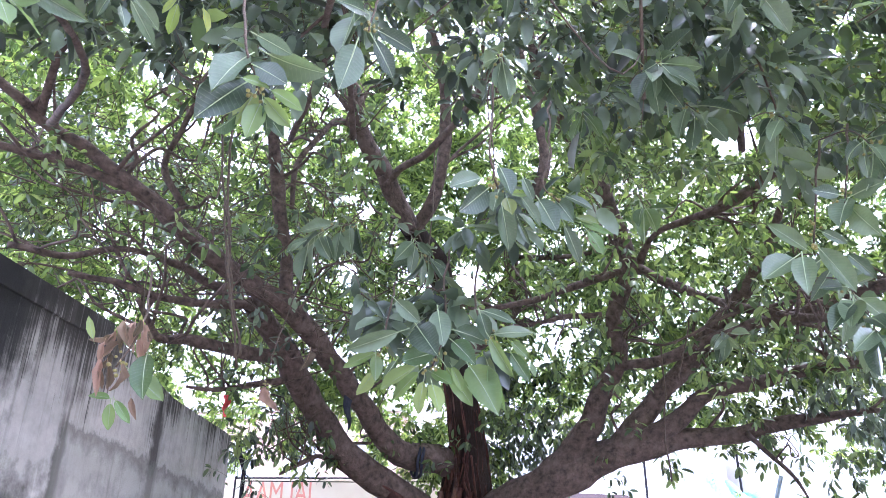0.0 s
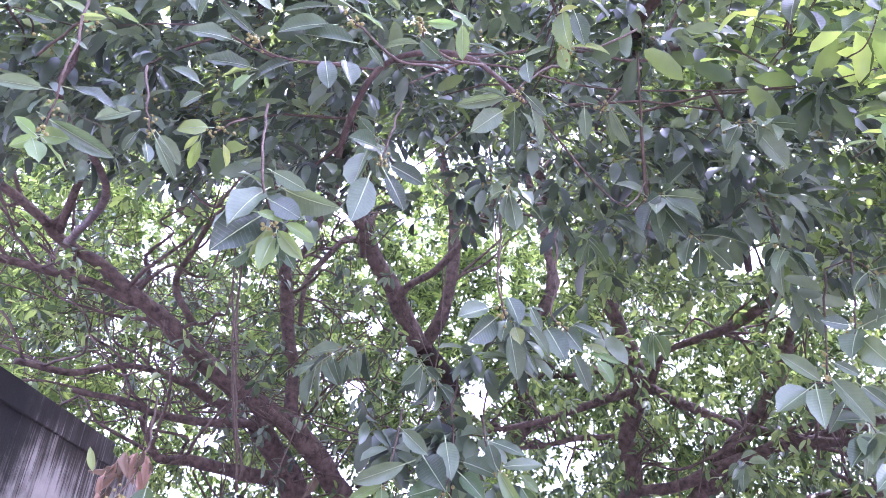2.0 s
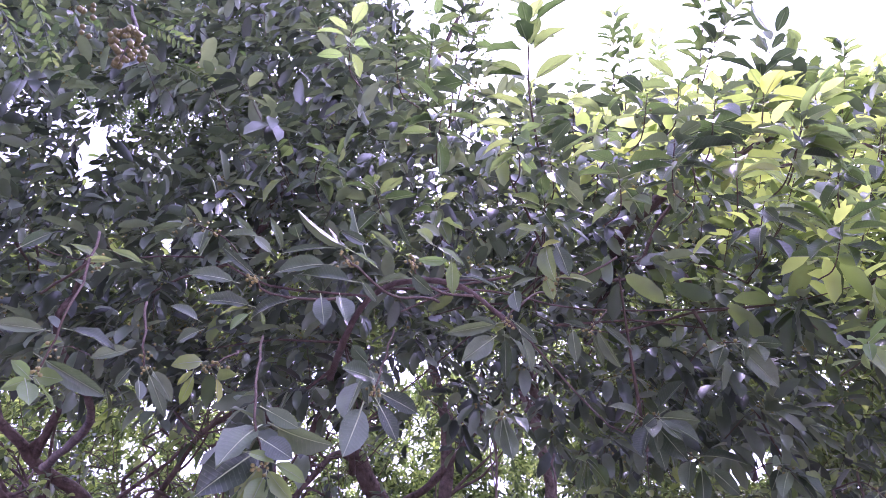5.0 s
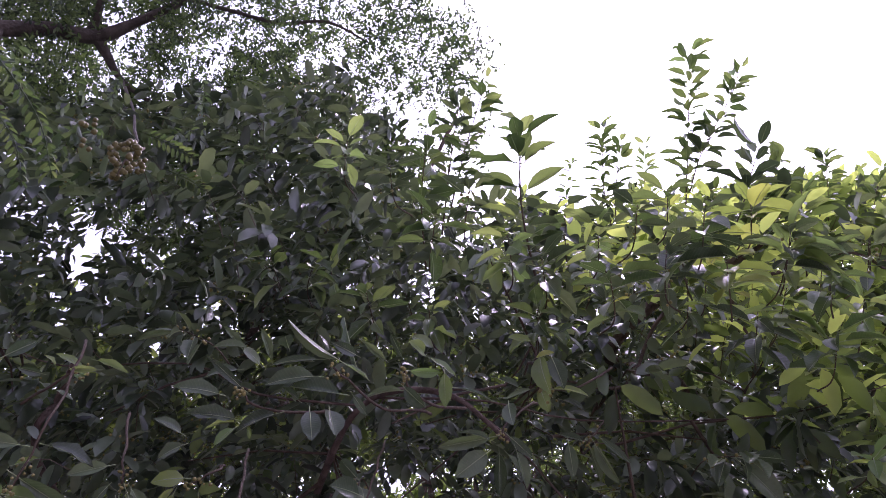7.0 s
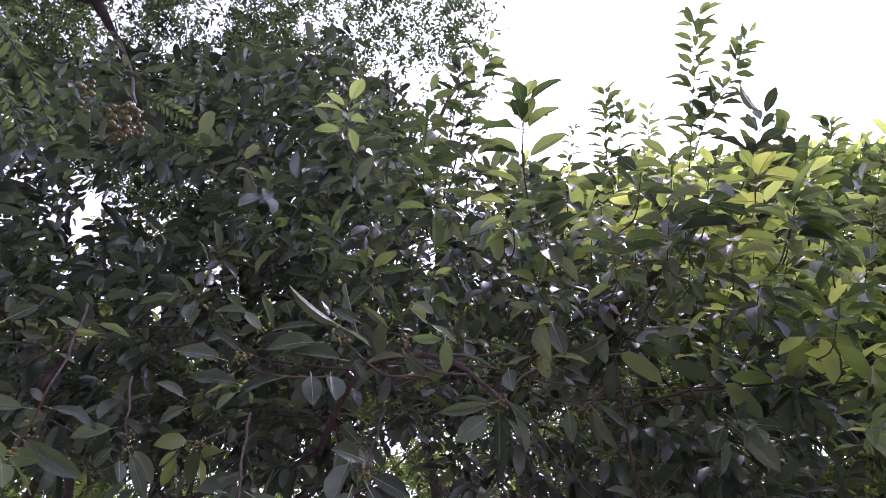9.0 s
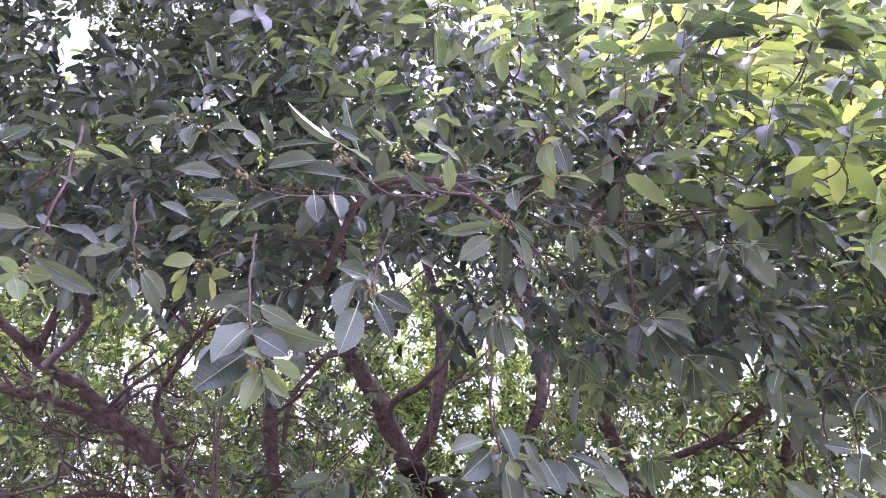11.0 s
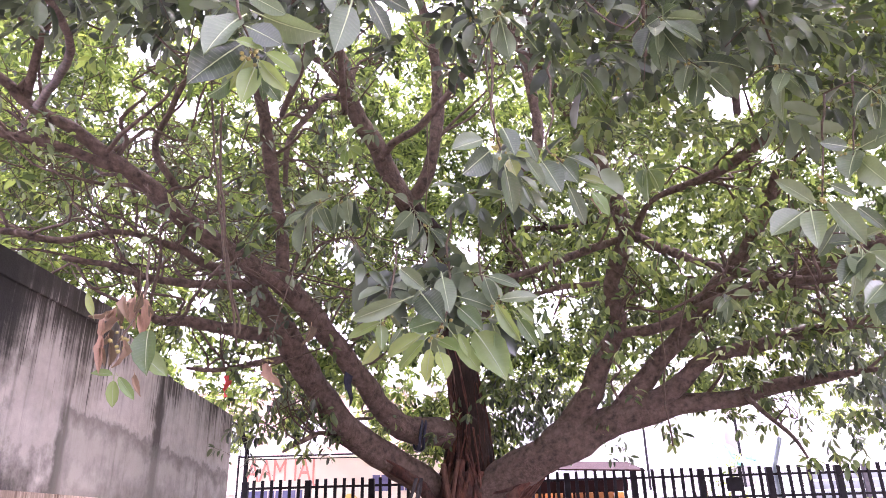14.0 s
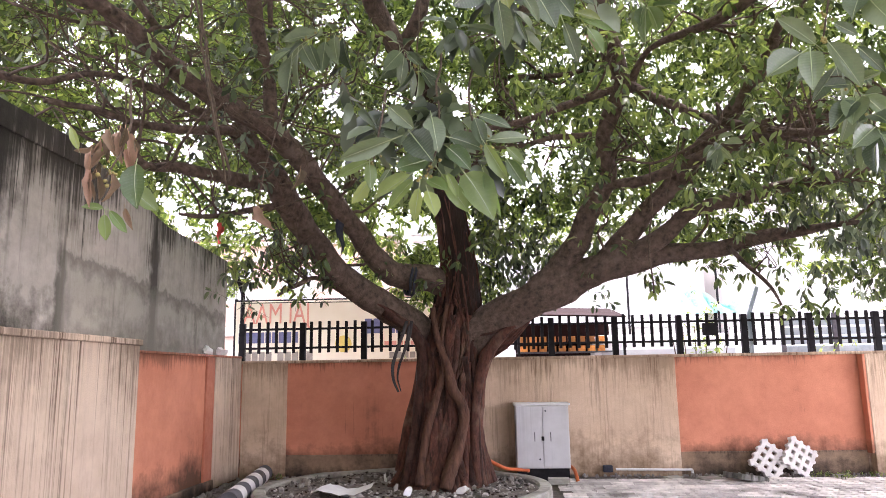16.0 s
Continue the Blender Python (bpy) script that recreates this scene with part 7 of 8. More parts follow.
sight_gap((0.38, 0.79, 2.02), (4.65, 10.73, 7.21), 0.036, 0.108)
sight_gap((0.29, 0.84, 1.97), (3.56, 11.45, 6.53), 0.037, 0.121)
sight_gap((-0.46, 0.39, 2.36), (-6.24, 6.04, 11.23), 0.039, 0.147)
sight_gap((0.39, 0.57, 2.29), (4.77, 8.37, 10.28), 0.039, 0.147)
sight_gap((-0.38, 0.48, 2.34), (-5.24, 7.26, 10.97), 0.041, 0.173)
sight_gap((-0.39, 0.64, 2.18), (-5.28, 9.28, 8.92), 0.037, 0.121)
sight_gap((-0.44, 0.32, 2.43), (-6.01, 5.72, 11.59), 0.043, 0.199)
sight_gap((-0.40, 0.29, 2.48), (-5.47, 5.28, 12.14), 0.039, 0.147)
sight_gap((-0.27, 0.18, 2.58), (-3.78, 3.88, 13.44), 0.041, 0.173)
sight_gap((0.39, 0.54, 2.32), (4.80, 8.55, 10.08), 0.037, 0.121)
sight_gap((-0.45, 0.26, 2.46), (-6.13, 4.95, 11.94), 0.041, 0.173)
sight_gap((0.42, 0.41, 2.43), (5.31, 6.30, 11.67), 0.039, 0.147)
sight_gap((0.34, 0.44, 2.45), (4.33, 6.66, 11.90), 0.035, 0.095)
sight_gap((0.05, 0.44, 2.51), (0.54, 6.71, 12.74), 0.043, 0.199)
sight_gap((0.05, 0.38, 2.53), (0.45, 6.55, 12.81), 0.036, 0.108)
sight_gap((0.44, 0.65, 2.18), (5.47, 8.89, 9.31), 0.041, 0.173)
sight_gap((0.34, 0.69, 2.19), (4.24, 9.45, 9.41), 0.039, 0.147)
sight_gap((0.42, 0.72, 2.10), (5.22, 9.82, 8.27), 0.039, 0.147)
sight_gap((0.46, 0.68, 2.12), (5.79, 9.35, 8.49), 0.038, 0.134)
sight_gap((0.38, 0.71, 2.15), (4.71, 9.70, 8.81), 0.037, 0.121)
sight_gap((0.46, 0.65, 2.16), (5.80, 8.99, 8.94), 0.039, 0.147)
sight_gap((0.29, 0.70, 2.20), (3.54, 9.59, 9.58), 0.036, 0.108)
sight_gap((0.25, 0.70, 2.23), (2.97, 9.52, 9.90), 0.036, 0.108)
sight_gap((0.45, 0.59, 2.23), (5.56, 8.62, 9.53), 0.034, 0.082)
sight_gap((-0.12, 0.63, 2.31), (-1.74, 9.19, 10.57), 0.033, 0.069)
sight_gap((-0.53, 0.41, 2.59), (-4.14, 3.87, 8.57), 0.087, 0.142)
sight_gap((-0.48, 0.38, 2.63), (-3.74, 3.71, 8.88), 0.070, 0.114)
sight_gap((-0.55, 0.43, 2.56), (-4.27, 4.05, 8.39), 0.064, 0.104)
sight_gap((-0.62, 0.34, 2.57), (-4.78, 3.40, 8.41), 0.064, 0.104)
sight_gap((-0.60, 0.31, 2.60), (-4.62, 3.15, 8.65), 0.058, 0.095)
sight_gap((-0.45, 0.44, 2.61), (-3.51, 4.13, 8.77), 0.058, 0.095)
sight_gap((-0.33, 0.23, 2.76), (-2.58, 2.59, 9.84), 0.064, 0.104)
sight_gap((-0.42, 0.42, 2.64), (-3.32, 3.95, 8.96), 0.052, 0.085)
sight_gap((0.06, 0.50, 2.69), (0.31, 4.56, 9.35), 0.058, 0.095)
sight_gap((0.42, 0.68, 2.46), (3.04, 5.94, 7.58), 0.058, 0.095)
sight_gap((-0.58, 0.48, 2.51), (-4.49, 4.44, 7.98), 0.052, 0.085)
sight_gap((-0.64, 0.48, 2.47), (-4.90, 4.40, 7.69), 0.052, 0.085)
sight_gap((-0.35, 0.49, 2.63), (-2.75, 4.50, 8.87), 0.046, 0.076)
sight_gap((-0.51, 0.48, 2.56), (-3.98, 4.42, 8.33), 0.052, 0.085)
FILL = np.array([(-0.21, 1.86, 2.09), (-0.01, 1.88, 2.12), (-0.15, 1.79, 2.20), (-0.14, 1.81, 2.23), (-0.28, 1.89, 2.27), (-0.17, 1.87, 2.25), (-0.09, 1.95, 2.19), (-0.28, 1.81, 2.20), (-0.34, 1.80, 2.25), (-0.18, 1.86, 2.17), (-0.08, 1.79, 2.23), (-0.20, 1.81, 2.26), (0.07, 1.72, 2.48), (-0.06, 1.71, 2.43), (0.22, 1.58, 2.51), (0.08, 1.62, 2.42), (0.06, 1.61, 2.50), (0.08, 1.68, 2.49), (-0.53, 1.19, 2.58), (-0.45, 1.21, 2.61), (-0.54, 1.21, 2.67), (-0.49, 1.19, 2.59), (-0.24, 1.02, 3.66), (-0.14, 1.22, 3.72), (-0.36, 0.93, 3.63), (-0.58, 0.95, 3.57), (-0.46, 1.34, 3.63), (-0.56, 1.07, 3.80), (-0.07, 1.14, 3.59), (-0.43, 0.96, 3.73), (-0.12, 1.01, 3.75), (-0.34, 1.33, 3.61)])


def open_sky(p):
    keep = np.ones(len(p), bool)
    for near, far, slim, wide in SIGHT_GAPS:
        way = far - near
        along = (p - near) @ way / (way @ way)
        off = np.linalg.norm(p - near - along[:, None] * way, axis=1)
        keep &= (off > slim + (wide - slim) * along) | (along < 0)
    return p[keep]


HEART = (-0.5, 8.0, 2.8)
NEAR = (0.0, 4.5, 3.4)
front = sow(3500, (-3.0, 0.7, 2.3), (3.2, 3.0, 6.6), front_keep, 0.5, -0.26, 2)
front = open_sky(front)
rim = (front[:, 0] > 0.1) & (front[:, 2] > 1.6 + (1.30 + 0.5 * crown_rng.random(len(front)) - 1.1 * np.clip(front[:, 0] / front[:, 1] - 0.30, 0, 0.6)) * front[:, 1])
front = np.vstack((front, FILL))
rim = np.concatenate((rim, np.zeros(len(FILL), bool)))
# Rim places marked young take the leaf copy with sunlight in its colour.
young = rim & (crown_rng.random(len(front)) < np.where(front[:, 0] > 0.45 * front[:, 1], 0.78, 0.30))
foliage("rim_leaves", front[young], LEAF_LIT_RIM, "rim leaves of the crown, sunlight put into their bright yellow-green", 10, 0.112, True, outward=NEAR, droop=0.4, facing=0.5, up=0.5)
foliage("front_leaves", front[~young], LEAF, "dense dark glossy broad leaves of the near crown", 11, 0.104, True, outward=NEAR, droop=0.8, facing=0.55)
mid = sow(5600, (-5.4, 3.0, 2.5), (6.0, 7.0, 7.2), mid_keep, 0.8, -0.30, 4)
foliage("middle_leaves", open_sky(mid), LEAF_SHADED, "broad green leaves inside the crown", 8, 0.128, True, outward=HEART, droop=0.6, facing=0.6)
back = sow(19500, (-8.6, 6.0, 2.0), (9.0, 14.6, 10.6), back_keep, 0.9, -0.16, 6)
back = open_sky(back)
# Far sprays that take the copy with shade in its colour.
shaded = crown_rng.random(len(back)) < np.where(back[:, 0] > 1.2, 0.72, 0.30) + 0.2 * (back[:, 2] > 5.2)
foliage("back_inner_leaves", back[shaded], LEAF_SHADED, "far crown leaves, shade put into their mid green", 15, 0.120, False, outward=HEART)
foliage("back_leaves", back[~shaded], LEAF_LIGHT, "far crown leaves, backlight put into their light green", 15, 0.122, False, outward=HEART)

inner = crown_rng.uniform((-5.6, 6.0, 3.4), (-1.2, 8.6, 6.6), (520, 3))
inner = open_sky(inner[(clumps(inner, 0.7, 12) > -0.05) & ((inner[:, 0] > -3.1) | (inner[:, 2] > 4.6))])
# The darker leaf tone stands in for shade inside the crown here.
foliage("inner_leaves", inner, LEAF, "dark leaves inside the crown, their dark tone standing in for shade", 7, 0.125, True, droop=0.6, facing=0.5)


def beside_limbs(lo, hi, n, size, cut, seed):
    p = crown_rng.uniform(lo, hi, (n, 3))
    return open_sky(p[clumps(p, size, seed) > cut])


veil = np.vstack((beside_limbs((0.5, 6.6, 3.0), (4.4, 9.2, 5.4), 420, 0.6, 0.0, 15), beside_limbs((-1.9, 7.6, 3.2), (0.6, 9.4, 5.4), 200, 0.5, 0.02, 17), beside_limbs((2.4, 6.4, 3.3), (6.2, 9.0, 5.6), 620, 0.6, -0.05, 19)))
foliage("limb_veil_leaves", veil, LEAF_SHADED, "green leaves hanging among the limbs", 7, 0.125, True, droop=0.8, facing=0.5)
fringe = np.vstack((beside_limbs((3.3, 6.6, 2.25), (5.4, 8.6, 3.9), 420, 0.45, -0.1, 21), beside_limbs((-0.15, 10.2, 2.75), (1.0, 11.2, 4.3), 260, 0.4, -0.15, 27), beside_limbs((-3.3, 8.2, 2.45), (-2.0, 9.6, 3.3), 90, 0.4, 0.0, 23), beside_limbs((-0.2, 9.9, 2.5), (1.9, 11.0, 3.4), 130, 0.4, 0.0, 25)))
foliage("fringe_leaves", fringe, LEAF, "leaf sprays that hang from the low edge of the crown", 7, 0.125, True, up=-0.5, droop=1.0, facing=0.4)
tangle = Shape()
tg = random.Random(29)
for j in range(620):
    p = Vector((tg.uniform(-5.4, -1.2), tg.uniform(5.7, 8.6), tg.uniform(3.4, 6.4)))
    if p.x < -3.3 and p.z < 4.3:
        continue
    d = Vector((tg.gauss(-0.5, 0.7), tg.gauss(-0.2, 0.6), tg.gauss(0.25, 0.5))).normalized() * tg.uniform(0.4, 1.1)
    if p.x + d.x < -3.3 and p.z + d.z < 4.3:
        continue
    w = tg.choice((0.004, 0.005, 0.007, 0.010))
    tangle.tube([p, p + d * 0.35 + Vector((tg.gauss(0, 0.04), 0, tg.gauss(0, 0.05))), p + d * 0.7 + Vector((tg.gauss(0, 0.06), 0, tg.gauss(0, 0.06))), p + d], [w, w * 0.8, w * 0.6, w * 0.35], 4, cap=False)
tagged(on_tree("inner_twigwork", tangle, TWIG, "tangle of thin brown twigs inside the crown"), kind="stuff")

tips = np.array(TIPS)
tips = tips[crown_rng.random(len(tips)) < 0.62]
sprouts = np.repeat(np.array([(0.42, 9.65, 3.33), (-0.52, 9.47, 3.01), (-0.76, 9.35, 2.75), (-1.37, 9.16, 2.92), (-1.89, 8.87, 2.75), (-1.63, 8.97, 3.21), (-1.07, 9.30, 3.28), (2.07, 8.94, 2.78), (2.69, 8.83, 2.96), (3.03, 8.32, 2.86), (3.31, 8.11, 2.63), (3.83, 7.88, 2.62), (3.51, 7.68, 2.29), (3.31, 8.08, 2.21), (0.27, 9.50, 3.44), (0.75, 9.49, 2.96), (-2.69, 8.58, 2.90), (-2.63, 8.67, 2.85), (1.40, 9.03, 2.85), (-0.13, 9.46, 3.43), (0.34, 9.28, 3.21), (-0.12, 9.29, 3.34), (-1.94, 8.34, 2.84), (-2.27, 8.73, 2.87), (-2.50, 8.24, 2.73), (-2.25, 9.10, 2.61), (-1.05, 9.70, 2.94), (4.17, 7.74, 2.48), (2.74, 8.10, 2.54), (2.09, 8.42, 2.57), (-2.11, 8.43, 2.95), (-2.60, 7.59, 2.84)]), 3, 0)
foliage("sprout_leaves", sprouts + crown_rng.normal(0, 0.10, sprouts.shape) * np.array((1, 1, 0.6)), LEAF_SHADED, "leafy sprouts on the limbs and trunk", 7, 0.13, True, droop=0.9, facing=0.5)
foliage("limb_leaves", tips, LEAF_SHADED, "green leaves on the twigs among the limbs", 6, 0.13, True, droop=0.6, facing=0.5)

fig_shape = Shape()
ico = [(0, 0, 1), (0.894, 0, 0.447), (0.276, 0.851, 0.447), (-0.724, 0.526, 0.447), (-0.724, -0.526, 0.447), (0.276, -0.851, 0.447),
       (0.724, 0.526, -0.447), (-0.276, 0.851, -0.447), (-0.894, 0, -0.447), (-0.276, -0.851, -0.447), (0.724, -0.526, -0.447), (0, 0, -1)]
ico_f = [(0, 1, 2), (0, 2, 3), (0, 3, 4), (0, 4, 5), (0, 5, 1), (1, 6, 2), (2, 7, 3), (3, 8, 4), (4, 9, 5), (5, 10, 1),
         (6, 7, 2), (7, 8, 3), (8, 9, 4), (9, 10, 5), (10, 6, 1), (11, 7, 6), (11, 8, 7), (11, 9, 8), (11, 10, 9), (11, 6, 10)]
fr = random.Random(21)
for p in front[:1000]:
    if fr.random() < 0.55:
        for j in range(fr.randint(4, 10)):
            FIGS.append((Vector(p) + Vector((fr.gauss(0, 0.022), fr.gauss(0, 0.022), fr.gauss(-0.01, 0.022))), fr.uniform(0.0042, 0.0068)))
for c, r in FIGS:
    fig_shape.add([(c.x + r * q[0], c.y + r * q[1], c.z + r * q[2]) for q in ico], ico_f)
figs = on_tree("fig_fruit", fig_shape, FIG, "small yellowish figs along the twigs")
tagged(figs, kind="stuff")

# cloth and straps tied to the tree
strap = thing("rubber_strap", "black rubber strips hanging in a loop from the limb", "strap", (-1.05, 9.2, 2.2))


def ribbon(pts, width, thick=0.006, turn=0.0):
    """A flat strip along a line."""
    sh, q = Shape(), smooth_line(pts, 6)
    vs = []
    for i, p in enumerate(q):
        a = turn * i / len(q)
        w = Vector((math.cos(a), math.sin(a), 0)) * width / 2
        n = Vector((-math.sin(a), math.cos(a), 0)) * thick / 2
        vs += [Vector(p) - w - n, Vector(p) + w - n, Vector(p) + w + n, Vector(p) - w + n]
    sh.add(vs, [(i * 4 + c, i * 4 + (c + 1) % 4, i * 4 + 4 + (c + 1) % 4, i * 4 + 4 + c) for i in range(len(q) - 1) for c in range(4)])
    return sh


part("strip", ribbon([(0.04, -0.22, -0.00), (-0.01, -0.22, -0.16), (-0.09, -0.22, -0.38), (-0.14, -0.22, -0.56), (-0.13, -0.22, -0.73), (-0.07, -0.22, -0.88)], 0.046, turn=1.2), STRAP, strap, smooth=True)
part("strip", ribbon([(0.10, -0.22, -0.00), (0.07, -0.22, -0.20), (-0.01, -0.22, -0.42), (-0.06, -0.22, -0.56), (-0.08, -0.22, -0.71), (-0.04, -0.22, -0.87)], 0.042, turn=-1.3), STRAP, strap, smooth=True)
part("strip", ribbon([(0.07, -0.22, -0.06), (0.04, -0.22, -0.23), (0.00, -0.22, -0.38), (-0.03, -0.22, -0.49)], 0.030, turn=0.4), STRAP, strap, smooth=True)
band = Shape()
c, ax = Vector((-1.01, 9.42, 2.76)), Vector((-1.0, -0.35, 0.12)).normalized()
u = ax.cross(Vector((0, 0, 1))).normalized()
w = ax.cross(u)
for off in (-0.03, 0.02):
    ring_pts = [c + ax * (off + 0.015 * math.sin(k)) + (u * math.cos(k * math.pi / 8) + w * math.sin(k * math.pi / 8)) * 0.185 for k in range(17)]
    band.tube(ring_pts, [0.018] * 17, 6, 0.3)
tagged(part("tied_cloth", band, CLOTH_BLUE, smooth=True), "dark cloth band tied round the limb", "cloth")
rag = ribbon([tuple(Vector((-1.72, 8.30, 3.36)) + Vector(q)) for q in ((0.0, 0, 0.28), (0.02, 0.0, 0.1), (-0.02, 0.0, -0.1), (0.03, -0.02, -0.3), (0.0, 0, -0.42))], 0.12, turn=2.0)
red = ribbon([tuple(Vector((-4.06, 10.50, 3.71)) + Vector(q)) for q in ((0.0, 0, 0.16), (0.03, 0.01, 0.05), (-0.02, 0.0, -0.06), (0.02, -0.01, -0.17))], 0.10, turn=2.6)
tagged(part("red_rag", red, RED_CLOTH, smooth=True), "small red rag caught in the twigs above the wall", "cloth")
tagged(part("hanging_rag", rag, CLOTH_BLUE, smooth=True), "dark rag hanging in the fork of the limbs", "cloth")

# ---- chinaberry tree over the side wall ----
china = thing("chinaberry_tree", "tall chinaberry tree with fine feathery leaves and berry bunches", "tree", (-4.9, -1.0, 0))
TC = Vector((-4.9, -1.0, 0))


def on_china(name, shape, material, label=""):
    o = part(name, shape, material, None, label, True)
    o.parent = china
    o.matrix_parent_inverse = Matrix.Translation(-TC)
    return o


def china_limb(name, rows):
    q = smooth_line(rows, 6)
    on_china(name, Shape().tube(q[:, :3], q[:, 3] * 0.82, 12, 0.15), CHINA_BARK)


china_limb("trunk", [(-4.9, -1.0, -0.03, 0.26), (-4.85, -0.95, 1.5, 0.21), (-4.6, -0.7, 3.0, 0.18), (-4.0, -0.2, 4.3, 0.15), (-3.2, 0.2, 5.3, 0.12)])
china_limb("limb", [(-3.3, 0.15, 5.2, .11), (-2.93, 0.77, 5.86, 0.066), (-2.66, 0.89, 6.01, 0.062), (-2.43, 0.95, 6.13, 0.058), (-2.21, 1.04, 6.22, 0.053), (-1.98, 1.00, 6.33, 0.037), (-1.67, 0.91, 6.47, 0.029), (-1.29, 0.73, 6.63, 0.021)])
china_limb("branch", [(-2.21, 1.04, 6.22, 0.045), (-2.17, 1.17, 6.20, 0.037), (-2.12, 1.32, 6.18, 0.025), (-1.97, 1.49, 6.19, 0.016), (-1.78, 1.56, 6.24, 0.008)])
china_limb("branch", [(-2.28, 1.04, 6.30, 0.038), (-2.21, 0.92, 6.36, 0.029), (-2.14, 0.77, 6.42, 0.025), (-2.06, 0.58, 6.49, 0.017)])
china_limb("branch", [(-1.70, 0.93, 6.57, 0.021), (-1.41, 1.06, 6.63, 0.017), (-1.13, 1.17, 6.68, 0.017), (-0.82, 1.20, 6.73, 0.013), (-0.53, 1.38, 6.72, 0.008)])
china_limb("branch", [(-2.56, 0.85, 5.84, 0.032), (-2.66, 1.10, 5.71, 0.024), (-2.57, 1.47, 5.63, 0.016), (-2.42, 1.74, 5.61, 0.012)])
china_limb("twig", [(-2.12, 1.32, 6.18, 0.016), (-1.60, 1.12, 5.10, 0.009), (-1.10, 0.80, 4.00, 0.007), (-0.74, 0.50, 3.25, 0.004), (-0.66, 0.46, 3.08, 0.003)])
BUNCH = (-0.655, 0.46, 2.99)
FRONDS = [(-1.20, 0.51, 3.63), (-1.18, 0.64, 3.60), (-1.31, 0.48, 3.81), (-1.23, 0.75, 3.65), (-1.00, 1.08, 4.10), (-1.09, 0.93, 4.24), (-1.29, 0.82, 4.07), (-1.34, 0.81, 4.41), (-1.06, 0.96, 4.59), (-1.36, 0.72, 4.07)]


def china_keep(x, y, z):
    return ((x + 2.4) / 2.7) ** 2 + ((y - 1.5) / 1.9) ** 2 + ((z - 6.4) / 1.5) ** 2 + 4 * (z - 1.67 < 1.3 * np.hypot(x, y)) + 4 * (x * x + y * y + (z - 1.67) ** 2 < 25.5 + 2 * np.sin(9 * x + 7 * y)) < 1


chp = sow(6400, (-5.4, -1.0, 4.6), (0.4, 3.6, 8.2), china_keep, 0.55, -0.12, 9)
foliage("chinaberry_leaves", chp - np.array(TC), NEEM, "fine feathery pinnate leaves", 17, 0.043, False, up=-0.1, droop=0.4, parent=china, rachis=6.0)
br = random.Random(8)
bc = Vector(BUNCH)
berry = Shape().add([tuple(Vector(q) * 0.0070) for q in ico], ico_f).mesh("berry", BERRY, smooth=True)
bo = on_china("bunch_stalk", Shape().tube([bc + Vector((0, 0.02, 0.10)), bc, bc + Vector((0.01, 0, -0.07))], [0.003, 0.002, 0.001], 4), TWIG, "hanging bunch of yellowish berries")
for j in range(72):
    o = new("berry", berry)
    o.parent = bo
    d = Vector((br.gauss(0, 1), br.gauss(0, 1), br.gauss(0, 1))).normalized() * br.uniform(0.55, 1.0)
    o.location = bc + Vector((0.044 * d.x, 0.042 * d.y, 0.046 * d.z)) if j < 64 else Vector((-0.735, 0.413, 3.03)) + 0.035 * d
    o.scale = [br.uniform(0.8, 1.15)] * 3
foliage("frond_leaves", np.array(FRONDS) - np.array(TC), NEEM, "hanging feathery fronds", 22, 0.05, True, up=-0.9, droop=0.5, parent=china, rachis=5.0)


def frond(rows):
    """A hanging pinnate leaf: its stalk with paired leaflets along it."""
    q = smooth_line(rows, 6)
    stalk = on_china("frond", Shape().tube(q, list(np.linspace(0.0022, 0.0008, len(q))), 5), NEEM_YOUNG, "hanging feathery frond")
    for i in range(2, len(q) - 1):
        along = (Vector(q[i + 1]) - Vector(q[i - 1])).normalized()
        out = along.cross(Vector((0, -0.5, -0.8))).normalized()
        for side in (-1, 1):
            d = (out * side * br.uniform(0.6, 1.0) + along * 0.55 + Vector((0, 0, br.uniform(-0.5, -0.1)))).normalized()
            nm = Vector((br.gauss(0, 0.4), br.gauss(-0.3, 0.4), 0.8))
            nm = (nm - d * nm.dot(d)).normalized()
            w, ln = d.cross(nm), br.uniform(0.022, 0.034)
            o = new("leaflet", LEAFLET)
            o.parent = stalk
            o.matrix_basis = Matrix(((w.x * ln, d.x * ln, nm.x * ln, q[i][0]), (w.y * ln, d.y * ln, nm.y * ln, q[i][1]), (w.z * ln, d.z * ln, nm.z * ln, q[i][2]), (0, 0, 0, 1)))


LEAFLET = Shape().add(FINE_V, FINE_F).mesh("leaflet", NEEM_YOUNG, smooth=True)
frond([(-0.919, 0.207, 3.106), (-0.880, 0.314, 3.103), (-0.854, 0.409, 3.086), (-0.851, 0.515, 3.043)])
frond([(-1.009, 0.316, 3.140), (-0.973, 0.390, 3.140), (-0.952, 0.465, 3.126), (-0.954, 0.550, 3.087)])
frond([(-0.848, 0.774, 3.597), (-0.799, 0.809, 3.602), (-0.756, 0.850, 3.600)])
frond([(-0.906, 0.653, 3.623), (-0.839, 0.702, 3.633), (-0.770, 0.762, 3.636)])

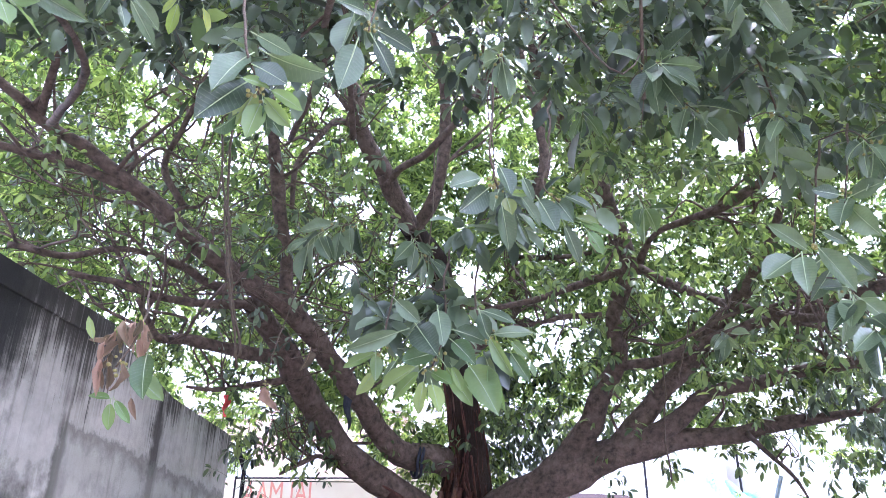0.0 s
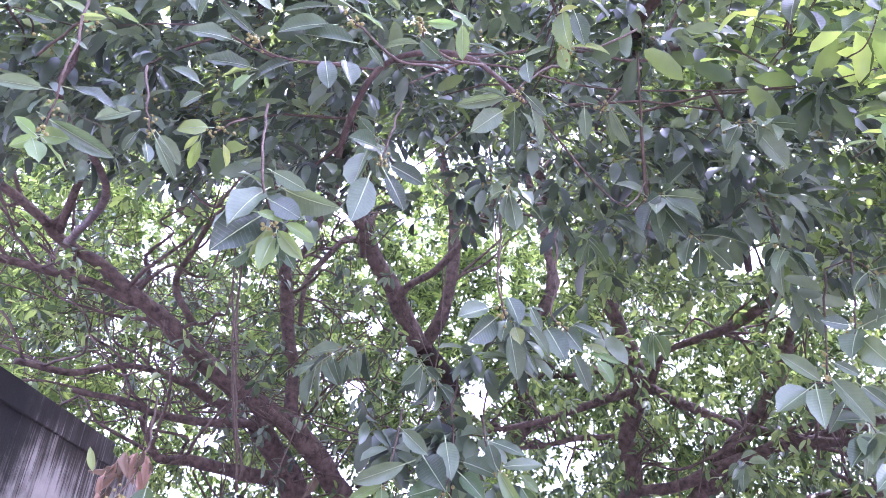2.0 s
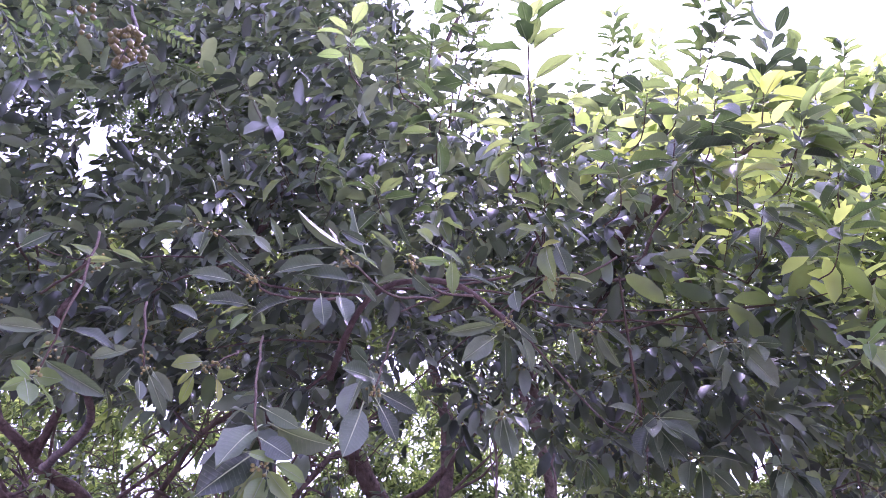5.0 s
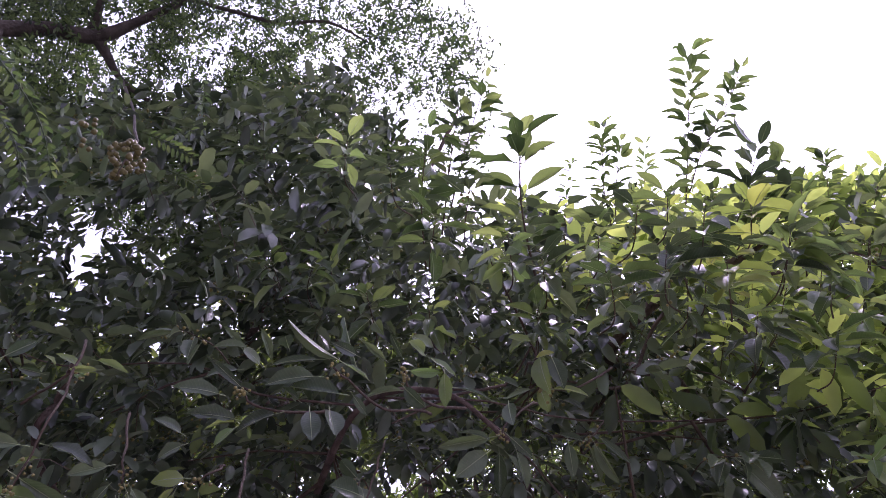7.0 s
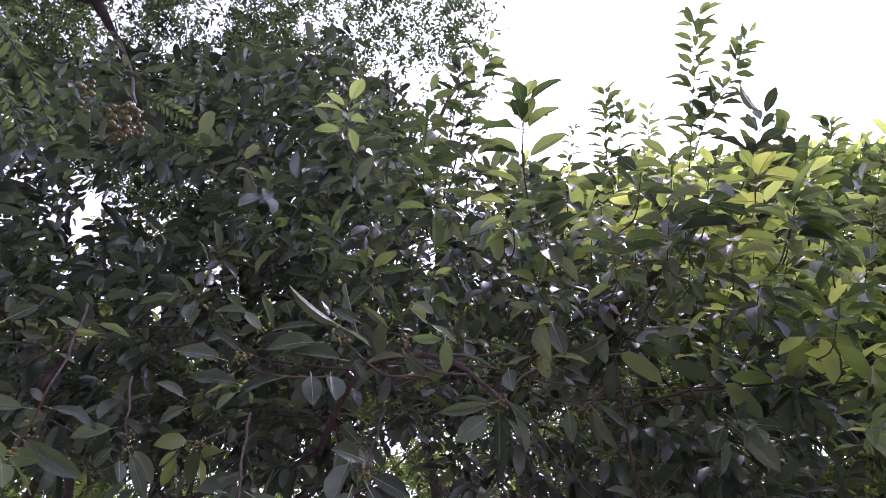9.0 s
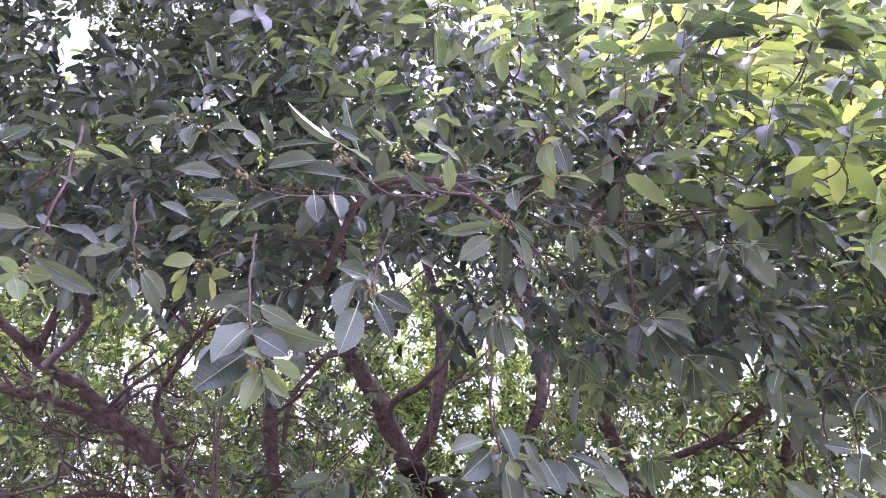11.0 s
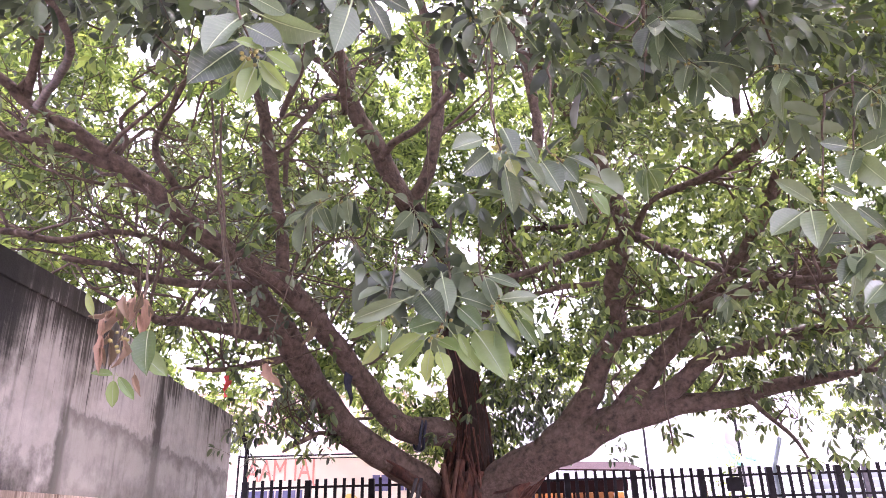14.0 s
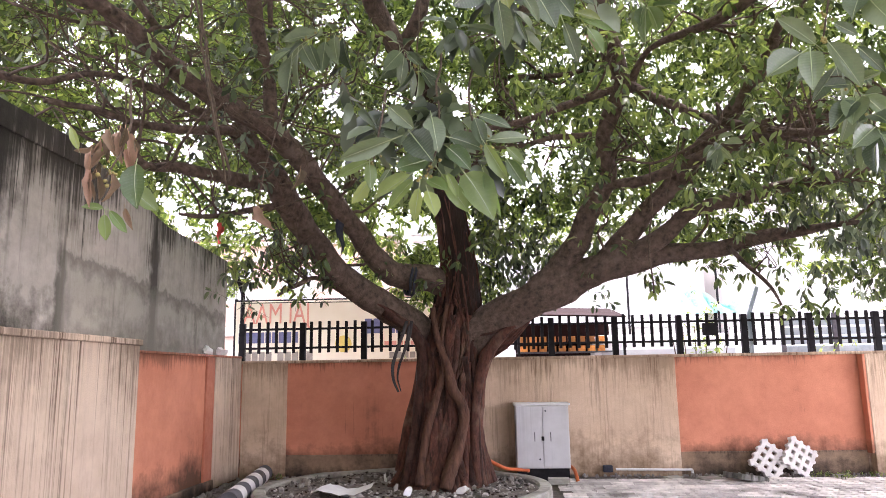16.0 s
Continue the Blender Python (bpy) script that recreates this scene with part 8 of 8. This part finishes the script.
# ---- shrubs behind the fence ----
shrub_rng = np.random.default_rng(4)
for cx, cy, cz, rx, rz in ((3.6, 12.4, 1.6, 0.7, 1.3), (5.6, 12.6, 1.2, 0.9, 1.0), (-1.0, 12.6, 1.0, 0.8, 0.9)):
    sh = thing("shrub", "light green leafy shrub behind the fence", "shrub", (cx, cy, 0))
    stems = Shape()
    for j in range(6):
        stems.tube([(0.04 * j - 0.1, 0, -0.03), (0.15 * (j - 2.5), 0.05 * j, cz * 0.8), (0.22 * (j - 2.5), 0.08 * j - 0.2, cz + rz * 0.5)], [0.02, 0.014, 0.006], 5)
    part("stems", stems, TWIG, sh)
    pl = shrub_rng.normal(0, 0.42, (70, 3)) * np.array((rx, 0.5, rz)) + np.array((0, 0, cz))
    foliage("shrub_leaves", pl, LEAF_LIGHT, "light green leaves", 7, 0.09, False, up=0.4, parent=sh)

# ---- weeds at the wall foot ----
weed_rng = np.random.default_rng(12)
for wx, wy in ((4.75, 11.05), (5.05, 10.98), (5.45, 11.02), (5.9, 10.9), (4.95, 10.72), (-3.2, 11.05)):
    wd = thing("weed", "small green weed growing at the foot of the wall", "weed", (wx, wy, -0.02), "weeds along the wall foot")
    foliage("weed_leaves", weed_rng.normal(0, 1, (14, 3)) * np.array((0.07, 0.04, 0.015)) + np.array((0, 0, 0.045)), LEAF_LIGHT, "small green leaves", 6, 0.045, True, up=0.8, droop=0.1, parent=wd)

# ---- paving of lattice blocks before the wall ----
pave = part("pavement", Shape().box(0.95, 7.0, -0.028, 12.7, WALL_Y - 0.03, -0.012), SOIL)
tagged(pave, "worn concrete lattice paving with grit in the gaps", "pavement", kind="structure")
pm = Shape()
for dx in (-0.075, 0.075):
    pm.box(dx - 0.028, -0.145, -0.012, dx + 0.028, 0.145, 0.012)
for dy in (-0.12, 0.0, 0.12):
    pm.box(-0.145, dy - 0.026, -0.012, 0.145, dy + 0.026, 0.0115)
paver_mesh = pm.mesh("paver", PAVER)
pr = random.Random(2)
count = 0
for i in range(26):
    for j in range(11):
        x, y = 1.05 + i * 0.305 + 0.15 * (j % 2), 10.66 - j * 0.305
        if (x - PC.x) ** 2 + ((y - PC.y) / 0.93) ** 2 < (PR + 0.2) ** 2:
            continue
        o = new("paver", paver_mesh)
        o.parent = pave
        o.location = (x, y, pr.uniform(-0.004, 0.004))
        o.rotation_euler = (pr.uniform(-0.02, 0.02), pr.uniform(-0.02, 0.02), pr.uniform(-0.03, 0.03))
